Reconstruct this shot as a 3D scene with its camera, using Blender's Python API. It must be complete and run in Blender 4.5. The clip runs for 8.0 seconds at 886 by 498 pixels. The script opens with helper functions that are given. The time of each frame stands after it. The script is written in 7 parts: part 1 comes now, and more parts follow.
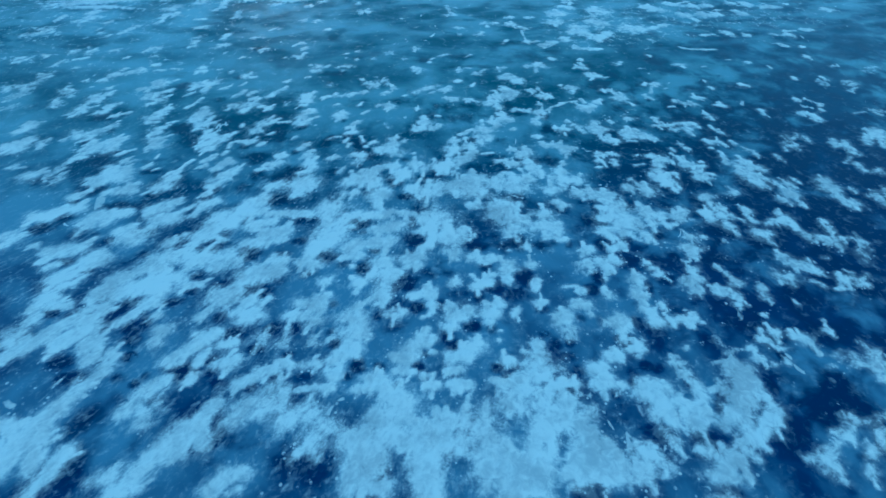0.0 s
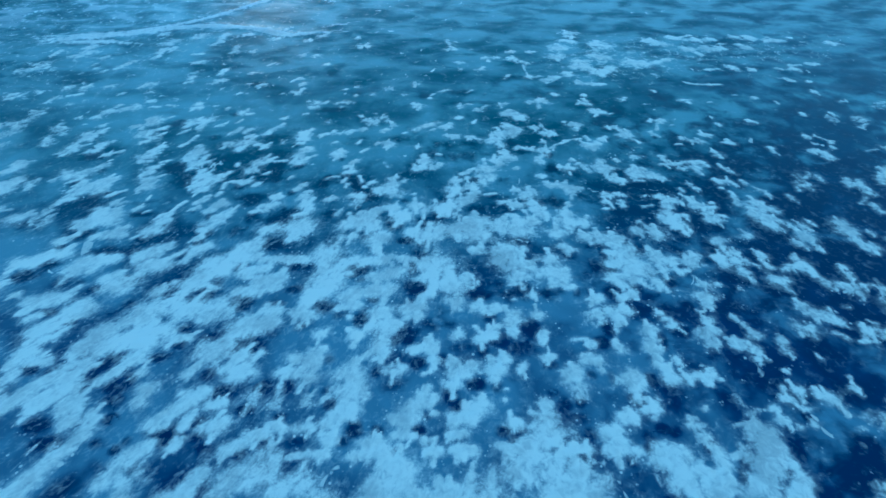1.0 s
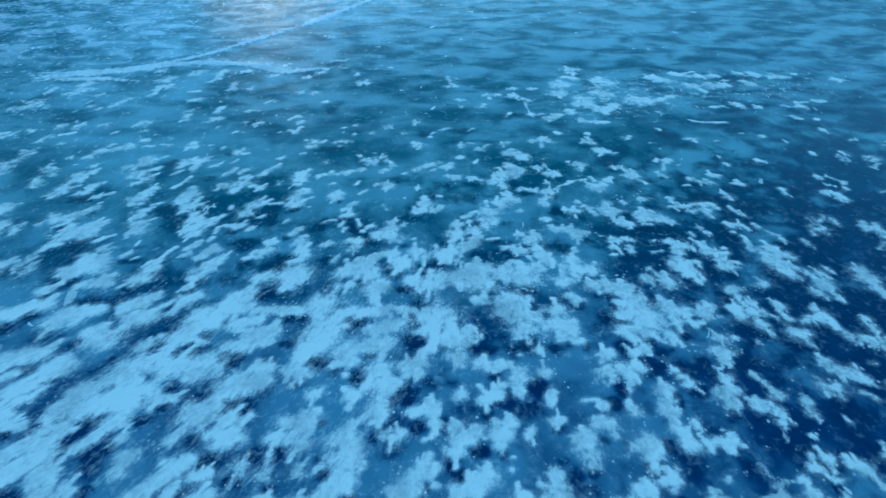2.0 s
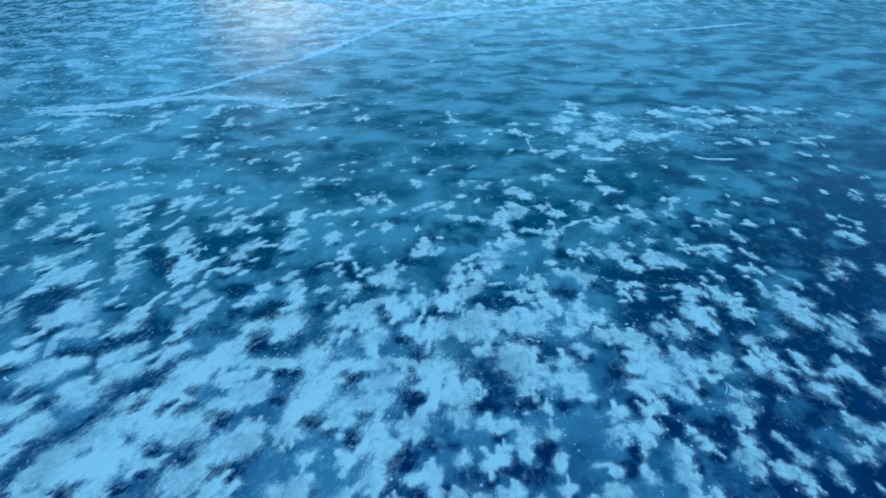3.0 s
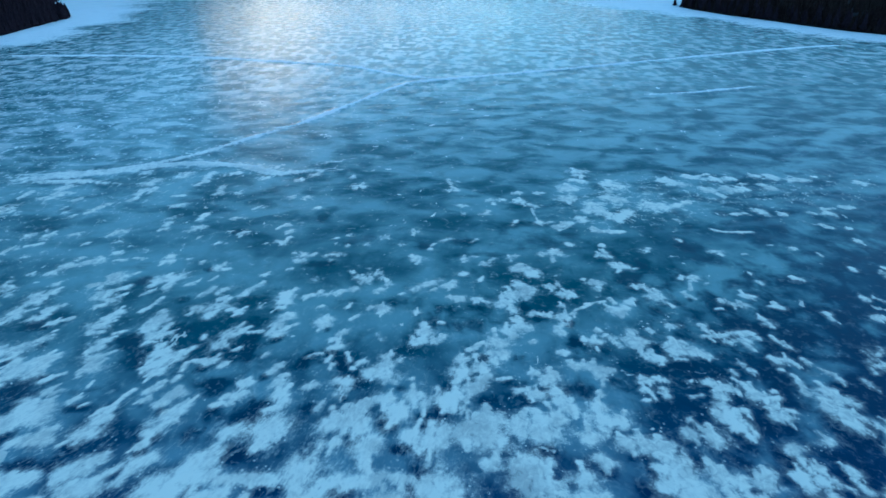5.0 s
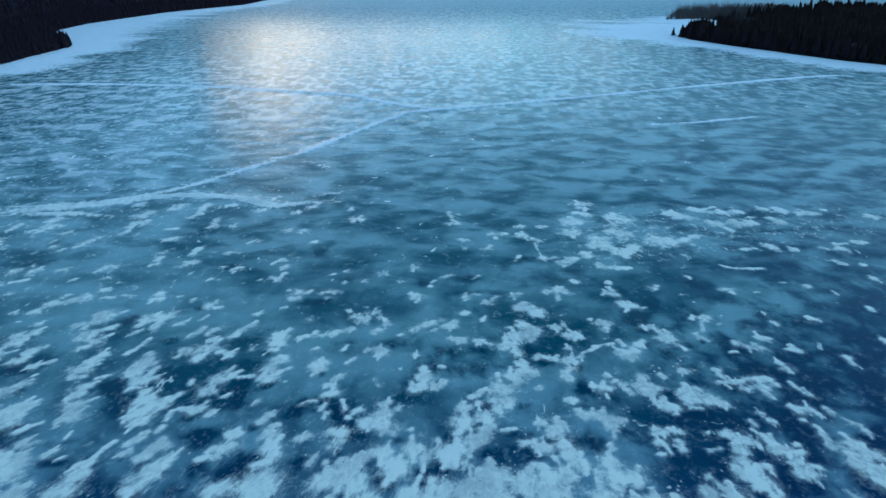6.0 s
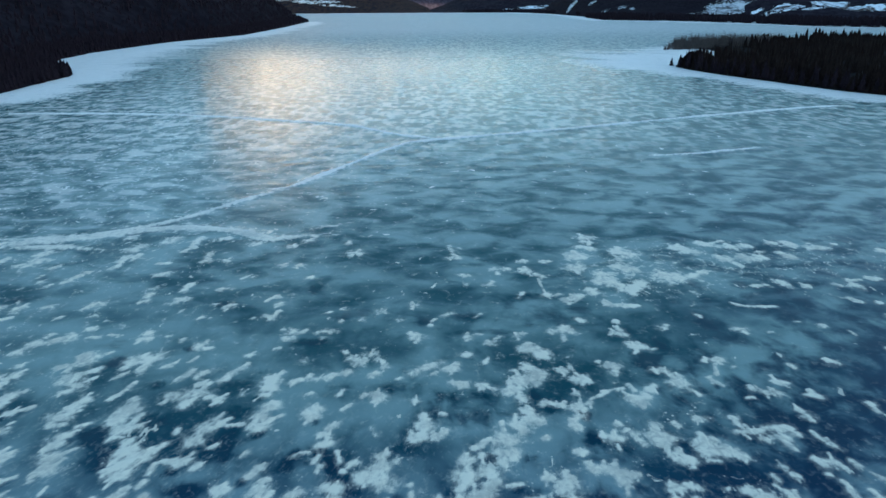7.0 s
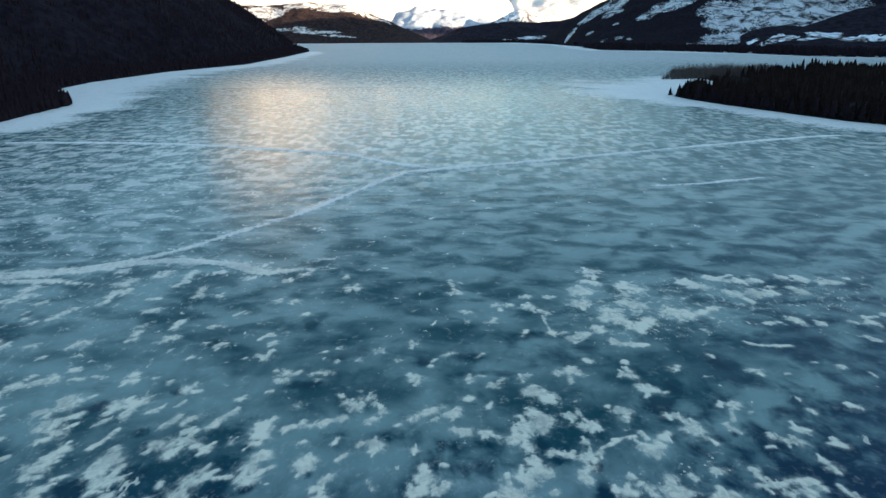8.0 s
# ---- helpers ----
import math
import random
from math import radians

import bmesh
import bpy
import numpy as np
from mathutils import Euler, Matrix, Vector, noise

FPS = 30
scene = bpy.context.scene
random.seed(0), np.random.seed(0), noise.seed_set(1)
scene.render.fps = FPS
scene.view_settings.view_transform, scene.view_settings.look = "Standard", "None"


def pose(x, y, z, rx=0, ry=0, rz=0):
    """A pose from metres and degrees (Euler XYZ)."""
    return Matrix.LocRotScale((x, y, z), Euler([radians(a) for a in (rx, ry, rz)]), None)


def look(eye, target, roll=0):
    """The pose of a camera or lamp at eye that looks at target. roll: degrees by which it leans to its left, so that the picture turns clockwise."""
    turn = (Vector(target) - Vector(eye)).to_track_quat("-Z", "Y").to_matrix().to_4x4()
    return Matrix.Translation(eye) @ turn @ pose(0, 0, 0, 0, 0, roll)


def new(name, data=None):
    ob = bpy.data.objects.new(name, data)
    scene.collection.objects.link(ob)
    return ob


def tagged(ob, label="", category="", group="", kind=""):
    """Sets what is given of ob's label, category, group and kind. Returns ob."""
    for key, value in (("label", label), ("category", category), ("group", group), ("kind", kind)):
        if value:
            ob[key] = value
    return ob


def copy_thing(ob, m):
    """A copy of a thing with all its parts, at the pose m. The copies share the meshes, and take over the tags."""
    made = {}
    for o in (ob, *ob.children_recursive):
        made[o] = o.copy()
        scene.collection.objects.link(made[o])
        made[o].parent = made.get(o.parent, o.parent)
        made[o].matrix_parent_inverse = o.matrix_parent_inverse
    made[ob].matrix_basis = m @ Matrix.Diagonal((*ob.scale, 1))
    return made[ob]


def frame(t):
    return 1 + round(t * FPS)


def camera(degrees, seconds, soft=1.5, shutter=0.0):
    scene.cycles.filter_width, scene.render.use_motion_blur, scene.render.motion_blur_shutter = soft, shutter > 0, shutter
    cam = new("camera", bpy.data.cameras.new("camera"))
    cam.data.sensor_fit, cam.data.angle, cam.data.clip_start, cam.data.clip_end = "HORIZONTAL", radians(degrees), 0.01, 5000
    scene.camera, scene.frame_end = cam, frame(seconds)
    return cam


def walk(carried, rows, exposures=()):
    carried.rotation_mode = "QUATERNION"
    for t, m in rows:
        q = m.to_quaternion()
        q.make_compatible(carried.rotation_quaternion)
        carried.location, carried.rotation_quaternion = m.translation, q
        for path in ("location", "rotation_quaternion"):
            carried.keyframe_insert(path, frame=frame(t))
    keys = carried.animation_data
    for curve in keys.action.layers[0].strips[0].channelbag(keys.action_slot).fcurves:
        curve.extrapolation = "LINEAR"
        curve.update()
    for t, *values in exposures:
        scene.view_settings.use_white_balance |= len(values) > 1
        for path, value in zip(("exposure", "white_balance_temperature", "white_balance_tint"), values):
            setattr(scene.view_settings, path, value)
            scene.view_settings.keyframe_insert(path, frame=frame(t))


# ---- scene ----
EYE = 40.0
cam = camera(69.0, 8.0)
# seconds, x, y, z, yaw, pitch, roll of a drone that glides level over the lake and slowly lifts its gaze
ROWS = [
    (0, 0.000, 0.000, EYE, -2.580, -37.574, 0.381),
    (0.5, 0.002, 1.830, EYE, -2.606, -36.525, 0.417),
    (1, 0.000, 3.760, EYE, -2.640, -35.334, 0.459),
    (1.5, 0.004, 5.704, EYE, -2.676, -34.085, 0.486),
    (3, 0.044, 11.385, EYE, -2.766, -30.418, 0.503),
    (3.5, 0.062, 13.258, EYE, -2.802, -29.224, 0.503),
    (4, 0.070, 15.106, EYE, -2.833, -28.036, 0.499),
    (4.5, 0.070, 16.958, EYE, -2.851, -26.842, 0.475),
    (6, 0.085, 22.436, EYE, -2.884, -23.396, 0.344),
    (6.5, 0.062, 24.215, EYE, -2.913, -22.206, 0.296),
    (7, 0.030, 25.960, EYE, -2.949, -21.008, 0.265),
    (7.5, 0.012, 27.730, EYE, -2.983, -19.808, 0.240),
    (8, 0.000, 29.549, EYE, -3.014, -18.614, 0.220),
]
# stops, kelvin, tint: the camera's white balance warms as it lifts towards the sunlit peaks
LIGHTING = [
    (0, 2.11, 4265, -20),
    (3, 2.18, 4375, -18),
    (4.5, 2.15, 4610, -14),
    (6, 2.08, 5200, -9),
    (7, 2.15, 6320, -4),
    (8, 2.01, 6820, -2),
]
walk(cam, [(t, pose(x, y, z, 90 + pitch, roll, yaw)) for t, x, y, z, yaw, pitch, roll in ROWS], LIGHTING)

# ---- light: a low sun behind the added mountainside across from the wooded hill, so that the lake lies in open shade ----
SUN_UP, SUN_ROUND = 9.0, 112.0
SUN_POWER, SKY_POWER = 5.0, 0.138
world = bpy.data.worlds.new("sky")
scene.world = world
world.use_nodes = True
sky = world.node_tree.nodes.new("ShaderNodeTexSky")
sky.sky_type = "NISHITA"
sky.sun_disc = False
sky.sun_elevation, sky.sun_rotation = radians(SUN_UP), radians(SUN_ROUND)
sky.air_density, sky.dust_density, sky.ozone_density = 0.75, 0.3, 1.0
background = world.node_tree.nodes["Background"]
background.inputs["Strength"].default_value = SKY_POWER
world.node_tree.links.new(sky.outputs[0], background.inputs["Color"])
sun = new("sun", bpy.data.lights.new("sun", "SUN"))
sun.data.energy, sun.data.angle, sun.data.color = SUN_POWER, radians(0.6), (1.0, 0.73, 0.52)
toward_sun = Vector((math.sin(radians(SUN_ROUND)) * math.cos(radians(SUN_UP)), math.cos(radians(SUN_ROUND)) * math.cos(radians(SUN_UP)), math.sin(radians(SUN_UP))))
sun.matrix_world = look((-300, -200, 900), Vector((-300, -200, 900)) - toward_sun)


# ---- materials ----
class Nodes:
    """Short hand for building node materials."""

    def __init__(self, name):
        self.mat = bpy.data.materials.new(name)
        self.mat.use_nodes = True
        self.tree = self.mat.node_tree
        self.tree.nodes.clear()

    def add(self, kind, out=0, operation="", clamp=False, smooth=False, layer="", **inputs):
        n = self.tree.nodes.new(kind)
        if operation:
            n.operation, n.use_clamp = operation, clamp
        if smooth:
            n.interpolation_type = "SMOOTHSTEP"
        if layer:
            n.attribute_name = layer
        for key, value in inputs.items():
            key = int(key[1:]) if key[0] == "i" and key[1:].isdigit() else key.replace("_", " ")
            self.plug(n.inputs[key], value)
        return n.outputs[out]

    def plug(self, socket, value):
        if isinstance(value, bpy.types.NodeSocket):
            self.tree.links.new(value, socket)
        else:
            socket.default_value = value

    def math(self, op, a, b=0.0, clamp=False):
        return self.add("ShaderNodeMath", operation=op, clamp=clamp, i0=a, i1=b)

    def step(self, value, low, high, to_low=0.0, to_high=1.0):
        return self.add("ShaderNodeMapRange", smooth=True, Value=value, From_Min=low, From_Max=high, To_Min=to_low, To_Max=to_high)

    def noise(self, vector, scale, detail=4.0, rough=0.55, twist=0.0):
        return self.add("ShaderNodeTexNoise", Vector=vector, Scale=scale, Detail=detail, Roughness=rough, Distortion=twist)

    def stretch(self, vector, scale, turn=0.0):
        return self.add("ShaderNodeMapping", Vector=vector, Scale=scale, Rotation=(0, 0, radians(turn)))

    def mix(self, amount, a, b):
        n = self.tree.nodes.new("ShaderNodeMix")
        n.data_type = "RGBA"
        for socket, value in ((n.inputs[0], amount), (n.inputs[6], a), (n.inputs[7], b)):
            self.plug(socket, value)
        return n.outputs[2]

    def attribute(self, name):
        return self.add("ShaderNodeAttribute", out=2, layer=name)

    def finish(self, colour, rough, height=None, lift=0.1, strength=1.0, ior=1.45, gloss=0.5):
        values = dict(Base_Color=colour, Roughness=rough, IOR=ior, Specular_IOR_Level=gloss)
        if height is not None:
            values["Normal"] = self.add("ShaderNodeBump", Height=height, Distance=lift, Strength=strength)
        bsdf = self.add("ShaderNodeBsdfPrincipled", **values)
        out = self.tree.nodes.new("ShaderNodeOutputMaterial")
        self.tree.links.new(bsdf, out.inputs["Surface"])
        return self.mat


def lake_material():
    """Clear black ice, milky ice and wind-blown snow, told apart by noise and by the cover, clear and powder of the mesh."""
    n = Nodes("lake_ice")
    place = n.add("ShaderNodeNewGeometry")
    along = n.add("ShaderNodeSeparateXYZ", out=1, Vector=place)
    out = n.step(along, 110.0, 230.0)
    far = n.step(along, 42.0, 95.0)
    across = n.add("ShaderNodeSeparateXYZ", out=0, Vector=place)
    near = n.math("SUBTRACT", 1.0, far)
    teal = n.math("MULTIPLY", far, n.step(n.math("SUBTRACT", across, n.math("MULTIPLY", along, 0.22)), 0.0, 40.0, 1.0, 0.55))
    cover, clear, powder = n.attribute("cover"), n.attribute("clear"), n.attribute("powder")
    lobes = n.noise(n.stretch(place, (0.36, 0.32, 0.5), 4), 1.0, 3.0, 0.55, 0.6)
    swirl = n.noise(n.stretch(place, (0.21, 0.17, 0.2), 30), 1.0, 3.0, 0.5, 0.4)
    clear = n.math("ADD", clear, n.math("MULTIPLY", n.math("SUBTRACT", n.math("ADD", n.math("MULTIPLY", lobes, 0.7), n.math("MULTIPLY", swirl, 0.9)), 0.8), 1.5))
    clear = n.step(clear, 0.12, 1.15)
    # soft milky billows: broad ones that lie across the lake, smaller clouds along the wind
    waves = n.noise(n.stretch(place, (0.070, 0.078, 0.05), 20), 1.0, 2.0, 0.45, 0.5)
    cloud = n.noise(n.stretch(place, (0.15, 0.115, 0.2), -4), 1.0, 2.5, 0.45, 0.6)
    wisps = n.noise(n.stretch(place, (0.34, 0.20, 0.2), 12), 1.0, 3.0, 0.5, 0.8)
    milk = n.math("ADD", n.math("MULTIPLY", waves, 0.52), n.math("ADD", n.math("MULTIPLY", cloud, 0.32), n.math("MULTIPLY", wisps, 0.16)))
    milk = n.math("SUBTRACT", n.math("ADD", milk, n.step(along, 100.0, 145.0, 0.0, 0.035)), n.math("MULTIPLY", clear, 0.23))
    milk = n.math("ADD", milk, n.math("MULTIPLY", powder, 0.05))
    milk = n.step(milk, 0.385, 0.615)
    # on the open ice it lies in small wavelets
    hollows = n.noise(n.stretch(place, (0.120, 0.170, 0.3), 14), 1.0, 4.0, 0.52, 0.45)
    wavelets = n.math("SUBTRACT", n.math("ADD", n.math("MULTIPLY", hollows, 0.70), n.math("MULTIPLY", waves, 0.30)), n.math("MULTIPLY", clear, 0.07))
    outer = n.step(along, 84.0, 128.0, 0.0, 0.9)
    milk = n.math("ADD", n.math("MULTIPLY", milk, n.math("SUBTRACT", 1.0, outer)), n.math("MULTIPLY", n.step(wavelets, 0.355, 0.620), outer))
    # navy nearby, teal farther out; far ice also lifted in place of sky reflection
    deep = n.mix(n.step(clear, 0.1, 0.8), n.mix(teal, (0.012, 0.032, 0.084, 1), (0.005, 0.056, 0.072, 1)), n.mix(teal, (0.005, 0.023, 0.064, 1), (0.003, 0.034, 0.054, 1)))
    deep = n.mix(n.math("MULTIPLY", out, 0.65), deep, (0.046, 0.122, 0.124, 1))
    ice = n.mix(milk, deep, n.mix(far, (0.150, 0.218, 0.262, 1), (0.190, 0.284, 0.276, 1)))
    # farther out: pale and dark dashes in the ice colour, each some metres long
    chips = n.noise(n.stretch(place, (0.34, 0.155, 0.3), 3), 1.0, 2.0, 0.45, 0.4)
    ribbed = n.step(along, 165.0, 270.0)
    hollows = n.math("SUBTRACT", n.math("ADD", hollows, n.math("MULTIPLY", powder, 0.03)), n.math("MULTIPLY", clear, 0.05))
    trough = n.math("MULTIPLY", n.step(hollows, 0.51, 0.39), n.math("MULTIPLY", n.math("SUBTRACT", 1.0, n.math("MULTIPLY", ribbed, 0.6)), n.step(along, 80.0, 130.0, 0.0, 0.34)))
    ice = n.mix(trough, ice, (0.004, 0.066, 0.074, 1))
    ice = n.mix(n.math("MULTIPLY", n.step(hollows, 0.54, 0.63), n.math("MULTIPLY", n.step(powder, 0.15, 0.7), n.step(along, 125.0, 170.0, 0.0, 0.65))), ice, (0.60, 0.60, 0.57, 1))
    chips = n.math("ADD", chips, n.math("MULTIPLY", n.math("SUBTRACT", hollows, 0.5), 0.5))
    ice = n.mix(n.math("MULTIPLY", n.step(chips, 0.48, 0.63), n.math("MULTIPLY", ribbed, n.math("ADD", n.math("MULTIPLY", powder, 0.40), 0.50))), ice, (0.64, 0.62, 0.57, 1))
    gaps = n.math("MULTIPLY", n.step(chips, 0.50, 0.39), n.math("MULTIPLY", ribbed, n.math("SUBTRACT", 0.75, n.math("MULTIPLY", powder, 0.45))))
    ice = n.mix(gaps, ice, (0.034, 0.098, 0.098, 1))
    # from about 520 m out the ice colour pales to grey
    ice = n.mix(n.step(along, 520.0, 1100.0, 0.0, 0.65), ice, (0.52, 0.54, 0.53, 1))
    # loose flecks
    fleck = n.noise(n.stretch(place, (0.55, 0.42, 1.0), 8), 1.0, 2.5, 0.5, 0.8)
    tuft = n.noise(n.stretch(place, (0.13, 0.11, 0.3), 5), 1.0, 3.0, 0.6, 0.4)
    loose = n.math("ADD", n.math("MULTIPLY", fleck, 0.66), n.math("MULTIPLY", tuft, 0.34))
    loose = n.math("SUBTRACT", n.math("ADD", loose, n.math("MULTIPLY", powder, 0.06)), n.math("MULTIPLY", clear, 0.02))
    loose = n.math("MULTIPLY", n.step(loose, 0.655, 0.695), 0.8)
    # drifts: ragged flat shapes; powder lies between them in a finer grain
    shape = n.noise(n.stretch(place, (0.72, 0.60, 0.5), 6), 1.0, 4.0, 0.52, 0.6)
    grain = n.noise(n.stretch(place, (1.45, 1.25, 2.0), 6), 1.0, 3.0, 0.55, 0.8)
    dust = n.noise(place, 5.0, 3.0, 0.6)
    # under the flight the wind has drawn the snow into long streaks that fan out
    fan = n.math("MULTIPLY", n.math("SUBTRACT", across, 20.0), n.math("EXPONENT", n.math("DIVIDE", n.math("SUBTRACT", along, 55.0), 84.0)))
    fan = n.add("ShaderNodeCombineXYZ", X=fan, Y=along)
    streak = n.noise(n.stretch(fan, (0.62, 0.24, 1.0)), 1.0, 5.0, 0.60, 0.25)
    thread = n.noise(n.stretch(fan, (2.4, 1.15, 1.0)), 1.0, 5.0, 0.68, 0.6)
    windy = n.math("MULTIPLY", n.step(along, 112.0, 62.0), n.step(across, -6.0, 14.0, 1.0, 0.36))
    shape = n.math("ADD", n.math("MULTIPLY", shape, n.math("SUBTRACT", 1.0, n.math("MULTIPLY", windy, 0.72))), n.math("MULTIPLY", n.math("MULTIPLY", streak, windy), 0.72))
    grain = n.math("ADD", n.math("MULTIPLY", grain, n.math("SUBTRACT", 1.0, n.math("MULTIPLY", windy, 0.6))), n.math("MULTIPLY", n.math("MULTIPLY", thread, windy), 0.6))
    drift = n.math("ADD", n.math("MULTIPLY", cover, 0.80), n.math("MULTIPLY", powder, 0.48))
    drift = n.math("SUBTRACT", drift, n.math("MULTIPLY", clear, 0.15))
    drift = n.math("ADD", drift, n.math("MULTIPLY", n.math("SUBTRACT", shape, 0.5), 2.0))
    drift = n.math("ADD", drift, n.math("MULTIPLY", n.math("SUBTRACT", grain, 0.5), n.math("ADD", n.math("MULTIPLY", powder, 0.8), n.math("ADD", n.step(along, 85.0, 150.0, 0.55, 0.15), n.math("MULTIPLY", windy, 0.45)))))
    drift = n.math("ADD", drift, n.math("MULTIPLY", n.math("SUBTRACT", dust, 0.5), n.math("ADD", n.math("MULTIPLY", powder, 0.60), n.math("ADD", n.math("MULTIPLY", near, 0.16), 0.08))))
    halo = drift
    veil = n.math("ADD", n.math("ADD", n.math("MULTIPLY", cover, 0.9), n.math("MULTIPLY", powder, 0.45)), n.math("MULTIPLY", n.math("SUBTRACT", shape, 0.5), 1.6))
    veil = n.math("ADD", veil, n.math("MULTIPLY", n.math("SUBTRACT", grain, 0.5), n.math("ADD", n.math("MULTIPLY", windy, 2.2), 0.6)))
    veil = n.step(veil, 0.08, 0.95, 0.0, n.math("ADD", n.math("MULTIPLY", windy, 0.14), 0.26))
    drift = n.math("MULTIPLY", n.step(drift, 0.26, n.math("ADD", n.math("MULTIPLY", powder, 0.12), 0.97)), n.step(n.math("ADD", n.math("MULTIPLY", swirl, 0.5), n.math("MULTIPLY", grain, 0.5)), 0.34, 0.54, 0.80, 1.0))
    # frozen bubbles and crumbs round the drifts
    cell = n.tree.nodes.new("ShaderNodeTexVoronoi")
    n.plug(cell.inputs["Vector"], n.stretch(place, (1.9, 1.6, 1.0), 12))
    n.plug(cell.inputs["Scale"], 1.0)
    pick = n.add("ShaderNodeSeparateColor", Color=cell.outputs["Color"])
    crumb = n.math("MULTIPLY", n.step(n.math("ADD", cell.outputs["Distance"], n.math("MULTIPLY", pick, 0.22)), 0.36, 0.20), n.math("MULTIPLY", n.step(halo, 0.02, 0.34), n.step(tuft, 0.44, 0.56)))
    crumb = n.math("MULTIPLY", n.math("MULTIPLY", crumb, n.step(along, 175.0, 128.0)), n.step(powder, 0.1, 0.5, n.math("ADD", n.math("MULTIPLY", near, 0.50), 0.20), 0.85))
    snow = n.math("MAXIMUM", n.math("MAXIMUM", drift, veil), n.math("MAXIMUM", loose, crumb))
    # the snow colour is warmed against the blue sky light, less so far out
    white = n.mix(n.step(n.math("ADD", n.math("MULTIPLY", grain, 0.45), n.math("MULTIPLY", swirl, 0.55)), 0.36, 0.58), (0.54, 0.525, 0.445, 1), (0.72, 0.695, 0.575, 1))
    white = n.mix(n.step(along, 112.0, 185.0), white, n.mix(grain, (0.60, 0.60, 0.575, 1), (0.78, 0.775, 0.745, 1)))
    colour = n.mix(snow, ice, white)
    rough = n.math("MAXIMUM", n.step(snow, 0.0, 1.0, 0.22, 0.46), n.step(along, 420.0, 900.0, 0.22, 0.55))
    ripple = n.noise(n.stretch(place, (0.17, 0.14, 0.5), 4), 1.0, 3.0, 0.5, 0.3)
    height = n.math("ADD", n.math("MULTIPLY", snow, 0.015), n.math("ADD", n.math("MULTIPLY", ripple, n.math("ADD", n.math("MULTIPLY", out, 5.0), 1.2)), n.math("MULTIPLY", grain, 0.03)))
    return n.finish(colour, rough, height, 0.08, 0.8, 1.135, n.math("SUBTRACT", n.step(snow, 0.0, 0.8, 0.5, 0.45), n.math("MULTIPLY", n.math("MAXIMUM", n.math("MAXIMUM", gaps, trough), n.math("MULTIPLY", n.math("SUBTRACT", 1.0, milk), outer)), 0.34), True))


def hill_material(name, tree_line, spread, snow_low, snow_high, streak=0.5, bare=(0.05, 0.035, 0.03, 1), far=1.0, snow=(0.74, 0.79, 0.84, 1), fine=0.09, wood=None):
    """Wooded slope that gives way to snow and rock; where the mesh is 'open' the snow lies bare of trees."""
    n = Nodes(name)
    place = n.add("ShaderNodeNewGeometry")
    z = n.add("ShaderNodeSeparateXYZ", out=2, Vector=place)
    gullies = n.noise(n.stretch(place, (0.012, 0.006, 0.006), 25), 1.0, 8.0, 0.66, 0.4)
    trees = n.noise(n.stretch(place, (1.0, 0.7, 0.9), 20), fine, 5.0, 0.65)
    level = n.math("ADD", z, n.math("MULTIPLY", n.math("SUBTRACT", gullies, 0.5), spread))
    level = n.math("ADD", level, n.math("MULTIPLY", n.math("SUBTRACT", trees, 0.5), spread * streak))
    bald = n.step(level, tree_line - spread * 0.08, tree_line + spread * 0.08)
    glade = n.math("ADD", n.attribute("open"), n.math("MULTIPLY", n.math("SUBTRACT", trees, 0.5), n.math("ADD", n.math("MULTIPLY", n.attribute("open"), 4.4), 0.5)))
    bald = n.math("MAXIMUM", bald, n.step(n.math("ADD", glade, n.math("MULTIPLY", n.math("SUBTRACT", gullies, 0.5), n.math("ADD", n.math("MULTIPLY", n.attribute("open"), 3.0), 0.5))), 0.42, 0.58))
    # far lifts the wood's colour; on distant slopes this stands in for haze
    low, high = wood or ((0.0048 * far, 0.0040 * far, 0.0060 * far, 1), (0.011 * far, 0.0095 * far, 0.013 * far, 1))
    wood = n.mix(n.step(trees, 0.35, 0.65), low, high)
    rocks = n.noise(n.stretch(place, (0.03, 0.03, 0.05), 20), 1.0, 7.0, 0.7, 0.6)
    high = n.mix(n.step(rocks, snow_low, snow_high), bare, snow)
    colour = n.mix(bald, wood, high)
    return n.finish(colour, 0.95, trees, 3.0, 0.6, 1.06)


def plain_material(name, dark, light, scale, rough=0.9, lift=0.02):
    n = Nodes(name)
    place = n.add("ShaderNodeNewGeometry")
    grain = n.noise(place, scale, 5.0, 0.65)
    return n.finish(n.mix(n.step(grain, 0.3, 0.7), dark, light), rough, grain, lift, 0.6, 1.1)


ICE = lake_material()
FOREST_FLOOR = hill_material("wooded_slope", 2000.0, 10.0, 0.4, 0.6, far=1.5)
# dimmer, greyer snow colour here than on the sunlit peaks
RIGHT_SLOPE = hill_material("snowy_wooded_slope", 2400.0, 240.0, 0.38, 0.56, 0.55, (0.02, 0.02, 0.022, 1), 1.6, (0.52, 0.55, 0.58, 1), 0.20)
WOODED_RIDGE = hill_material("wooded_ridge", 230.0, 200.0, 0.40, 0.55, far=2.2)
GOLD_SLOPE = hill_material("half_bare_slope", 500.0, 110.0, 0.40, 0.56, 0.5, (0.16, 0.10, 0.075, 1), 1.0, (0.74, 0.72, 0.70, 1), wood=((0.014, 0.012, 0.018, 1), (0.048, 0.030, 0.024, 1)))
# shade and haze are put into this slope's dulled blue-grey snow
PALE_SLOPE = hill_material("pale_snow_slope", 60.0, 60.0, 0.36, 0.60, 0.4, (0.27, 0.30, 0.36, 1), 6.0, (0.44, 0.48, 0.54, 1))
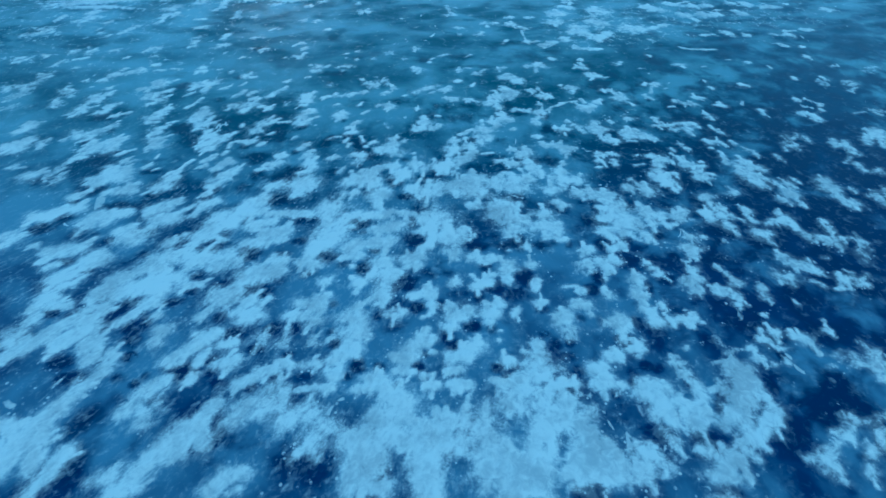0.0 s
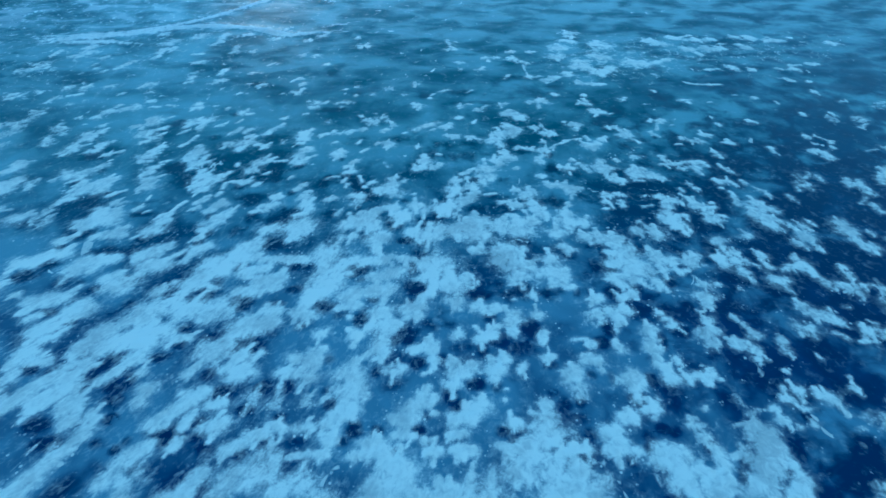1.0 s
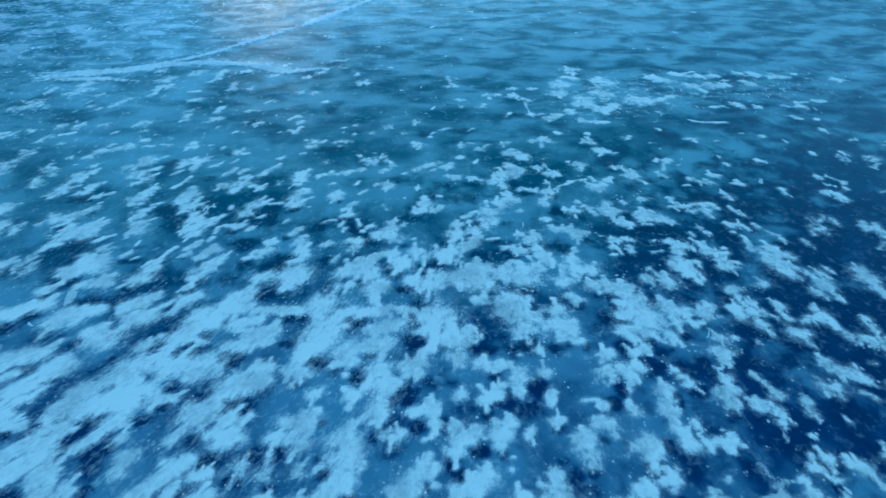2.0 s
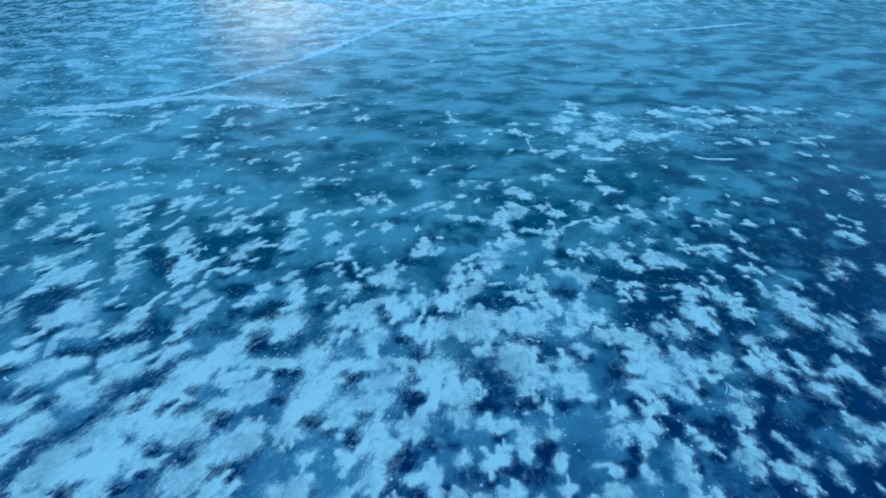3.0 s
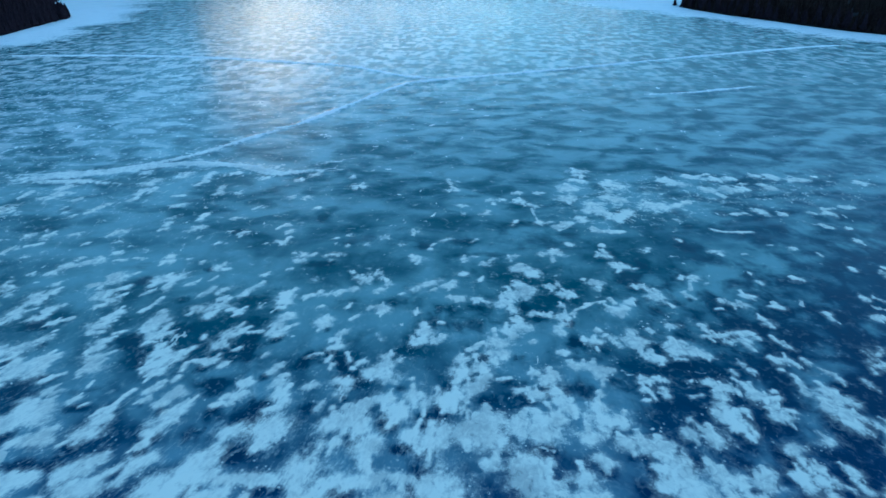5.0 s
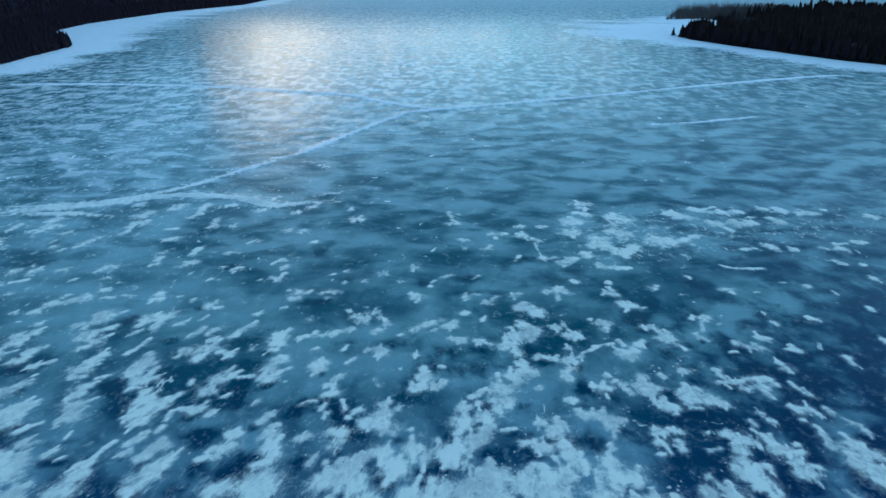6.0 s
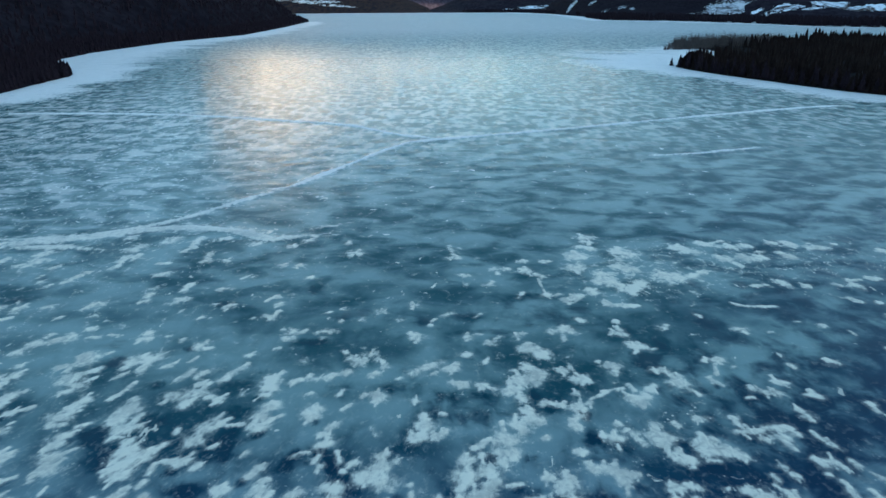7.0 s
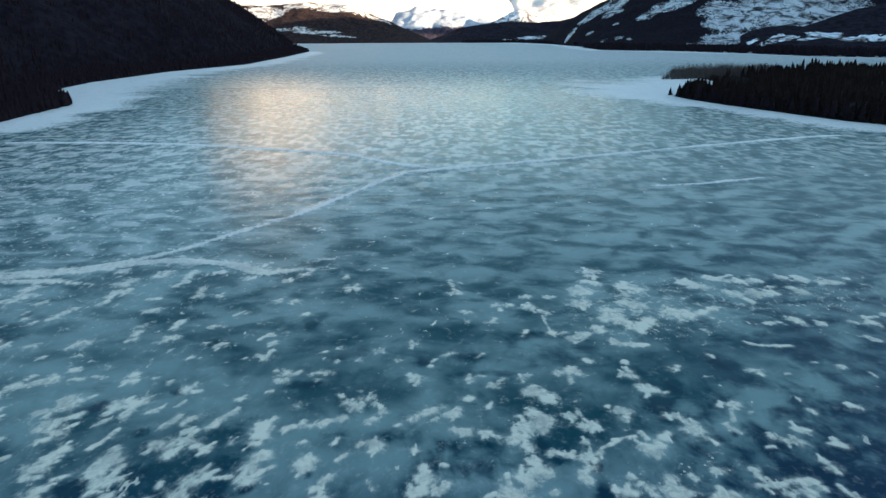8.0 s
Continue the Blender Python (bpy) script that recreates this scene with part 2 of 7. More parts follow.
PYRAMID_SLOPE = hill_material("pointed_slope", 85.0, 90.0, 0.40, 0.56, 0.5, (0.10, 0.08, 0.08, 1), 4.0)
# part of the low sun's cream is put into this snow colour
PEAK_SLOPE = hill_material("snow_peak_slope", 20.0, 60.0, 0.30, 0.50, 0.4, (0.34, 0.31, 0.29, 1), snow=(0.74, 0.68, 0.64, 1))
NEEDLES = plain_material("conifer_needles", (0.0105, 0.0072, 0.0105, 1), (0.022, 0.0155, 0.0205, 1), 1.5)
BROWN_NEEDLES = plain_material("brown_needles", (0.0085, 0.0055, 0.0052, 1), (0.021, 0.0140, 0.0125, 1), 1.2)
DRY_TWIGS = plain_material("dry_twigs", (0.015, 0.0112, 0.0105, 1), (0.034, 0.026, 0.0235, 1), 2.0)
BARK = plain_material("conifer_bark", (0.02, 0.014, 0.010, 1), (0.05, 0.036, 0.028, 1), 4.0)
TWIGS = plain_material("bare_twigs", (0.05, 0.042, 0.042, 1), (0.12, 0.10, 0.095, 1), 2.0)
# near-black, since the canopy's shade is put into the floor colour
SPIT_FLOOR = plain_material("shaded_forest_floor", (0.006, 0.006, 0.006, 1), (0.022, 0.022, 0.024, 1), 0.35)

# ---- fields on the ice: where it is clear and dark, and where powder lies ----
ZONES = {"clear": [], "powder": []}


def clear_zone(x, y, a, b, turn, value):
    ZONES["clear"].append((x, y, a, b, radians(turn), value))


def powder_zone(x, y, a, b, turn, value):
    ZONES["powder"].append((x, y, a, b, radians(turn), value))


def field(kind, x, y):
    total = np.zeros_like(x)
    for cx, cy, a, b, turn, value in ZONES[kind]:
        pick = np.nonzero((abs(x - cx) < 2.0 * max(a, b)) & (abs(y - cy) < 2.0 * max(a, b)))[0]
        if len(pick) == 0:
            continue
        dx, dy = x[pick] - cx, y[pick] - cy
        u = (dx * math.cos(turn) + dy * math.sin(turn)) / a
        v = (dy * math.cos(turn) - dx * math.sin(turn)) / b
        s = np.clip((1.95 - np.sqrt(u * u + v * v)) / 1.75, 0, 1)
        total[pick] = np.maximum(total[pick], value * s * s * (3 - 2 * s))
    return total


clear_zone(-26.1, 32.0, 3.3, 1.5, 43, 0.68)
clear_zone(-26.6, 27.5, 3.7, 1.9, 61, 0.68)
clear_zone(-15.9, 30.2, 3.3, 2.6, 113, 0.59)
clear_zone(-8.6, 27.0, 2.2, 1.9, 131, 0.68)
clear_zone(22.6, 31.2, 2.2, 0.6, 58, 0.85)
clear_zone(20.5, 27.7, 1.6, 0.9, 49, 0.85)
clear_zone(31.5, 31.6, 4.0, 2.9, 56, 0.85)
clear_zone(26.9, 28.6, 3.4, 1.5, 58, 0.68)
clear_zone(14.1, 30.0, 1.8, 1.2, 21, 0.59)
clear_zone(17.1, 28.6, 1.4, 1.1, 38, 0.51)
clear_zone(46.0, 67.3, 4.9, 3.0, 46, 0.85)
clear_zone(-15.8, 67.1, 3.0, 1.9, 102, 0.77)
clear_zone(-39.2, 72.5, 3.3, 3.0, 77, 0.51)
clear_zone(72.6, 129.0, 9.7, 2.7, 179, 0.51)
clear_zone(21.5, 137.9, 8.7, 2.8, 13, 0.34)
# broad clear ice, also darkened here to balance light across the lake
clear_zone(120, 420, 60, 130, 0, 0.5)
clear_zone(150, 150, 115, 110, 0, 0.55)
clear_zone(85, 95, 45, 50, 0, 0.58)
clear_zone(46, 56, 22, 40, 0, 0.74)
clear_zone(29.1, 88.6, 5.5, 4.1, 0, 0.55)
clear_zone(44.5, 87.6, 9.2, 5.7, 0, 0.55)
clear_zone(55.9, 103.5, 7.1, 4.4, 0, 0.55)
clear_zone(37.1, 89.7, 3.2, 2.5, 0, 0.55)
clear_zone(45.5, 69.6, 3.8, 2.1, 0, 0.55)
clear_zone(36.4, 72.3, 3.9, 1.7, 0, 0.55)
clear_zone(19.7, 75.6, 3.0, 2.5, 0, 0.55)
clear_zone(43.7, 63.9, 2.9, 2.7, 0, 0.55)
clear_zone(37.9, 69.0, 2.4, 1.6, 0, 0.55)
clear_zone(-20.8, 78.7, 4.1, 2.3, 0, 0.55)
clear_zone(-11.3, 75.2, 3.9, 1.8, 0, 0.55)
clear_zone(-30.0, 77.5, 2.0, 1.9, 0, 0.55)
clear_zone(-22.4, 72.7, 1.9, 1.6, 0, 0.55)
clear_zone(-16.6, 67.5, 3.0, 1.9, 0, 0.55)
clear_zone(-34.8, 71.5, 2.4, 1.3, 0, 0.55)
clear_zone(12.8, 69.5, 3.7, 1.5, 0, 0.55)
clear_zone(9.0, 67.8, 3.0, 2.0, 0, 0.55)
clear_zone(-0.3, 59.2, 1.6, 2.3, 0, 0.55)
clear_zone(18.6, 56.0, 1.6, 2.5, 0, 0.55)
clear_zone(28.4, 61.4, 2.3, 2.0, 0, 0.55)
clear_zone(34.5, 55.8, 2.0, 1.8, 0, 0.55)
clear_zone(30.4, 50.3, 2.8, 1.7, 0, 0.55)
clear_zone(35.5, 51.8, 1.9, 1.5, 0, 0.55)
clear_zone(6.0, 52.9, 2.8, 1.8, 0, 0.55)
clear_zone(9.6, 52.1, 2.3, 1.5, 0, 0.55)
clear_zone(-8.4, 51.4, 1.9, 0.9, 0, 0.55)
clear_zone(-21.9, 53.9, 1.9, 1.3, 0, 0.55)
clear_zone(-4.2, 87.7, 6.1, 1.9, 0, 0.55)
clear_zone(4.1, 81.6, 3.6, 2.1, 0, 0.55)
clear_zone(18.1, 107.1, 5.8, 2.8, 0, 0.55)
clear_zone(-3.3, 104.9, 4.8, 2.2, 0, 0.55)
clear_zone(6.7, 104.3, 3.1, 2.1, 0, 0.55)
clear_zone(52.9, 105.0, 8.2, 4.6, 0, 0.55)
clear_zone(38.8, 100.7, 4.7, 3.3, 0, 0.55)
clear_zone(29.8, 91.1, 5.6, 2.6, 0, 0.55)
clear_zone(44.4, 90.3, 9.1, 3.3, 0, 0.55)
clear_zone(47.3, 84.1, 5.2, 1.7, 0, 0.55)
clear_zone(-17.8, 75.8, 2.7, 2.1, 0, 0.55)
clear_zone(-32.5, 79.9, 2.3, 1.4, 0, 0.55)
clear_zone(23.2, 71.2, 1.6, 1.2, 0, 0.55)
clear_zone(-20.0, 89.2, 2.0, 1.2, 0, 0.55)
clear_zone(20.1, 101.9, 3.2, 1.7, 0, 0.55)
clear_zone(-30.4, 118.0, 2.7, 1.8, 0, 0.55)
clear_zone(-16.3, 115.0, 3.6, 1.7, 0, 0.55)
clear_zone(-18.9, 80.1, 1.2, 1.2, 0, 0.70)
clear_zone(-11.4, 75.6, 1.9, 1.8, 0, 0.70)
clear_zone(-6.7, 72, 1.6, 1.7, 0, 0.70)
clear_zone(-1.8, 70.3, 0.8, 0.8, 0, 0.70)
clear_zone(-15.7, 68.9, 1.9, 1.2, 0, 0.70)
clear_zone(-10.7, 68.1, 1.2, 1.0, 0, 0.70)
clear_zone(-18.6, 83.6, 1.5, 1.3, 0, 0.70)
clear_zone(-7.8, 74.6, 0.8, 1.5, 0, 0.70)
clear_zone(12.9, 85.6, 0.8, 1.7, 0, 0.70)
clear_zone(5.2, 85.2, 3.1, 1.4, 0, 0.70)
clear_zone(6.9, 75, 0.8, 1.0, 0, 0.70)
clear_zone(18.3, 74.3, 2.2, 1.1, 0, 0.70)
clear_zone(16.3, 69.3, 1.0, 1.9, 0, 0.70)
clear_zone(19.5, 69.9, 1.2, 1.6, 0, 0.70)
clear_zone(17.1, 77.1, 1.1, 1.2, 0, 0.70)
clear_zone(9.7, 70.3, 1.6, 1.0, 0, 0.70)
clear_zone(6.8, 68.3, 1.8, 1.0, 0, 0.70)
clear_zone(21.8, 73.3, 1.0, 1.2, 0, 0.70)
clear_zone(10.5, 75, 0.9, 0.9, 0, 0.70)
clear_zone(25.4, 76.1, 0.8, 0.8, 0, 0.70)
clear_zone(27.2, 72.4, 2.6, 0.8, 0, 0.70)
clear_zone(32, 74.2, 1.1, 1.3, 0, 0.70)
clear_zone(34.1, 75.2, 0.8, 0.8, 0, 0.70)
clear_zone(37.5, 75.9, 0.8, 0.8, 0, 0.70)
clear_zone(40.8, 83.7, 1.3, 1.0, 0, 0.70)
clear_zone(35.1, 71.3, 1.0, 2.0, 0, 0.70)
clear_zone(36.1, 68.9, 1.6, 1.9, 0, 0.70)
clear_zone(30.6, 66.4, 1.0, 0.8, 0, 0.70)
clear_zone(25.7, 69.5, 0.9, 0.9, 0, 0.70)
clear_zone(51, 84.8, 2.5, 1.3, 0, 0.70)
clear_zone(39, 71.5, 0.8, 1.3, 0, 0.70)
clear_zone(35.3, 66, 1.1, 0.8, 0, 0.70)
clear_zone(-32.3, 80.9, 2.2, 1.3, 0, 0.70)
clear_zone(-29.3, 77.1, 0.8, 1.7, 0, 0.70)
clear_zone(-21, 72.2, 2.0, 1.9, 0, 0.70)
clear_zone(-20.2, 77.4, 0.8, 0.8, 0, 0.70)
clear_zone(-32.9, 69.2, 1.5, 0.8, 0, 0.70)
clear_zone(-29, 89.6, 1.0, 1.1, 0, 0.70)
clear_zone(-17.1, 68, 1.0, 0.8, 0, 0.70)
clear_zone(-27.1, 83, 2.2, 1.3, 0, 0.70)
clear_zone(-57.5, 113.1, 2.9, 1.4, 0, 0.70)
clear_zone(-56.5, 121, 1.8, 1.8, 0, 0.70)
clear_zone(-38, 99.1, 2.1, 1.2, 0, 0.70)
clear_zone(-35.5, 94.7, 1.0, 1.1, 0, 0.70)
clear_zone(-28.2, 97.5, 1.1, 0.8, 0, 0.70)
clear_zone(-38.1, 123.8, 2.3, 1.3, 0, 0.70)
clear_zone(-27.3, 110.2, 1.2, 1.0, 0, 0.70)
clear_zone(-21.3, 122.3, 1.8, 1.0, 0, 0.70)
clear_zone(-7.4, 105.9, 3.8, 2.0, 0, 0.70)
clear_zone(0.8, 102.8, 1.9, 1.4, 0, 0.70)
clear_zone(-12.6, 98.3, 2.0, 1.1, 0, 0.70)
clear_zone(18, 109.4, 3.3, 1.6, 0, 0.70)
clear_zone(22.6, 105.8, 2.0, 1.3, 0, 0.70)
clear_zone(21, 100.2, 2.1, 1.3, 0, 0.70)
clear_zone(16, 103, 4.5, 2.7, 0, 0.70)
clear_zone(8.7, 99.8, 3.4, 1.0, 0, 0.70)
clear_zone(28, 98.6, 1.5, 1.3, 0, 0.70)
clear_zone(28.5, 91.3, 2.0, 2.0, 0, 0.70)
clear_zone(13.1, 123.8, 1.9, 1.8, 0, 0.70)
clear_zone(30.5, 94.7, 1.4, 1.7, 0, 0.70)
clear_zone(42.8, 113, 1.8, 2.1, 0, 0.70)
clear_zone(51.7, 102.6, 2.4, 2.6, 0, 0.70)
clear_zone(59.5, 111.9, 1.2, 1.7, 0, 0.70)
clear_zone(54.8, 97.2, 3.6, 1.1, 0, 0.70)
clear_zone(63.2, 102.8, 3.0, 2.3, 0, 0.70)
clear_zone(31.9, 91.1, 1.9, 1.7, 0, 0.70)
clear_zone(46.1, 88.9, 2.5, 1.3, 0, 0.70)
clear_zone(40.5, 90.1, 1.3, 1.3, 0, 0.70)
clear_zone(50.3, 86.7, 2.5, 1.3, 0, 0.70)
clear_zone(37.4, 99.2, 1.1, 1.4, 0, 0.70)
clear_zone(49, 112.2, 1.5, 1.7, 0, 0.70)
clear_zone(-44.6, 67.7, 2.1, 1.6, 0, 0.70)
clear_zone(-37.9, 65.1, 1.5, 1.4, 0, 0.70)
clear_zone(-34.8, 61.8, 2.5, 1.0, 0, 0.70)
clear_zone(-31.5, 61.6, 1.2, 0.7, 0, 0.70)
clear_zone(-25.5, 60.3, 0.9, 0.8, 0, 0.70)
clear_zone(-29.4, 56.6, 1.4, 1.2, 0, 0.70)
clear_zone(-21.8, 53, 1.2, 1.1, 0, 0.70)
clear_zone(-25.1, 54.2, 0.9, 0.8, 0, 0.70)
clear_zone(-40.6, 57.7, 1.1, 1.1, 0, 0.70)
clear_zone(-39, 59.6, 1.4, 0.7, 0, 0.70)
clear_zone(-32.4, 55.2, 1.0, 0.8, 0, 0.70)
clear_zone(-28.2, 52.5, 1.1, 0.8, 0, 0.70)
clear_zone(-29.4, 51.6, 1.0, 0.6, 0, 0.70)
clear_zone(-35.9, 51.8, 1.0, 0.6, 0, 0.70)
clear_zone(-21.9, 48.8, 0.8, 0.8, 0, 0.70)
clear_zone(-18.9, 47.6, 1.2, 0.7, 0, 0.70)
clear_zone(-32.8, 50.5, 0.6, 0.8, 0, 0.70)
clear_zone(-34.6, 56.6, 0.9, 0.6, 0, 0.70)
clear_zone(-16.9, 67.2, 1.6, 1.6, 0, 0.70)
clear_zone(-16.3, 62.2, 1.7, 1.1, 0, 0.70)
clear_zone(-5.7, 65.9, 0.7, 0.8, 0, 0.70)
clear_zone(-3.1, 65.2, 1.0, 1.6, 0, 0.70)
clear_zone(0.6, 65.6, 0.9, 1.2, 0, 0.70)
clear_zone(-1.9, 61.9, 1.1, 0.7, 0, 0.70)
clear_zone(-1, 57.4, 0.6, 1.7, 0, 0.70)
clear_zone(-0.8, 53.4, 1.2, 1.3, 0, 0.70)
clear_zone(-1.2, 51.4, 0.6, 0.8, 0, 0.70)
clear_zone(1, 48.6, 1.8, 1.2, 0, 0.70)
clear_zone(-1.6, 47.3, 1.1, 1.0, 0, 0.70)
clear_zone(-2.6, 46.3, 0.7, 0.6, 0, 0.70)
clear_zone(-8.9, 51.1, 1.0, 0.7, 0, 0.70)
clear_zone(-5.9, 49.7, 0.8, 1.4, 0, 0.70)
clear_zone(-13.2, 57.7, 0.7, 0.9, 0, 0.70)
clear_zone(-11.8, 57.6, 0.9, 0.8, 0, 0.70)
clear_zone(-7.2, 56.4, 1.0, 0.8, 0, 0.70)
clear_zone(-6, 55, 0.8, 0.6, 0, 0.70)
clear_zone(-12.7, 54.1, 1.1, 0.7, 0, 0.70)
clear_zone(-18.7, 58, 0.8, 1.0, 0, 0.70)
clear_zone(-17.3, 51.5, 0.8, 0.7, 0, 0.70)
clear_zone(-14.2, 51.7, 0.9, 0.8, 0, 0.70)
clear_zone(-11.4, 48.8, 0.8, 1.0, 0, 0.70)
clear_zone(-13.5, 48, 1.0, 0.7, 0, 0.70)
clear_zone(-20.7, 64.6, 0.9, 1.4, 0, 0.70)
clear_zone(-4.8, 52, 0.8, 0.6, 0, 0.70)
clear_zone(18.6, 59.7, 1.5, 0.7, 0, 0.70)
clear_zone(19.1, 58.2, 0.6, 1.2, 0, 0.70)
clear_zone(22.6, 58.9, 1.6, 1.7, 0, 0.70)
clear_zone(9.8, 52.8, 1.5, 1.0, 0, 0.70)
clear_zone(8.3, 51.7, 0.8, 1.4, 0, 0.70)
clear_zone(7.4, 53.8, 0.8, 0.9, 0, 0.70)
clear_zone(12.7, 52.2, 1.4, 1.1, 0, 0.70)
clear_zone(5.4, 52.2, 1.5, 1.0, 0, 0.70)
clear_zone(2, 49.9, 1.0, 1.2, 0, 0.70)
clear_zone(9.5, 47.4, 1.0, 1.5, 0, 0.70)
clear_zone(7, 46.1, 0.7, 0.9, 0, 0.70)
clear_zone(18.3, 51.9, 0.8, 1.2, 0, 0.70)
clear_zone(23, 54.7, 0.7, 1.3, 0, 0.70)
clear_zone(22, 50.9, 1.0, 1.0, 0, 0.70)
clear_zone(20.6, 49, 0.9, 1.0, 0, 0.70)
clear_zone(16.6, 46.6, 0.8, 1.0, 0, 0.70)
clear_zone(18.7, 46.2, 1.0, 1.3, 0, 0.70)
clear_zone(27.5, 58.5, 1.0, 1.2, 0, 0.70)
clear_zone(38.9, 61.6, 1.5, 0.7, 0, 0.70)
clear_zone(44.1, 60.8, 1.2, 1.7, 0, 0.70)
clear_zone(34.6, 56.5, 0.6, 1.8, 0, 0.70)
clear_zone(34.8, 54.9, 0.9, 0.8, 0, 0.70)
clear_zone(24.7, 53.2, 0.7, 1.1, 0, 0.70)
clear_zone(31.8, 52.8, 2.6, 0.8, 0, 0.70)
clear_zone(29.7, 49.3, 2.0, 1.5, 0, 0.70)
clear_zone(32.8, 49.1, 1.7, 2.1, 0, 0.70)
clear_zone(32.3, 46.1, 0.8, 1.3, 0, 0.70)
clear_zone(39.3, 49.4, 1.9, 1.1, 0, 0.70)
clear_zone(36, 51.2, 1.0, 0.7, 0, 0.70)
clear_zone(41, 48.6, 0.9, 1.6, 0, 0.70)
clear_zone(28, 47.8, 0.7, 1.5, 0, 0.70)
clear_zone(24.8, 49.5, 1.2, 1.1, 0, 0.70)
clear_zone(23.4, 45.9, 0.9, 1.1, 0, 0.70)
clear_zone(35.5, 44.5, 1.3, 0.6, 0, 0.70)
clear_zone(40.2, 46.4, 0.8, 1.0, 0, 0.70)
clear_zone(30.6, 45.2, 0.7, 0.7, 0, 0.70)
clear_zone(-27, 45.3, 1.2, 0.6, 0, 0.70)
clear_zone(-28.1, 44.4, 1.1, 0.8, 0, 0.70)
clear_zone(-28.3, 41.8, 0.6, 0.6, 0, 0.70)
clear_zone(-28.3, 43.2, 0.6, 0.9, 0, 0.70)
clear_zone(-31.6, 43.7, 1.3, 1.0, 0, 0.70)
clear_zone(-25.4, 40.5, 1.0, 1.1, 0, 0.70)
clear_zone(-24.9, 38.6, 0.7, 0.6, 0, 0.70)
clear_zone(-24.8, 42.4, 0.6, 0.9, 0, 0.70)
clear_zone(-30.3, 38.1, 1.2, 0.8, 0, 0.70)
clear_zone(-28.7, 36.5, 1.4, 0.8, 0, 0.70)
clear_zone(-23.5, 35.5, 0.6, 0.6, 0, 0.70)
clear_zone(-22.8, 36.3, 0.6, 0.6, 0, 0.70)
clear_zone(-25.1, 36.1, 0.6, 0.6, 0, 0.70)
clear_zone(-17.9, 37.7, 0.6, 0.7, 0, 0.70)
clear_zone(-17.7, 36.4, 0.6, 0.6, 0, 0.70)
clear_zone(-17, 35.2, 0.9, 0.6, 0, 0.70)
clear_zone(-16.8, 40.8, 0.6, 0.6, 0, 0.70)
clear_zone(-18.4, 43, 0.6, 0.8, 0, 0.70)
clear_zone(-23, 45.1, 1.1, 0.6, 0, 0.70)
clear_zone(-8.5, 44.3, 0.6, 0.8, 0, 0.70)
clear_zone(-8.3, 40.7, 0.6, 0.6, 0, 0.70)
clear_zone(-7.7, 39.1, 0.6, 0.7, 0, 0.70)
clear_zone(-15.3, 45.7, 0.6, 0.6, 0, 0.70)
clear_zone(-5.6, 37, 0.6, 0.6, 0, 0.70)
clear_zone(-5.7, 36.3, 0.7, 0.6, 0, 0.70)
clear_zone(-6.5, 35.4, 0.6, 0.6, 0, 0.70)
clear_zone(-3.9, 36.3, 0.6, 0.6, 0, 0.70)
clear_zone(-0.1, 37.5, 0.6, 0.6, 0, 0.70)
clear_zone(-0.6, 43.3, 0.7, 0.7, 0, 0.70)
clear_zone(-1.6, 46.3, 0.7, 0.7, 0, 0.70)
clear_zone(1.5, 43.8, 0.6, 0.9, 0, 0.70)
clear_zone(-4.3, 42.2, 0.6, 0.7, 0, 0.70)
clear_zone(-2.9, 40.8, 1.4, 0.9, 0, 0.70)
clear_zone(-11.3, 41.1, 0.6, 0.7, 0, 0.70)
clear_zone(-13.5, 41.2, 0.6, 0.6, 0, 0.70)
clear_zone(-14.5, 38.8, 0.6, 0.6, 0, 0.70)
clear_zone(-11.6, 38.1, 0.6, 0.6, 0, 0.70)
clear_zone(-10.2, 35.5, 0.9, 0.6, 0, 0.70)
clear_zone(-12, 35.4, 0.7, 0.6, 0, 0.70)
clear_zone(-2.4, 34.2, 0.6, 0.6, 0, 0.70)
clear_zone(-0.7, 36.3, 0.6, 0.6, 0, 0.70)
clear_zone(4.3, 40.6, 0.8, 0.7, 0, 0.70)
clear_zone(5.1, 44.5, 0.6, 1.1, 0, 0.70)
clear_zone(3, 45, 1.2, 0.6, 0, 0.70)
clear_zone(6.7, 45.5, 1.0, 0.7, 0, 0.70)
clear_zone(8.3, 44.7, 1.0, 0.8, 0, 0.70)
clear_zone(5.8, 40.2, 0.6, 0.8, 0, 0.70)
clear_zone(2.5, 38.4, 0.6, 0.6, 0, 0.70)
clear_zone(10.5, 42.3, 0.9, 0.7, 0, 0.70)
clear_zone(10.2, 39.4, 0.6, 0.6, 0, 0.70)
clear_zone(11, 38, 0.6, 1.0, 0, 0.70)
clear_zone(11.6, 36.6, 1.1, 0.6, 0, 0.70)
clear_zone(12.5, 35.1, 0.6, 0.6, 0, 0.70)
clear_zone(14, 41.2, 0.6, 0.7, 0, 0.70)
clear_zone(15.6, 41.1, 0.6, 1.2, 0, 0.70)
clear_zone(15.7, 45, 0.7, 0.8, 0, 0.70)
clear_zone(18.5, 44.5, 0.6, 1.4, 0, 0.70)
clear_zone(18.7, 40.4, 0.6, 0.9, 0, 0.70)
clear_zone(16.7, 34.6, 0.6, 0.7, 0, 0.70)
clear_zone(16.6, 33.7, 0.6, 0.7, 0, 0.70)
clear_zone(5.9, 35.7, 0.6, 0.6, 0, 0.70)
clear_zone(7.1, 35.6, 0.6, 0.6, 0, 0.70)
clear_zone(6.6, 34.7, 0.6, 0.6, 0, 0.70)
clear_zone(22.5, 44.2, 1.1, 1.0, 0, 0.70)
clear_zone(21.2, 44.7, 0.6, 1.5, 0, 0.70)
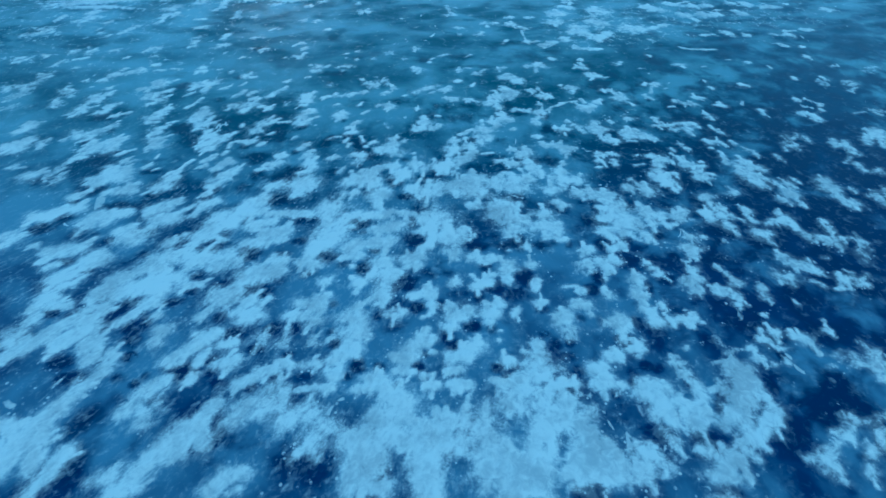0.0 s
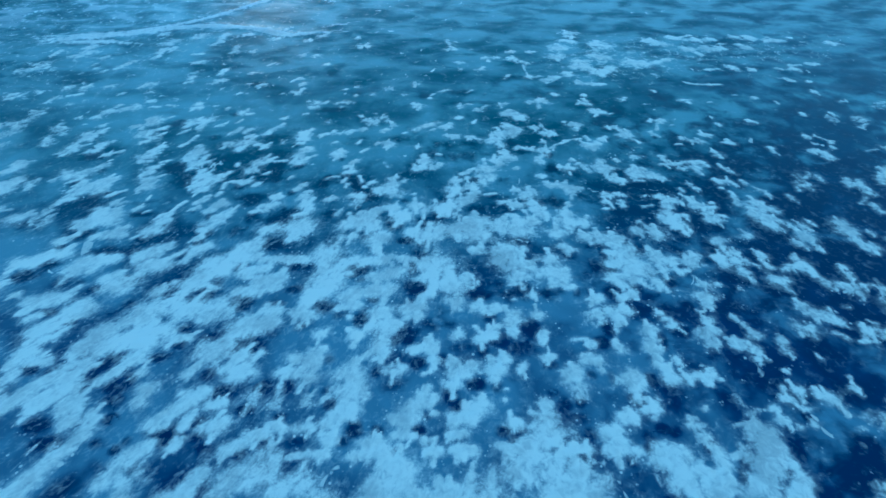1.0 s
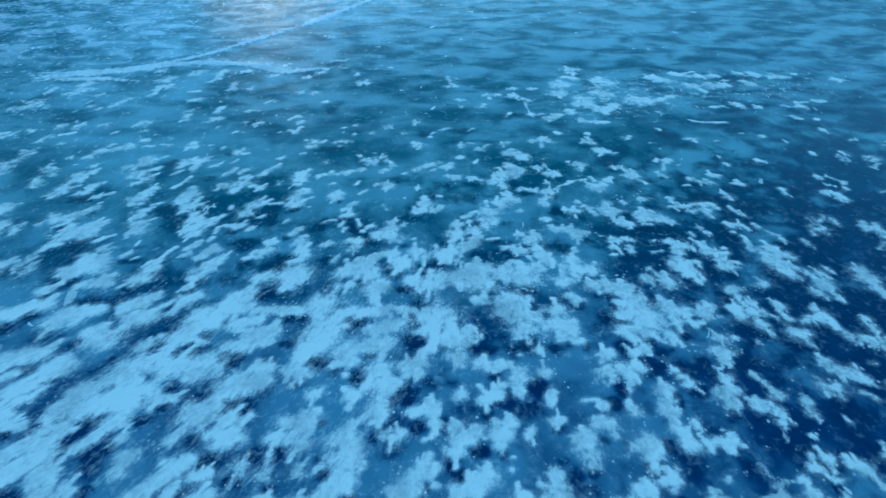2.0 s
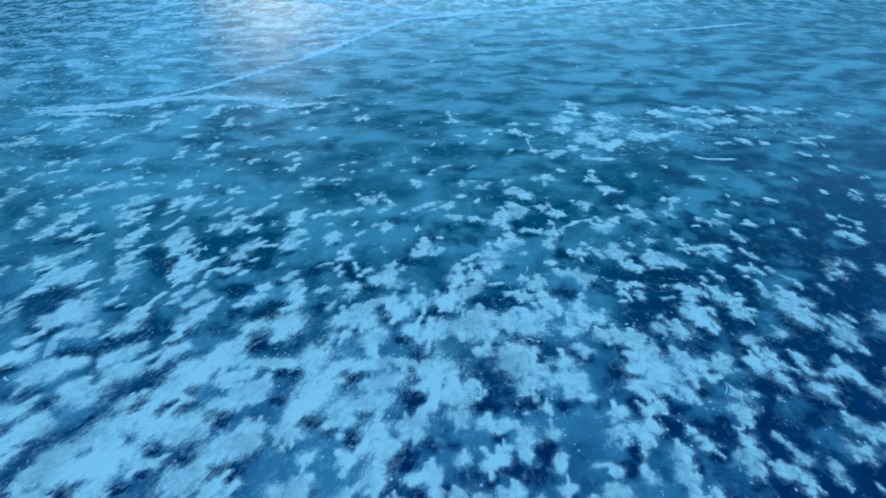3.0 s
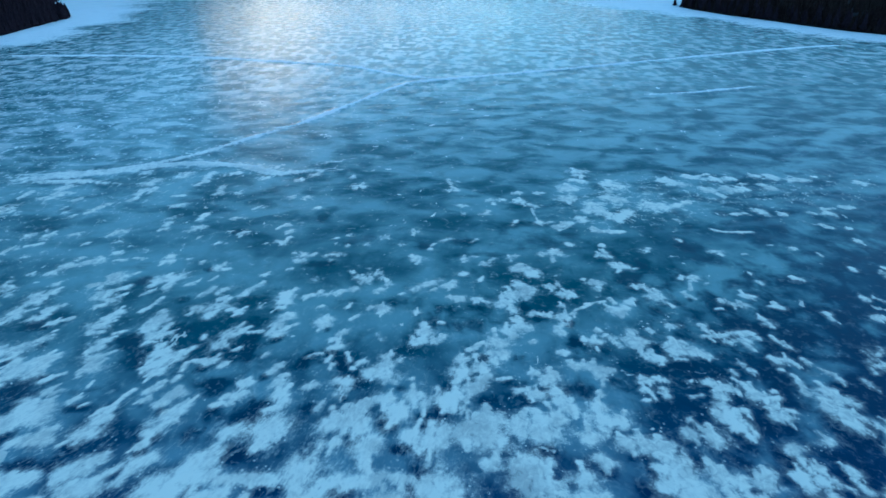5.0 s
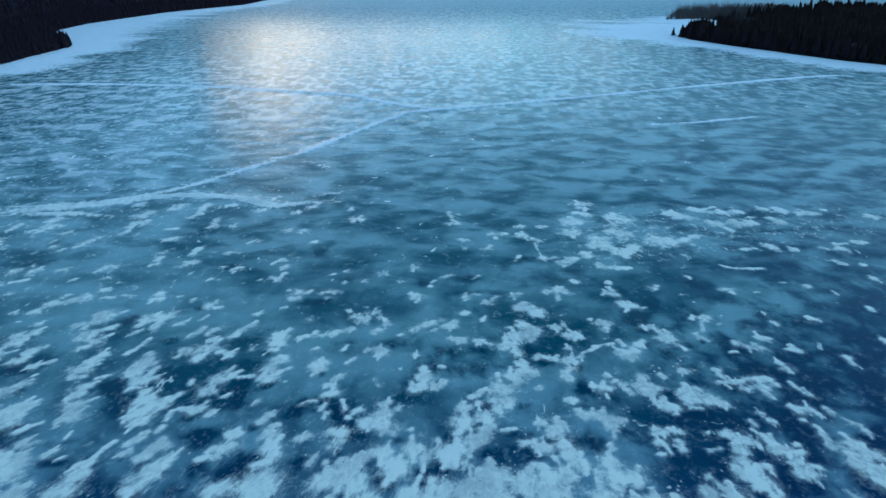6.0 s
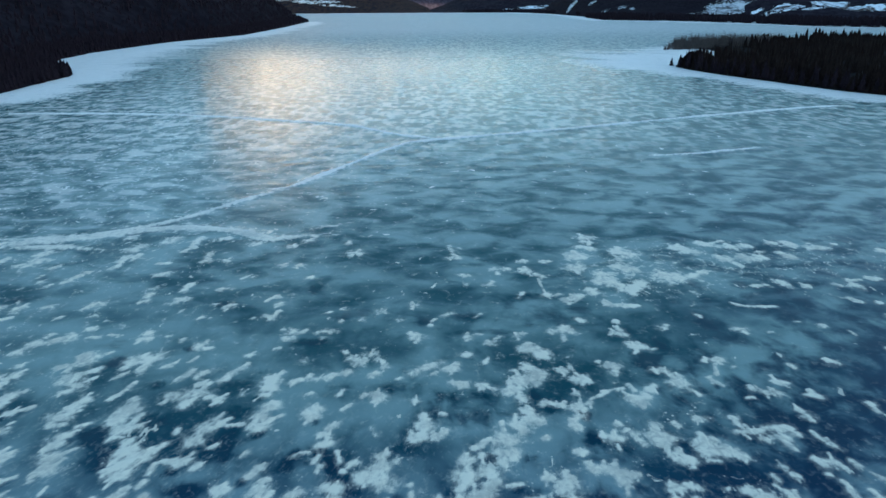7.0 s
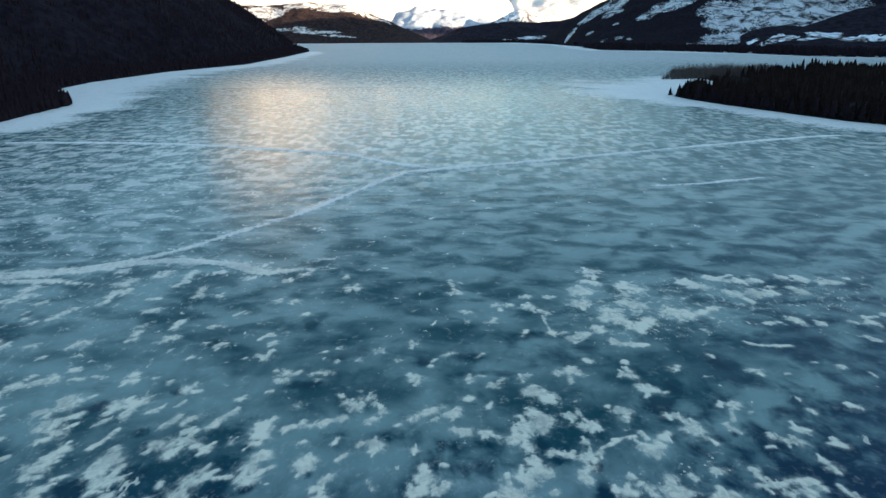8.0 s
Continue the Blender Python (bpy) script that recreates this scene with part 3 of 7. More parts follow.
clear_zone(26.6, 42.4, 1.3, 0.6, 0, 0.70)
clear_zone(18, 35.3, 0.7, 0.6, 0, 0.70)
clear_zone(18.9, 35, 0.6, 0.6, 0, 0.70)
clear_zone(35.9, 42.5, 1.4, 1.3, 0, 0.70)
clear_zone(27.2, 32.6, 0.7, 1.2, 0, 0.70)
clear_zone(30.6, 34.4, 1.2, 1.6, 0, 0.70)
clear_zone(31.4, 32.9, 0.7, 0.9, 0, 0.70)
clear_zone(29.6, 35.9, 0.6, 0.7, 0, 0.70)
clear_zone(32.8, 35.8, 0.8, 0.7, 0, 0.70)
clear_zone(30.9, 36.4, 0.8, 0.6, 0, 0.70)
powder_zone(-23.0, 43.4, 10.5, 7.1, 45, 0.48)
powder_zone(-12.1, 38.6, 9.2, 6.1, 18, 0.48)
powder_zone(-0.3, 31.0, 11.2, 7.9, 175, 0.49)
powder_zone(10.2, 29.4, 10.2, 6.1, 2, 0.51)
powder_zone(-35.2, 48.7, 5.8, 5.6, 103, 0.42)
powder_zone(-8.4, 51.7, 10.2, 5.6, 4, 0.48)
powder_zone(24.4, 29.8, 5.7, 2.4, 62, 0.36)
powder_zone(-28.7, 29.4, 3.5, 2.7, 132, 0.36)
powder_zone(6.6, 53.7, 8.8, 5.9, 179, 0.36)
powder_zone(20.7, 53.0, 7.3, 5.7, 18, 0.24)
powder_zone(-24.8, 49.9, 8.2, 5.7, 22, 0.48)
powder_zone(-28.8, 55.2, 9.1, 5.4, 27, 0.37)
powder_zone(-14.6, 55.7, 11.3, 5.0, 10, 0.42)
powder_zone(7.6, 63.8, 7.9, 5.4, 180, 0.48)
powder_zone(2.5, 54.7, 4.1, 3.9, 85, 0.30)
powder_zone(19.3, 53.1, 5.2, 3.9, 45, 0.30)
powder_zone(36.5, 119.1, 13.4, 9.9, 27, 0.80)
powder_zone(50.5, 120.5, 14.9, 8.6, 10, 0.70)
powder_zone(67.8, 121.7, 14.4, 8.2, 19, 0.60)
powder_zone(28.7, 119.6, 9.1, 5.8, 65, 0.60)
powder_zone(13.7, 92.0, 7.7, 5.7, 6, 0.35)
powder_zone(27.8, 81.1, 4.6, 2.5, 7, 0.50)
# besides real powder, this brightens ice that mirrors the dark hill
powder_zone(-130, 215, 110, 140, 0, 0.62)
powder_zone(-8, -12, 36, 32, 0, 0.75)
powder_zone(0, 55, 60, 38, 0, 0.30)

# ---- where the drifts lie ----
DRIFTS = []


def snow_drift(value, *limbs, joined=False):
    """Notes a thin drift of one or more limbs, each from (x, y) to (x, y) with half its width; value: how thick it lies."""
    rnd = random.Random(len(DRIFTS) * 31 + 7)
    low = min(limbs, key=lambda g: g[1] + g[3])
    # short tongues that the wind has drawn out of the edges
    tongues = []
    for x0, y0, x1, y1, wide in limbs:
        for _ in range(2 if wide > 0.4 else 0):
            f, side, way = rnd.random(), rnd.choice((-1, 1)), max(-0.16, min(0.6, (10 - x0) / 66)) + rnd.gauss(0, 0.22)
            px, py = x0 + (x1 - x0) * f, y0 + (y1 - y0) * f
            far, side = wide * rnd.uniform(1.1, 2.4), side if y0 < 90 else 0.7 * side
            tongues.append((px, py, px + side * far * math.sin(way), py + side * far * math.cos(way), wide * rnd.uniform(0.24, 0.42)))
    limbs = list(limbs) + tongues
    area = sum((math.hypot(g[2] - g[0], g[3] - g[1]) + 1.6 * g[4]) * 2 * g[4] for g in limbs)
    # those farther out on the open ice are thin and half blown away
    if low[1] > 88 and low[0] < 14:
        value *= 0.80
    DRIFTS.append((value, limbs, joined, area))
    # a zone of darker ice just before some of the larger drifts
    if area > 3 and low[1] < 88 and rnd.random() < 0.45:
        wide = min(2.4, max(abs(low[2] - low[0]) * 0.6, low[4]))
        clear_zone((low[0] + low[2]) / 2 + rnd.uniform(-0.5, 0.5), min(low[1], low[3]) - low[4] * rnd.uniform(1.2, 1.7), wide, min(1.4, 0.9 * low[4] + 0.3), rnd.uniform(-20, 20), rnd.uniform(0.4, 0.85))


def snow_patch(x, y, a, b, turn, value, joined=False):
    """Notes a drift of random limbs round (x, y), about as long and wide as a and b."""
    rnd = random.Random(len(DRIFTS) * 17 + 3)
    limbs, turn = [], radians(turn)
    for k in range(4 if a * b > 2 else 2):
        u, v, way = rnd.uniform(-0.75, 0.75), rnd.uniform(-0.8, 0.8), turn + rnd.uniform(-0.9, 0.9)
        px, py = x + u * a * math.cos(turn) - v * b * math.sin(turn), y + u * a * math.sin(turn) + v * b * math.cos(turn)
        half, wide = rnd.uniform(0.15, 0.55) * a, rnd.uniform(0.32, 0.62) * b
        limbs.append((px - half * math.cos(way), py - half * math.sin(way), px + half * math.cos(way), py + half * math.sin(way), wide))
    snow_drift(value, *limbs, joined=joined)


def drift_cover(x, y):
    """How thick the snow of all drifts together lies at each place."""
    total = np.zeros_like(x)
    left, right, low, high = x.min() - 3, x.max() + 3, y.min() - 3, y.max() + 3
    for value, limbs, _, _ in DRIFTS:
        for x0, y0, x1, y1, wide in limbs:
            if max(x0, x1) < left or min(x0, x1) > right or max(y0, y1) < low or min(y0, y1) > high:
                continue
            lx, ly = x1 - x0, y1 - y0
            f = np.clip(((x - x0) * lx + (y - y0) * ly) / (lx * lx + ly * ly + 1e-9), 0, 1)
            d = np.hypot(x - x0 - f * lx, y - y0 - f * ly) / wide
            total = np.maximum(total, 1.25 * value * np.exp(-0.75 * d * d))
    return total


snow_patch(-35.4, 42.2, 2.02, 1.70, 75, 0.72)
snow_patch(-29.5, 29.5, 3.23, 1.99, 116, 1.00)
snow_patch(-17.7, 29.4, 2.60, 1.53, 105, 1.00)
snow_patch(-22.0, 32.6, 2.49, 1.47, 108, 0.72)
snow_patch(-13.5, 33.3, 2.18, 1.83, 70, 0.72)
snow_patch(-9.8, 31.5, 3.17, 2.33, 101, 0.72)
snow_patch(-2.9, 30.6, 3.49, 2.05, 93, 1.00)
snow_patch(-4.8, 27.3, 2.76, 2.19, 103, 1.00)
snow_patch(0.4, 28.0, 3.28, 1.93, 89, 1.00)
snow_patch(-21.9, 26.3, 1.65, 1.40, 31, 0.72)
snow_patch(-13.4, 26.1, 2.09, 1.39, 8, 0.72)
snow_patch(-28.4, 34.6, 1.40, 0.82, 82, 0.72)
snow_patch(40.9, 45.1, 2.49, 1.22, 16, 0.72)
snow_patch(36.5, 35.2, 2.65, 1.56, 81, 0.72)
snow_patch(24.9, 30.3, 3.88, 2.28, 74, 1.00)
snow_patch(21.9, 26.7, 2.37, 1.39, 70, 1.00)
snow_patch(18.0, 32.0, 1.88, 1.78, 77, 1.00)
snow_patch(8.1, 32.8, 3.20, 2.84, 71, 0.72)
snow_patch(9.7, 29.2, 2.99, 2.29, 75, 1.00)
snow_patch(5.7, 27.5, 3.08, 2.96, 57, 1.00)
snow_patch(12.1, 26.0, 2.72, 2.41, 40, 1.00)
snow_patch(16.5, 27.2, 2.60, 1.81, 66, 0.72)
snow_patch(2.6, 29.8, 2.39, 1.55, 87, 0.72)
snow_patch(20.5, 30.8, 2.48, 1.46, 79, 1.00)
snow_patch(20.4, 24.0, 1.79, 0.90, 1, 0.72)
snow_patch(31.4, 29.7, 1.66, 1.05, 51, 0.72)
snow_patch(29.1, 27.0, 3.52, 0.80, 46, 0.72)
snow_patch(32.2, 27.8, 3.09, 0.94, 47, 0.72)
snow_patch(28.4, 24.3, 1.47, 1.24, 59, 0.72)
snow_patch(34.6, 35.0, 1.45, 0.85, 65, 0.72)
snow_patch(12.7, 31.4, 1.89, 0.97, 34, 0.72)
snow_patch(-41.5, 75.4, 2.53, 2.09, 64, 1.00)
snow_patch(-36.7, 68.4, 2.28, 2.02, 66, 1.00)
snow_patch(-24.0, 67.8, 2.15, 1.26, 61, 0.72)
snow_patch(-6.0, 66.7, 2.09, 1.80, 117, 1.00)
snow_patch(39.6, 64.7, 2.86, 1.68, 114, 1.00)
snow_patch(43.7, 68.7, 1.64, 0.96, 94, 0.72)
snow_patch(49.7, 73.8, 1.81, 1.06, 93, 0.72)
snow_patch(15.8, 65.2, 2.36, 1.39, 80, 0.72)
snow_patch(-26.0, 140.9, 1.78, 1.05, 100, 0.72)
snow_patch(-60.2, 95.8, 3.57, 2.10, 73, 0.72)
snow_patch(-53.5, 94.4, 2.69, 1.58, 107, 0.72)
snow_patch(-53.0, 90.0, 2.15, 1.41, 72, 0.72)
snow_patch(-52.4, 82.2, 1.56, 1.40, 86, 1.00)
snow_patch(-51.7, 75.8, 2.54, 1.94, 110, 1.00)
snow_patch(-48.7, 77.9, 1.83, 1.08, 65, 0.72)
snow_patch(-43.6, 69.3, 2.13, 1.25, 69, 0.72)
snow_patch(-48.0, 85.4, 2.57, 1.51, 72, 0.72)
snow_patch(-43.2, 55.9, 1.99, 1.79, 1, 0.72)
snow_patch(-58.5, 88.8, 1.53, 1.20, 40, 0.72)
snow_patch(-44.4, 79.3, 2.36, 1.67, 75, 0.72)
snow_patch(-58.2, 100.0, 1.64, 1.34, 62, 0.72)
snow_patch(-68.4, 120.1, 2.91, 2.09, 59, 0.72)
snow_patch(-66.0, 106.4, 2.07, 1.52, 50, 0.72)
snow_patch(-50.0, 70.8, 1.27, 1.06, 26, 0.72)
snow_patch(-43.4, 73.2, 1.96, 1.18, 49, 0.72)
snow_patch(51.2, 58.8, 2.21, 1.30, 64, 0.72)
snow_patch(58.5, 71.8, 2.82, 1.66, 79, 1.00)
snow_patch(53.9, 70.2, 2.36, 1.39, 93, 1.00)
snow_patch(62.8, 79.8, 2.02, 1.11, 163, 0.72)
snow_patch(44.7, 49.8, 1.84, 1.31, 99, 0.72)
snow_patch(55.1, 64.8, 1.59, 0.94, 101, 0.72)
snow_patch(64.8, 89.3, 2.42, 1.42, 56, 0.72)
snow_patch(56.7, 81.9, 1.62, 0.95, 80, 0.72)
snow_patch(66.8, 96.3, 1.39, 0.82, 60, 0.72)
snow_patch(72.1, 94.3, 1.87, 1.26, 42, 0.72)
snow_patch(53.6, 79.1, 2.12, 1.25, 99, 1.00)
snow_patch(47.1, 72.1, 2.09, 1.23, 97, 0.72)
snow_patch(53.5, 66.3, 1.82, 1.07, 92, 0.72)
snow_patch(-58.8, 105.6, 1.74, 1.34, 42, 0.72)
snow_patch(-62.7, 109.1, 1.63, 0.94, 156, 0.72)
snow_patch(61.3, 90.8, 1.91, 1.13, 78, 0.72)
snow_patch(55.4, 83.7, 1.77, 1.04, 96, 0.72)

# those under the flight
snow_drift(1, (-46.9, 68.9, -46.6, 69, 1.18))
snow_drift(1, (-38.7, 67.4, -38.4, 67.6, 1.2), (-37.2, 68.2, -35.7, 67.9, 1.18))
snow_drift(1, (-34.6, 64.9, -33.8, 65.1, 1.05), (-36.3, 64.6, -35.8, 64.8, 0.63))
snow_drift(1, (-30.5, 65.4, -30, 65.7, 1.08), (-29.8, 67.4, -29.4, 67.6, 0.86))
snow_drift(1, (-24.6, 65.3, -24, 65.8, 0.78), (-23.7, 67.7, -23, 67.9, 0.84), (-24.9, 63.5, -24.5, 63.9, 0.5))
snow_drift(1, (-39.7, 63.8, -39.4, 64.2, 0.8))
snow_drift(1, (-39.9, 60.9, -38.3, 61.6, 1.12))
snow_drift(1, (-42.2, 59.9, -40.7, 60.2, 1.23))
snow_drift(1, (-35.8, 58.7, -35.3, 59, 1.48), (-34, 60.1, -32.6, 60.5, 0.94), (-35.6, 60.1, -35.4, 60.1, 1))
snow_drift(1, (-30, 60.8, -28.3, 60.9, 0.92), (-28.4, 59, -27.5, 59, 1.45), (-28.9, 61.7, -27.3, 62.3, 0.76))
snow_drift(1, (-30.7, 55.7, -30.4, 55.9, 1.56), (-32.3, 56.7, -31, 57.5, 0.71))
snow_drift(1, (-24.3, 61.5, -23.5, 62, 0.99))
snow_drift(1, (-21.3, 57.8, -20.9, 58, 1.99), (-23.3, 55.2, -22.9, 55.4, 1.08))
snow_drift(1, (-26.7, 51.6, -25.2, 52.4, 1.2), (-26.2, 54.5, -25.8, 54.8, 0.85), (-23.1, 51.7, -22, 51.9, 1.33))
snow_drift(1, (-20, 51.2, -19.4, 51.8, 1.54), (-22.2, 55.4, -20.4, 54.6, 0.5))
snow_drift(1, (-37.9, 53.4, -36.6, 53.9, 1.11), (-35.9, 53.8, -35.2, 54.1, 1.12))
snow_drift(1, (-40, 54.6, -39.7, 54.6, 0.53))
snow_drift(1, (-33.3, 52, -32.5, 52.4, 1.19))
snow_drift(1, (-35.1, 49.2, -34.4, 49.5, 1.32), (-37, 51, -36.3, 51.5, 0.65))
snow_drift(1, (-29.7, 48.5, -29.1, 48.9, 1.31), (-27.5, 50.2, -25.8, 50.4, 0.88), (-26.7, 48.1, -23.8, 48.8, 0.92))
snow_drift(1, (-18.4, 61.3, -17.7, 62.8, 0.8), (-17.3, 64.8, -16, 65.5, 1.01), (-14.1, 65.2, -13.7, 65.4, 1.81))
snow_drift(1, (-19.5, 59.6, -17.3, 59.7, 0.93), (-16.7, 59.3, -12.5, 59, 0.73))
snow_drift(1, (-10, 60.1, -9.6, 60.1, 1.39), (-10.5, 58.8, -10.3, 59, 1.06), (-7.9, 58.3, -3.9, 58.5, 0.86), (-3, 58.9, -1, 58.4, 0.5))
snow_drift(1, (-8.3, 65.5, -7.7, 66.1, 0.98))
snow_drift(1, (-7.7, 63, -7.5, 63.1, 0.57))
snow_drift(1, (-4.9, 62.7, -4.6, 62.8, 1.43))
snow_drift(1, (-0.9, 63.5, -0.7, 63.4, 1.08), (0.5, 62.5, 0.9, 62.5, 1.31), (2, 64, 2.3, 64.1, 0.92))
snow_drift(1, (-2.3, 66.5, -2.1, 66.6, 1.22))
snow_drift(1, (-9.7, 54.9, -9.4, 55.1, 1.67), (-10.3, 53.1, -10, 53.2, 1.13), (-8.4, 56.1, -7.6, 56.3, 0.64))
snow_drift(1, (-4.8, 55.6, -2.6, 56.3, 1.03), (-5.1, 53.3, -3.5, 53.5, 1.14))
snow_drift(1, (-7.4, 52.8, -6.5, 53.1, 0.97), (-8, 51, -6.2, 51.3, 0.52))
snow_drift(1, (1.3, 57, 1.5, 57.1, 2.04), (0.2, 58, 0.4, 58.1, 0.79), (1.3, 53.7, 1.6, 54.1, 0.79), (2.7, 53.8, 2.9, 54, 1.55), (2.4, 51.5, 3.2, 51.2, 0.69), (4.5, 55.1, 4.6, 55, 0.75))
snow_drift(1, (5.1, 54, 5.1, 54, 0.43))
snow_drift(1, (-18.4, 57.2, -16.4, 57.7, 0.9), (-16.4, 55.7, -14.5, 55.8, 1.05))
snow_drift(1, (-18.1, 53.7, -16.9, 53.8, 0.99), (-15.9, 54.4, -14.6, 54.5, 0.64))
snow_drift(1, (-16.7, 48.7, -16.4, 49, 1.51), (-15, 49.2, -14.6, 49.4, 1.22), (-14.5, 51, -14.1, 50.9, 0.9))
snow_drift(1, (-11.3, 52.1, -11.1, 53.5, 0.77), (-10.9, 50, -10.6, 50, 0.85), (-12, 50.6, -11.9, 50.7, 0.76))
snow_drift(1, (-3.7, 48, -3.5, 47.9, 1.35), (-4.3, 50, -4.1, 50.1, 1.12), (-2.6, 48.3, -2.5, 48.3, 0.63), (-3.8, 46, -3.7, 46.1, 1.01), (-3.6, 44.7, -3.4, 44.7, 0.57))
snow_drift(1, (-1.8, 50.4, -0.6, 50.8, 0.86), (-0.8, 49.4, -0.6, 49.5, 0.63), (-0.2, 52, 0, 52.3, 0.54))
snow_drift(1, (-7, 49.7, -7, 49.6, 0.36))
snow_drift(1, (-7, 48, -6.9, 47.8, 0.31))
snow_drift(1, (-6.1, 47, -5.9, 47.1, 0.65))
snow_drift(0.7, (-9.6, 47.3, -9.2, 47.5, 0.61))
snow_drift(1, (8.9, 64.4, 9.2, 64.6, 1.19), (10.8, 63.2, 11.1, 63.4, 1.57), (12.2, 65.1, 12.7, 65.2, 0.91))
snow_drift(1, (5.9, 62.4, 6.2, 62.6, 1.49), (6.3, 64.6, 6.9, 65.2, 0.93), (3.4, 63.6, 4.6, 64.3, 1.12), (5.8, 59.7, 6.1, 59.7, 0.84))
snow_drift(1, (15, 62.2, 15.2, 62.3, 1.02), (16.6, 64.5, 16.7, 64.7, 1.06), (15.3, 59.9, 15.7, 59.3, 0.76))
snow_drift(1, (18.4, 64.5, 18.5, 64, 0.85), (17.9, 61.4, 18.4, 61.6, 0.97), (19.5, 60.8, 20.1, 61, 1.07), (20.6, 60.1, 21.5, 61, 1.09), (20.2, 57.9, 20.5, 58.3, 0.53))
snow_drift(1, (23.9, 62.2, 24.1, 62.2, 0.92))
snow_drift(1, (25.9, 61.6, 26, 61.6, 1.24))
snow_drift(1, (8.7, 59.3, 9, 59.2, 1.55), (7.7, 57.6, 8.1, 57.6, 1.06), (9.9, 56.8, 10.2, 56.7, 1.49), (9.4, 54.9, 10, 55.1, 1.06), (8.9, 53.8, 9, 53.8, 0.54))
snow_drift(1, (13.2, 57.5, 13.4, 57.6, 1.07), (12.9, 55.1, 13.3, 55.3, 1.45), (13.7, 54.2, 14.1, 54.4, 1.04), (14.7, 53, 14.9, 52.9, 0.52))
snow_drift(1, (19.9, 56.4, 20, 56.4, 1.28), (19.2, 54.3, 19.4, 54.2, 1.02), (21.7, 55.7, 22, 55.6, 2.08), (21.4, 53.7, 21.6, 53.6, 0.82))
snow_drift(1, (20.3, 51.7, 20.4, 51.5, 0.66), (19.6, 52.8, 19.7, 53, 0.42))
snow_drift(1, (16.3, 50.9, 16.9, 51.1, 0.64), (16.1, 48.8, 16.2, 48.6, 0.86), (17.5, 49, 18.9, 49.3, 0.91), (17.8, 48.1, 18, 48.2, 0.61), (19, 50.8, 19.1, 50.9, 0.6))
snow_drift(1, (4.9, 50.6, 5.7, 50.3, 0.76), (5.9, 49.8, 6.5, 50.1, 0.71), (6.8, 50.4, 7.2, 49.9, 0.49))
snow_drift(1, (8.2, 48.2, 8.4, 48.2, 0.92), (7.9, 46.8, 8, 46.8, 0.63), (8.6, 49.3, 8.7, 49.3, 0.57))
snow_drift(1, (10.7, 51.7, 10.7, 51.8, 0.51))
snow_drift(1, (10.5, 49, 10.7, 49, 0.61))
snow_drift(1, (5.2, 46.1, 6.2, 46.6, 0.71), (6.2, 47.3, 6.7, 47.6, 0.44), (4.7, 45.7, 4.9, 45.8, 0.62))
snow_drift(1, (20.2, 46.3, 20.3, 46.3, 0.76), (20.4, 45.1, 20.5, 45, 0.65), (19.9, 44.2, 20, 43.9, 0.78))
snow_drift(0.8, (17.4, 46.3, 17.4, 46.4, 0.39))
snow_drift(0.85, (10.5, 46.1, 10.8, 46.4, 0.51))
snow_drift(0.8, (2.8, 46.5, 3.2, 46.6, 0.57))
snow_drift(0.8, (13.3, 45.4, 14.6, 45.4, 0.34))
snow_drift(1, (8.6, 51.3, 8.8, 51.2, 0.22))
snow_drift(1, (28.3, 64.6, 28.5, 64.4, 1.2), (29, 62.9, 29.6, 63.1, 0.9), (29.1, 61.5, 29.3, 61.5, 0.61))
snow_drift(1, (32.6, 64.1, 33.7, 64, 0.78))
snow_drift(1, (32, 59.9, 32.2, 59.9, 0.92), (32.4, 58.9, 32.4, 58.9, 0.48))
snow_drift(1, (35.5, 60.6, 35.8, 60.7, 0.72))
snow_drift(1, (38.3, 64.3, 39.4, 64, 0.83), (40.4, 63.5, 40.9, 62.9, 0.69))
snow_drift(1, (41.9, 60.1, 42.1, 60.1, 1.21), (42.7, 62.2, 42.9, 62.3, 0.71), (40.6, 58.7, 40.6, 58.6, 0.77), (43.9, 63, 44, 62.2, 0.42), (42.1, 58.7, 42.2, 58.6, 0.45))
snow_drift(1, (47, 62.5, 47.2, 62.5, 1.17), (46.9, 61.1, 47.1, 60.9, 1.39), (47.1, 59.4, 47.2, 59.4, 0.85))
snow_drift(1, (47.8, 57.8, 47.8, 57.7, 1.09))
snow_drift(1, (49.3, 60.5, 49.4, 60.2, 0.54))
snow_drift(1, (24.5, 57, 24.6, 56.8, 1.06), (25.2, 56.6, 25.5, 56.6, 1.35), (24.4, 54.9, 24.6, 55.2, 0.66), (23.4, 53.2, 23.5, 53.2, 0.74), (22.9, 51.8, 23.2, 52, 0.26))
snow_drift(1, (27.5, 56.2, 28, 56.1, 0.9), (28.4, 57.1, 28.5, 57.1, 0.85), (26.8, 54.9, 27, 54.9, 0.4))
snow_drift(1, (30.6, 57, 31.5, 56.9, 0.64), (31.1, 55.4, 31.4, 55.4, 0.87), (32.7, 56.3, 32.9, 56.2, 0.95), (32.5, 54.5, 32.7, 54.1, 0.81), (32.7, 57.7, 33.1, 57.5, 0.64))
snow_drift(1, (35.6, 57.3, 35.6, 56.6, 0.63), (35.4, 55.4, 35.6, 54.8, 0.56))
snow_drift(1, (35.2, 52.7, 35.5, 52.6, 1), (36.8, 54.5, 37.8, 55, 0.56), (38.7, 54.9, 38.9, 54.9, 1.06), (39.5, 54.2, 39.4, 53.2, 0.55), (39.8, 52.4, 40, 52.2, 0.73), (40.9, 51.8, 41.8, 51.5, 0.6), (42.2, 50.6, 42.2, 50.5, 0.79))
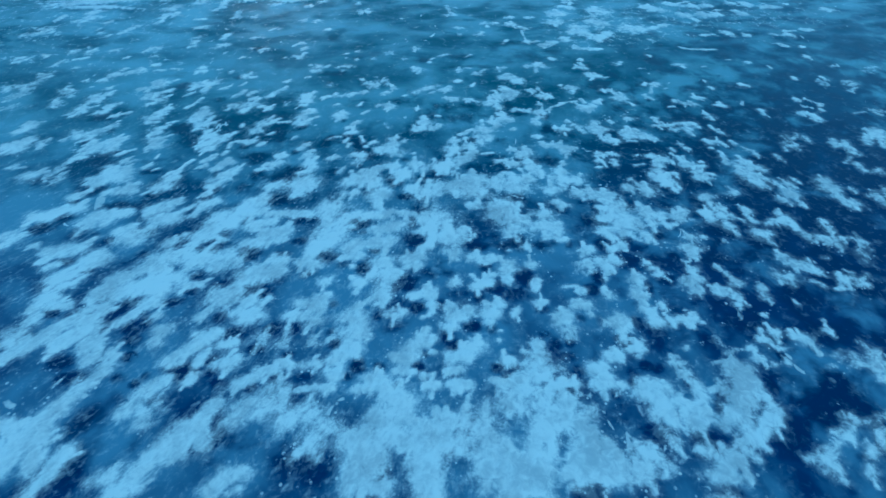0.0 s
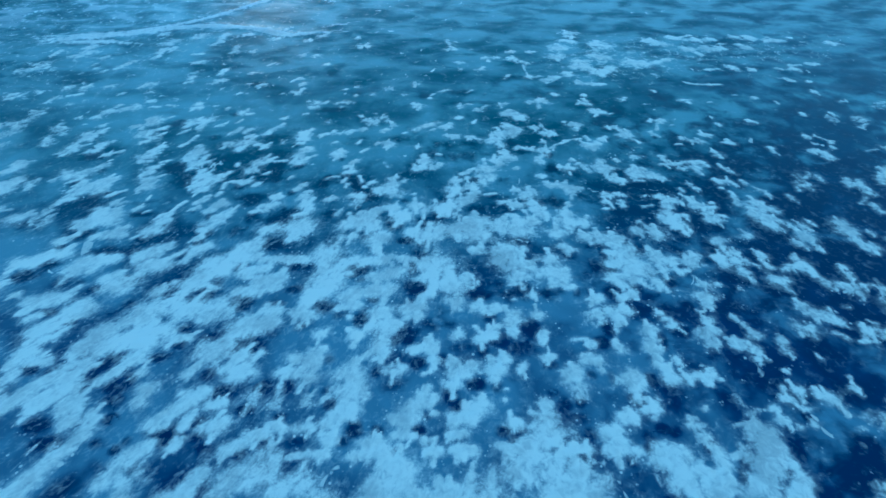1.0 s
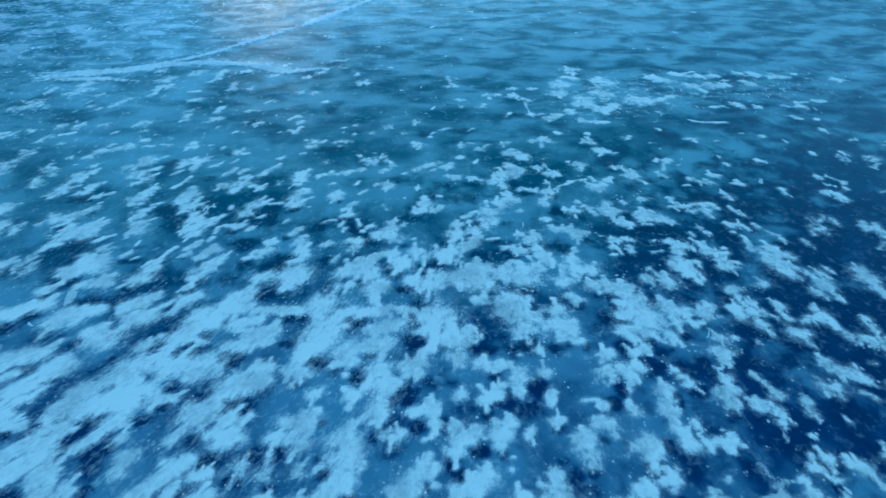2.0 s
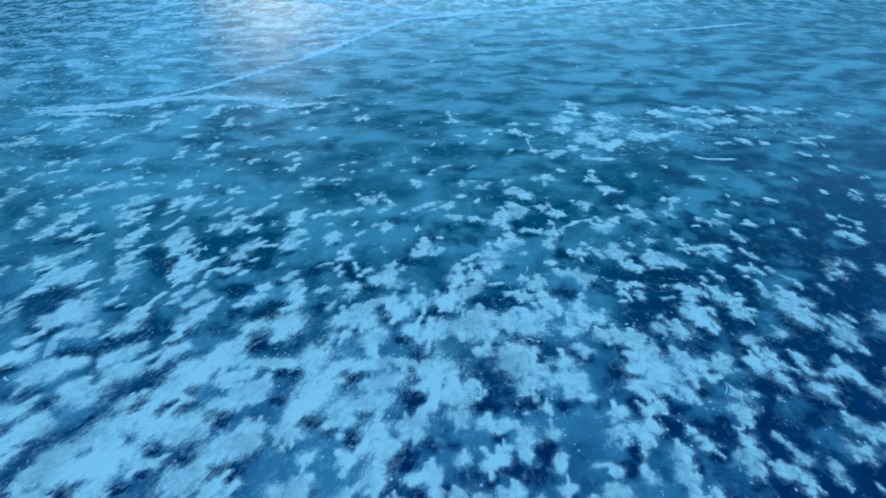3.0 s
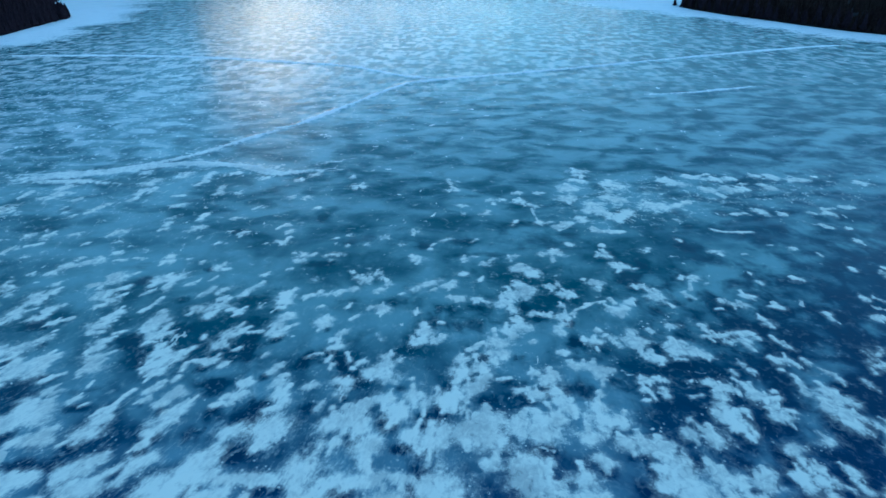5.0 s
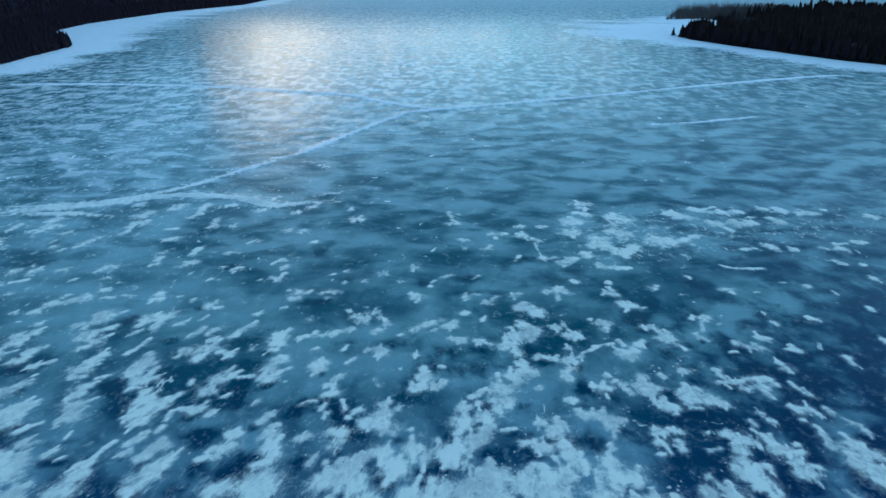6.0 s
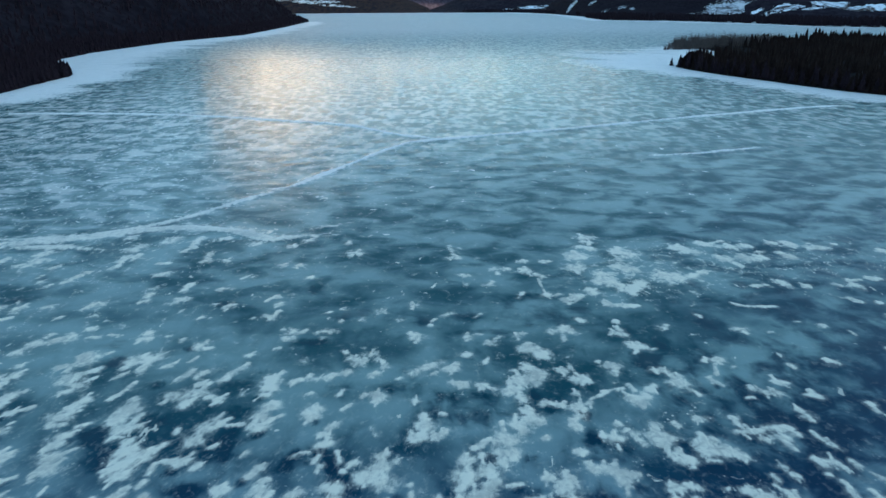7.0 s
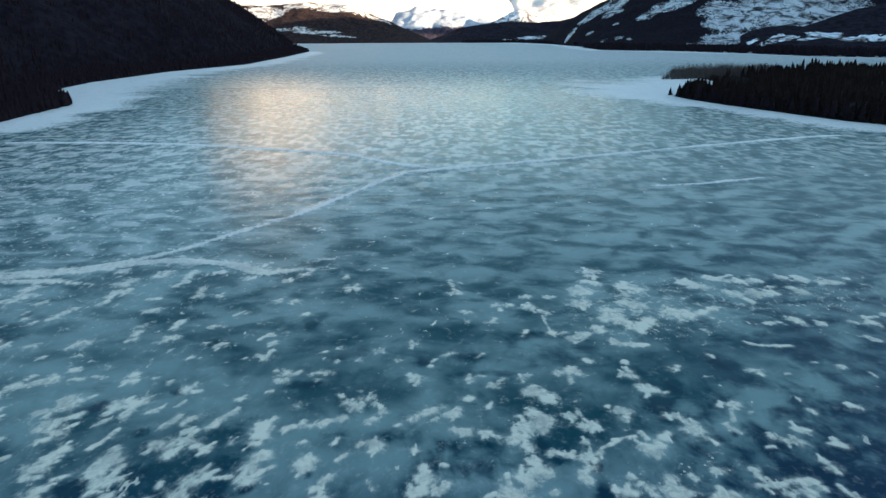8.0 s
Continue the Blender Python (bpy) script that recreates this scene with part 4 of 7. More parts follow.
snow_drift(1, (42.9, 54.5, 43, 54.4, 0.56), (42.8, 53.3, 42.8, 52.6, 0.56), (43.2, 51.6, 43.3, 51.5, 0.48))
snow_drift(1, (27.1, 50.8, 27.4, 50.8, 0.97), (26.6, 49.5, 26.6, 49.6, 0.49), (27.7, 52.5, 27.9, 52.5, 0.62))
snow_drift(1, (29.2, 52.5, 29.2, 52.5, 0.4))
snow_drift(1, (31, 51.8, 31.1, 51.8, 0.26))
snow_drift(1, (22.2, 48.2, 22.3, 47.8, 0.54), (22.7, 46.8, 22.8, 46.8, 0.58))
snow_drift(1, (25.2, 45.7, 26, 45.9, 0.81), (26.1, 47.3, 26.1, 47.3, 0.73), (26.1, 48.5, 26.1, 48.4, 0.3), (25.2, 44.2, 25.5, 44.3, 0.68))
snow_drift(1, (28.7, 47.6, 28.8, 47.4, 0.44), (29.2, 46.7, 29.4, 45.8, 0.36), (29.5, 45.3, 29.5, 45.2, 0.65))
snow_drift(0.9, (35.7, 48.7, 35.9, 48.8, 0.76), (36.1, 48, 36.2, 47.9, 0.9), (34, 46.3, 34.1, 46.2, 0.67), (34.6, 45.7, 35.2, 45.8, 0.77), (37.1, 47.5, 37.3, 47.5, 0.76), (37.8, 46.7, 38, 46.6, 0.76), (37.1, 45, 37.6, 44.3, 0.4))
snow_drift(1, (39.9, 45.1, 40.1, 45.2, 0.75), (38.5, 43.8, 39.2, 43.9, 0.34))
snow_drift(0.7, (39.7, 48.6, 40.1, 48.4, 0.28))
snow_drift(1, (-34.2, 45.1, -32.8, 45.3, 0.6), (-35.3, 46.2, -34.7, 46.6, 1.09), (-34.5, 48, -33.8, 48.2, 0.72))
snow_drift(1, (-30.3, 42.9, -30.1, 43.2, 1.25), (-30.1, 41.5, -29.8, 41.6, 1.55), (-32, 40.9, -31.3, 41, 0.77), (-33.5, 41.9, -33.4, 41.9, 0.41), (-28.7, 39.8, -28.4, 39.9, 0.99), (-28.2, 38.5, -28.2, 38.5, 0.89))
snow_drift(1, (-30.4, 46.7, -30.3, 47, 1.16), (-28.8, 46.6, -27.9, 47.2, 1.27), (-30.2, 44.7, -30.1, 44.8, 0.63))
snow_drift(1, (-26.9, 42.9, -26.1, 44, 0.59), (-25.6, 45.1, -25.1, 45.4, 1.02), (-25.5, 47.2, -24.5, 47.5, 1.03))
snow_drift(0.9, (-24.3, 43.4, -24.2, 43.5, 0.63), (-23.2, 41.6, -22.9, 41.6, 0.84), (-23.2, 40, -23.1, 40.1, 0.82))
snow_drift(0.9, (-19.9, 40.7, -19.1, 40.5, 0.48))
snow_drift(1, (-18.7, 45.6, -17.9, 46, 1.33), (-17.1, 43.4, -16.9, 43.4, 0.88), (-15.8, 43.1, -15.4, 43.2, 1.16), (-16.3, 45, -16, 45.1, 0.81))
snow_drift(1, (-22.3, 47.5, -21.3, 47.6, 0.54))
snow_drift(1, (-26.5, 37.3, -26.4, 37.5, 0.8), (-26.5, 38.9, -26.5, 39, 0.57))
snow_drift(1, (-31.9, 38.6, -31.9, 38.7, 0.36))
snow_drift(1, (-21.8, 35, -21.1, 35.4, 0.72), (-21.2, 35.8, -20.8, 36, 0.51), (-19.2, 35.5, -19.1, 36.1, 0.64), (-19, 37.4, -18.8, 38.1, 0.58))
snow_drift(0.85, (-21.3, 37.3, -20.5, 37.6, 0.54))
snow_drift(1, (-17.2, 37.1, -16.1, 37.6, 0.79))
snow_drift(1, (-17.2, 39.5, -16.3, 39.7, 0.47))
snow_drift(1, (-15.1, 35, -14.9, 35, 0.55))
snow_drift(0.8, (-29.8, 35.7, -29.5, 36.2, 0.19))
snow_drift(1, (-27.2, 35.2, -26.5, 35.6, 0.25))
snow_drift(1, (-9.7, 44.3, -9.5, 44.5, 1.09), (-9.9, 42.2, -9.7, 42, 0.77), (-11.5, 44.5, -11.1, 44.4, 0.73), (-12.1, 42.8, -11.3, 42.8, 0.7))
snow_drift(1, (-6.2, 40.4, -5.9, 40.4, 1.32), (-6.3, 42.1, -6, 42, 1.08), (-6.4, 38.8, -5.9, 38.7, 0.85), (-7.4, 37.9, -6.7, 37.8, 0.56), (-7.9, 37.2, -7.7, 37.1, 0.5), (-5, 39.6, -4.9, 39.7, 0.44))
snow_drift(1, (-3.3, 42.5, -2.7, 42.4, 0.63), (-2.7, 43.1, -1.9, 42.9, 0.45))
snow_drift(1, (-1.2, 44.8, 0, 45.3, 0.57), (0.4, 45, 0.6, 45, 0.76), (0.7, 43.5, 0.8, 43.5, 0.63))
snow_drift(1, (-1.2, 38.4, -0.4, 38.8, 0.94), (-1.8, 37.2, -1.3, 37.4, 0.82), (-0.6, 39.5, -0.3, 39.6, 0.52), (-2.8, 37.5, -2.5, 37.1, 0.39))
snow_drift(1, (0.6, 39.4, 0.8, 39.3, 0.45))
snow_drift(1, (0.5, 37.8, 0.7, 37.7, 0.32))
snow_drift(1, (-7.6, 35.6, -7.5, 35.7, 0.79), (-8.4, 34.3, -7.6, 34.4, 0.52), (-10.2, 34.2, -9, 34.4, 0.35))
snow_drift(1, (-2.5, 35.8, -1.1, 35.6, 0.45), (-4.5, 35.2, -3.6, 35, 0.57), (-5.7, 34, -4.3, 34.2, 0.47))
snow_drift(1, (-11.8, 37.2, -11.1, 36.8, 0.53), (-13.6, 36.2, -12.4, 36.4, 0.58), (-14.4, 35.4, -13.9, 35.6, 0.57))
snow_drift(1, (-10.1, 36.8, -9, 36.9, 0.46))
snow_drift(1, (-0, 34.1, 0.6, 34.2, 0.52), (-0.3, 35.1, -0.2, 35.1, 0.4))
snow_drift(0.7, (-9.9, 39.5, -9.7, 39.5, 0.66))
snow_drift(0.6, (-12.4, 39.6, -12.2, 39.6, 0.82))
snow_drift(0.6, (-14.2, 39.9, -14, 40, 0.81))
snow_drift(1, (-8.3, 39.7, -8.2, 39.8, 0.29))
snow_drift(1, (-0.3, 41.9, -0.2, 42, 0.29))
snow_drift(1, (-4.5, 43.9, -4.4, 43.9, 0.21))
snow_drift(1, (2.5, 42.2, 3.1, 42.1, 0.86), (2, 40.5, 2.5, 40.5, 0.63), (2.1, 43.2, 2.5, 43.3, 0.57), (4, 42.9, 4.1, 42.8, 0.54))
snow_drift(1, (5.8, 42.2, 6.3, 42.3, 0.79), (5.5, 40.9, 5.8, 41, 0.5), (6.6, 43.3, 6.8, 43.4, 0.56), (8, 41.9, 8.3, 42.5, 0.44))
snow_drift(1, (10.6, 43.4, 10.9, 43.4, 0.54), (10.5, 45.1, 10.8, 45.7, 0.36))
snow_drift(1, (12.1, 41.1, 12.4, 41.3, 1.07), (12.5, 39.7, 12.7, 39.7, 0.88), (12.3, 38.8, 12.4, 38.8, 0.44))
snow_drift(1, (13.9, 43, 14.9, 42.8, 0.61), (14.9, 41.6, 15, 41.4, 0.38), (14.5, 44.7, 14.8, 45, 0.47))
snow_drift(1, (16.8, 44.3, 17, 44.2, 0.64))
snow_drift(1, (17, 40.4, 17.2, 40.5, 1.18), (16.8, 39.3, 17.2, 39.4, 0.61))
snow_drift(1, (4.2, 38.1, 4.4, 38.3, 0.93), (2.3, 37, 3.5, 37.2, 0.8), (1.6, 35.5, 2.7, 35.7, 0.46))
snow_drift(1, (6.5, 36.5, 6.8, 36.5, 0.68))
snow_drift(1, (8.3, 37.3, 8.4, 37.3, 0.4))
snow_drift(1, (9.4, 38.2, 9.6, 38.2, 0.56), (9.7, 37, 9.7, 37.1, 0.33))
snow_drift(1, (9, 35.8, 9.5, 35.6, 0.79), (8.7, 34.6, 9.7, 34.5, 0.75), (5.3, 34.3, 7.7, 33.9, 0.52), (10, 33.6, 11.7, 33.7, 0.51))
snow_drift(1, (2, 34.2, 3.3, 34.1, 0.52))
snow_drift(1, (13.6, 35.1, 14.3, 35.4, 0.72), (13.8, 33.8, 14.6, 34, 0.76), (15.4, 36.4, 16.1, 36.4, 0.68), (17.4, 37.3, 17.8, 37.4, 0.75), (14.8, 33.4, 15.3, 33.4, 0.55))
snow_drift(1, (6.5, 39.9, 6.6, 39.9, 0.28))
snow_drift(1, (6.3, 38.8, 6.3, 38.9, 0.22))
snow_drift(1, (20.4, 40.5, 20.4, 40.4, 0.87), (20.4, 41.7, 20.4, 41.6, 0.62), (21.5, 42.5, 21.5, 42.5, 0.49), (21.8, 40.6, 21.8, 40.5, 0.56), (19.7, 42.4, 19.7, 42.2, 0.51))
snow_drift(1, (22.8, 40.7, 23.9, 40.5, 0.55), (23.8, 41.2, 24.1, 41.1, 0.42), (24.4, 40, 24.5, 40, 0.28))
snow_drift(1, (27.7, 44, 27.9, 43.9, 0.77), (28.9, 43.3, 29, 43.2, 0.64), (28.6, 42.2, 28.7, 42.2, 0.41))
snow_drift(1, (31.4, 43.1, 31.4, 43.1, 0.58), (31.7, 44.3, 31.8, 44.2, 0.52))
snow_drift(1, (30.2, 40.7, 30.3, 40.6, 0.32))
snow_drift(0.8, (33.8, 42.4, 33.9, 42.1, 0.26))
snow_drift(1, (28.9, 37.7, 29.1, 37.6, 0.69), (30.1, 38.5, 30.3, 38.4, 0.59), (27.3, 36.8, 27.6, 36.8, 0.46), (27.6, 35.7, 27.7, 35.6, 0.52))
snow_drift(1, (31.7, 38, 31.7, 37.9, 0.61), (32.3, 37.5, 32.5, 37.3, 0.67))
snow_drift(1, (34.9, 38.6, 35, 38.4, 0.43), (35.2, 39.8, 35.2, 39.7, 0.23))
snow_drift(0.75, (29.6, 36.6, 29.9, 36.5, 0.35), (29.7, 35.1, 29.8, 35, 0.43), (28.5, 35, 28.6, 34.9, 0.36))
snow_drift(1, (26, 34.8, 26.1, 34.6, 0.8), (25.1, 33.7, 25.8, 33.6, 0.99), (25.5, 32.8, 25.7, 32.7, 0.94), (24.8, 34.8, 25.1, 34.8, 0.42))
snow_drift(1, (20.5, 35.4, 20.6, 35.4, 0.61), (20.8, 34.4, 21, 34.3, 0.57), (20.6, 36.2, 20.8, 36.1, 0.36))
snow_drift(1, (21.9, 37, 22, 37.1, 0.32))
snow_drift(1, (18.2, 33.3, 18.5, 33.2, 0.68))
snow_drift(1, (21.3, 32.7, 21.3, 32.7, 0.36))
snow_drift(1, (22.4, 32.5, 23.6, 33.2, 0.28))
snow_drift(1, (18, 37.7, 18.1, 37.7, 0.55), (17.6, 36.3, 17.7, 36.3, 0.37))
snow_drift(0.6, (25.2, 36.4, 26, 36.6, 0.43))
snow_drift(0.7, (25, 38.2, 25.3, 37, 0.18))
snow_drift(0.7, (23.7, 35.3, 24.7, 35.6, 0.25))
snow_drift(0.7, (33.2, 34.6, 33.4, 34.5, 0.31))
snow_drift(0.7, (32.3, 33.1, 32.5, 33, 0.28))

# those on the ice that the flight looks along
snow_drift(1, (-62.5, 128.5, -62.2, 128.8, 1.51), (-63, 131.3, -62.9, 132.7, 1.1))
snow_drift(1, (-64.4, 127, -64, 127.2, 0.61))
snow_drift(1, (-68.4, 127.4, -68, 130.2, 0.61))
snow_drift(1, (-48.4, 124.3, -48.2, 125.7, 0.7), (-48.4, 127.3, -48.4, 129.2, 0.8), (-47.6, 129.3, -46.9, 129.2, 1.34))
snow_drift(1, (-48.8, 132.9, -48.4, 132.8, 1.35), (-47.8, 133.7, -47.5, 134.8, 0.85))
snow_drift(1, (-51.8, 139, -51.2, 139.2, 1.08))
snow_drift(1, (-43.7, 136.4, -43, 138, 1.15))
snow_drift(1, (-39.3, 131.6, -38.5, 133.8, 0.65), (-38.7, 135.3, -38.3, 138.5, 0.78))
snow_drift(1, (-34.5, 126.7, -34, 127, 0.81), (-34.4, 128.3, -34.7, 130.7, 0.59))
snow_drift(1, (-58.4, 125.2, -57.5, 126.5, 0.56))
snow_drift(1, (-57.2, 119.8, -57, 119.8, 0.68))
snow_drift(1, (-58.4, 121.4, -58.2, 122.2, 0.42))
snow_drift(1, (-55.5, 118.1, -55.5, 118.1, 0.54))
snow_drift(1, (-53.4, 119.4, -52.7, 120.8, 0.71), (-52.3, 121.8, -51.7, 123.1, 0.67))
snow_drift(1, (-40.1, 121.3, -39, 121.8, 0.83))
snow_drift(1, (-41.8, 126.1, -40.1, 126.2, 0.53))
snow_drift(1, (-38.7, 111.8, -38.4, 111.9, 0.67), (-38.7, 112.9, -38.8, 114.3, 0.6), (-39.1, 116, -38.7, 116.4, 0.61))
snow_drift(1, (-34.2, 115.2, -33.9, 117.4, 0.58))
snow_drift(1, (-35.2, 110.7, -34.4, 110.8, 0.43), (-33.9, 111.6, -33, 112, 0.97))
snow_drift(1, (-46, 109.8, -45.7, 110.3, 0.61), (-45.2, 111, -44.5, 111.1, 0.93))
snow_drift(1, (-44, 107.3, -43.7, 107.3, 0.62))
snow_drift(1, (-42.8, 103.6, -42.6, 103.7, 0.61))
snow_drift(1, (-51.5, 110.3, -50.8, 111.1, 0.63))
snow_drift(1, (-58.4, 110.7, -58.3, 110.8, 0.97))
snow_drift(1, (-55.6, 110.1, -55.3, 110.3, 1), (-56.7, 112.3, -56.6, 112.4, 0.45))
snow_drift(1, (-56.7, 106.7, -54.9, 107.6, 0.42))
snow_drift(1, (-48.3, 107.1, -48.2, 107.2, 0.54))
snow_drift(1, (-49.1, 97.3, -48.6, 98.3, 0.72), (-48, 99.5, -47.4, 100.2, 1), (-47.2, 101.3, -46.8, 102.2, 0.47), (-45.9, 100.4, -45.3, 100.7, 0.79), (-44.4, 101.3, -44.1, 101.3, 1.13))
snow_drift(1, (-51.6, 97.7, -51.5, 97.7, 0.51))
snow_drift(1, (-54.8, 103.3, -54.8, 103.4, 0.56))
snow_drift(1, (-41.8, 101.3, -40.4, 101.2, 0.36))
snow_drift(1, (-34.8, 100.4, -33.9, 100.5, 0.78), (-34.7, 101.6, -34.6, 102, 0.62))
snow_drift(1, (-39.3, 101.8, -38, 101.5, 0.31))
snow_drift(1, (-39.5, 95.6, -39.3, 95.9, 1.22), (-39.7, 97, -39.6, 97, 0.79), (-40.7, 96.3, -40.3, 96, 0.46))
snow_drift(1, (-41.9, 94.1, -41.7, 94.1, 0.66), (-40.5, 93.1, -40.3, 94.4, 0.57))
snow_drift(1, (-37.4, 93.1, -36.8, 93.5, 0.66))
snow_drift(1, (-39.2, 91.3, -39, 91.5, 1.33), (-38, 89.9, -37.6, 89.9, 0.85), (-39.7, 91.5, -39.5, 91.6, 1.23))
snow_drift(1, (-33.6, 95.1, -33.2, 95.1, 1.3), (-32, 94.8, -31.8, 95, 1.48), (-31.1, 96.1, -30.8, 96.3, 0.86), (-31.9, 93, -31.8, 93.2, 0.55))
snow_drift(1, (-34.4, 91.1, -33.4, 92.1, 0.45))
snow_drift(1, (-29.5, 93.3, -28.7, 93.9, 0.46), (-28.4, 94.3, -28.2, 95.1, 0.22))
snow_drift(1, (-26.9, 97.9, -26.8, 98.3, 0.87), (-26.1, 97.6, -25.1, 97.5, 0.41))
snow_drift(1, (-26.8, 94.3, -26.2, 95.5, 0.22))
snow_drift(1, (-31.6, 100.9, -31.3, 101.1, 0.32))
snow_drift(1, (-29.5, 99.8, -29.3, 100.2, 0.42))
snow_drift(1, (-27, 90.3, -26.3, 90.9, 0.63), (-26.2, 91.5, -25.9, 92.2, 0.63), (-24.9, 91.1, -24.4, 91.8, 0.75))
snow_drift(1, (-47.5, 91.3, -47.3, 91.4, 1.23), (-46.3, 92.3, -46.1, 92.5, 0.87), (-46.9, 94.4, -46.8, 94.5, 0.66), (-47.1, 90.5, -46.9, 90.5, 1.34))
snow_drift(1, (-37.2, 97.1, -37.1, 97.2, 0.48))
snow_drift(1, (-32.3, 108.1, -32.2, 108.4, 0.42))
snow_drift(1, (-28.9, 105.9, -28.8, 106, 0.45))
snow_drift(1, (-27.7, 105.7, -27.7, 105.7, 0.33))
snow_drift(1, (-28.5, 110, -27.7, 110.1, 0.43))
snow_drift(1, (-34.4, 137.5, -33.4, 137.5, 0.98))
snow_drift(1, (-27.8, 134.7, -27.2, 134.6, 0.93))
snow_drift(1, (-21.2, 132.9, -21.1, 132.9, 0.91))
snow_drift(1, (-18.8, 135.5, -18.1, 135.6, 0.96))
snow_drift(1, (-11.7, 133.5, -11.3, 134.4, 0.57))
snow_drift(1, (-10.1, 128.5, -9.6, 128.6, 1.26))
snow_drift(1, (-31.1, 126.7, -30.5, 126.8, 0.58))
snow_drift(1, (-21.5, 123.9, -21.3, 123.9, 0.8))
snow_drift(1, (-18.5, 123.8, -18.4, 123.8, 0.79))
snow_drift(1, (-26.1, 119.6, -25.8, 119.7, 0.69))
snow_drift(1, (-16.3, 118.8, -16, 118.8, 0.64))
snow_drift(1, (-29, 115.2, -27.2, 115.2, 0.63))
snow_drift(1, (-26.2, 109.1, -25.8, 109.3, 0.88))
snow_drift(1, (-21.1, 110.8, -20.4, 111.9, 0.32), (-20.1, 112.4, -19.5, 111.9, 0.47), (-19, 109.7, -18.8, 109.8, 0.79))
snow_drift(1, (-19.3, 105.7, -19.2, 105.8, 0.83), (-19.1, 106.7, -18.7, 107.3, 0.47))
snow_drift(1, (-16.4, 99.6, -15.6, 99.7, 0.76), (-16, 100.7, -15.7, 100.6, 0.9), (-15, 100.5, -14.1, 101.6, 0.43))
snow_drift(1, (-17.3, 101.9, -17.1, 101.8, 0.35))
snow_drift(1, (-11.9, 100.8, -10.8, 101.1, 0.76))
snow_drift(1, (-11.8, 99.5, -11.4, 99.4, 0.46))
snow_drift(1, (-12, 106.3, -11.5, 106.7, 0.36))
snow_drift(1, (-10.2, 107.5, -9.8, 107.8, 0.35))
snow_drift(1, (-9.9, 103.8, -9.8, 103.9, 0.45))
snow_drift(1, (-7.1, 104.2, -7, 104.5, 0.47))
snow_drift(1, (-4.9, 106.5, -4.7, 106.4, 0.85))
snow_drift(0.7, (-2.3, 103.8, -2.2, 103.8, 0.67))
snow_drift(1, (-0.1, 107.9, 0, 108, 0.84))
snow_drift(1, (1.9, 101.9, 2.1, 102, 0.43), (2.3, 103, 2.7, 103.6, 0.33))
snow_drift(1, (-0.2, 98.7, 0.1, 99.2, 0.84), (0.4, 98.6, 0.5, 98.7, 0.85), (-0.6, 99.9, -0.5, 100.2, 0.4))
snow_drift(1, (-17.3, 96.8, -16.8, 97, 0.38))
snow_drift(1, (-13.4, 93.7, -13.2, 94, 0.47))
snow_drift(1, (-19.9, 95.6, -19.9, 95.6, 0.56))
snow_drift(1, (-20.2, 93, -19.7, 93.7, 0.35), (-21.1, 91.5, -20.4, 92.4, 0.65), (-22, 90, -21.5, 90.7, 0.65))
snow_drift(1, (-8.8, 95.8, -8.4, 95.3, 0.43), (-7.6, 93.9, -6.9, 93, 0.86), (-6.3, 92.7, -6, 93.7, 0.6), (-5.3, 94.8, -5.2, 94.8, 0.75), (-4.6, 93.5, -4.4, 93.7, 0.52))
snow_drift(1, (-3.6, 91.6, -3.5, 91.6, 0.65), (-4, 93.2, -3.6, 92.4, 0.44), (-5, 90.2, -4.4, 90.5, 0.63))
snow_drift(1, (-7.9, 90.9, -7.7, 91.2, 0.58))
snow_drift(1, (-0.7, 90, 0.2, 90.6, 0.65), (0.9, 91.3, 1.8, 91.5, 0.74), (2.5, 92, 3.2, 92.3, 0.7))
snow_drift(1, (-2.2, 89.1, -1.8, 89.3, 0.35))
snow_drift(1, (1.9, 89.9, 2.4, 90.3, 0.33))
snow_drift(1, (-12.2, 90.5, -11.6, 89.5, 0.47), (-11.2, 89.5, -9.4, 90.4, 0.56))
snow_drift(1, (-14, 89.1, -13, 89.6, 0.56))
snow_drift(1, (-16.6, 89.4, -16.2, 89.7, 1.01), (-16.6, 90, -16, 90.2, 0.82), (-16.5, 88.1, -16, 88.2, 0.9), (-16.7, 86.8, -16, 86.7, 0.56))
snow_drift(1, (-22, 105.2, -21.7, 105.5, 0.34))
snow_drift(1, (2.8, 113.9, 3.4, 115.4, 0.2))
snow_drift(1, (6.2, 125.5, 6.3, 125.6, 0.72), (6.3, 131.2, 6.6, 128.9, 0.5), (6.8, 127.5, 7.6, 125.1, 0.64))
snow_drift(1, (7.7, 118.3, 8.3, 118.1, 0.73))
snow_drift(0.8, (7.7, 114.2, 8.3, 115.3, 0.43))
snow_drift(1, (13, 120.1, 13.1, 120.1, 1.08), (14.3, 120.3, 14.9, 120.4, 0.73))
snow_drift(1, (17.7, 123.2, 18.2, 123.3, 0.71))
snow_drift(1, (10.9, 114.2, 12, 115.5, 0.66))
snow_drift(1, (17.6, 118.9, 17.8, 118.9, 1.02), (17.8, 119.9, 17.8, 119.9, 0.99), (19, 118, 20, 116.9, 0.62))
snow_drift(1, (21.1, 122.8, 21.9, 123, 0.65))
snow_drift(1, (15, 109.4, 16.1, 111.3, 0.37))
snow_drift(1, (19.4, 110.2, 19.6, 110, 0.79), (20, 109.7, 21.1, 110.4, 0.43), (19.1, 116.1, 19.2, 111.4, 0.18))
snow_drift(1, (21.7, 108.3, 22.4, 108.4, 0.82), (23, 109.2, 23.9, 109.7, 0.69))
snow_drift(1, (21.9, 102.6, 22.3, 102, 0.64))
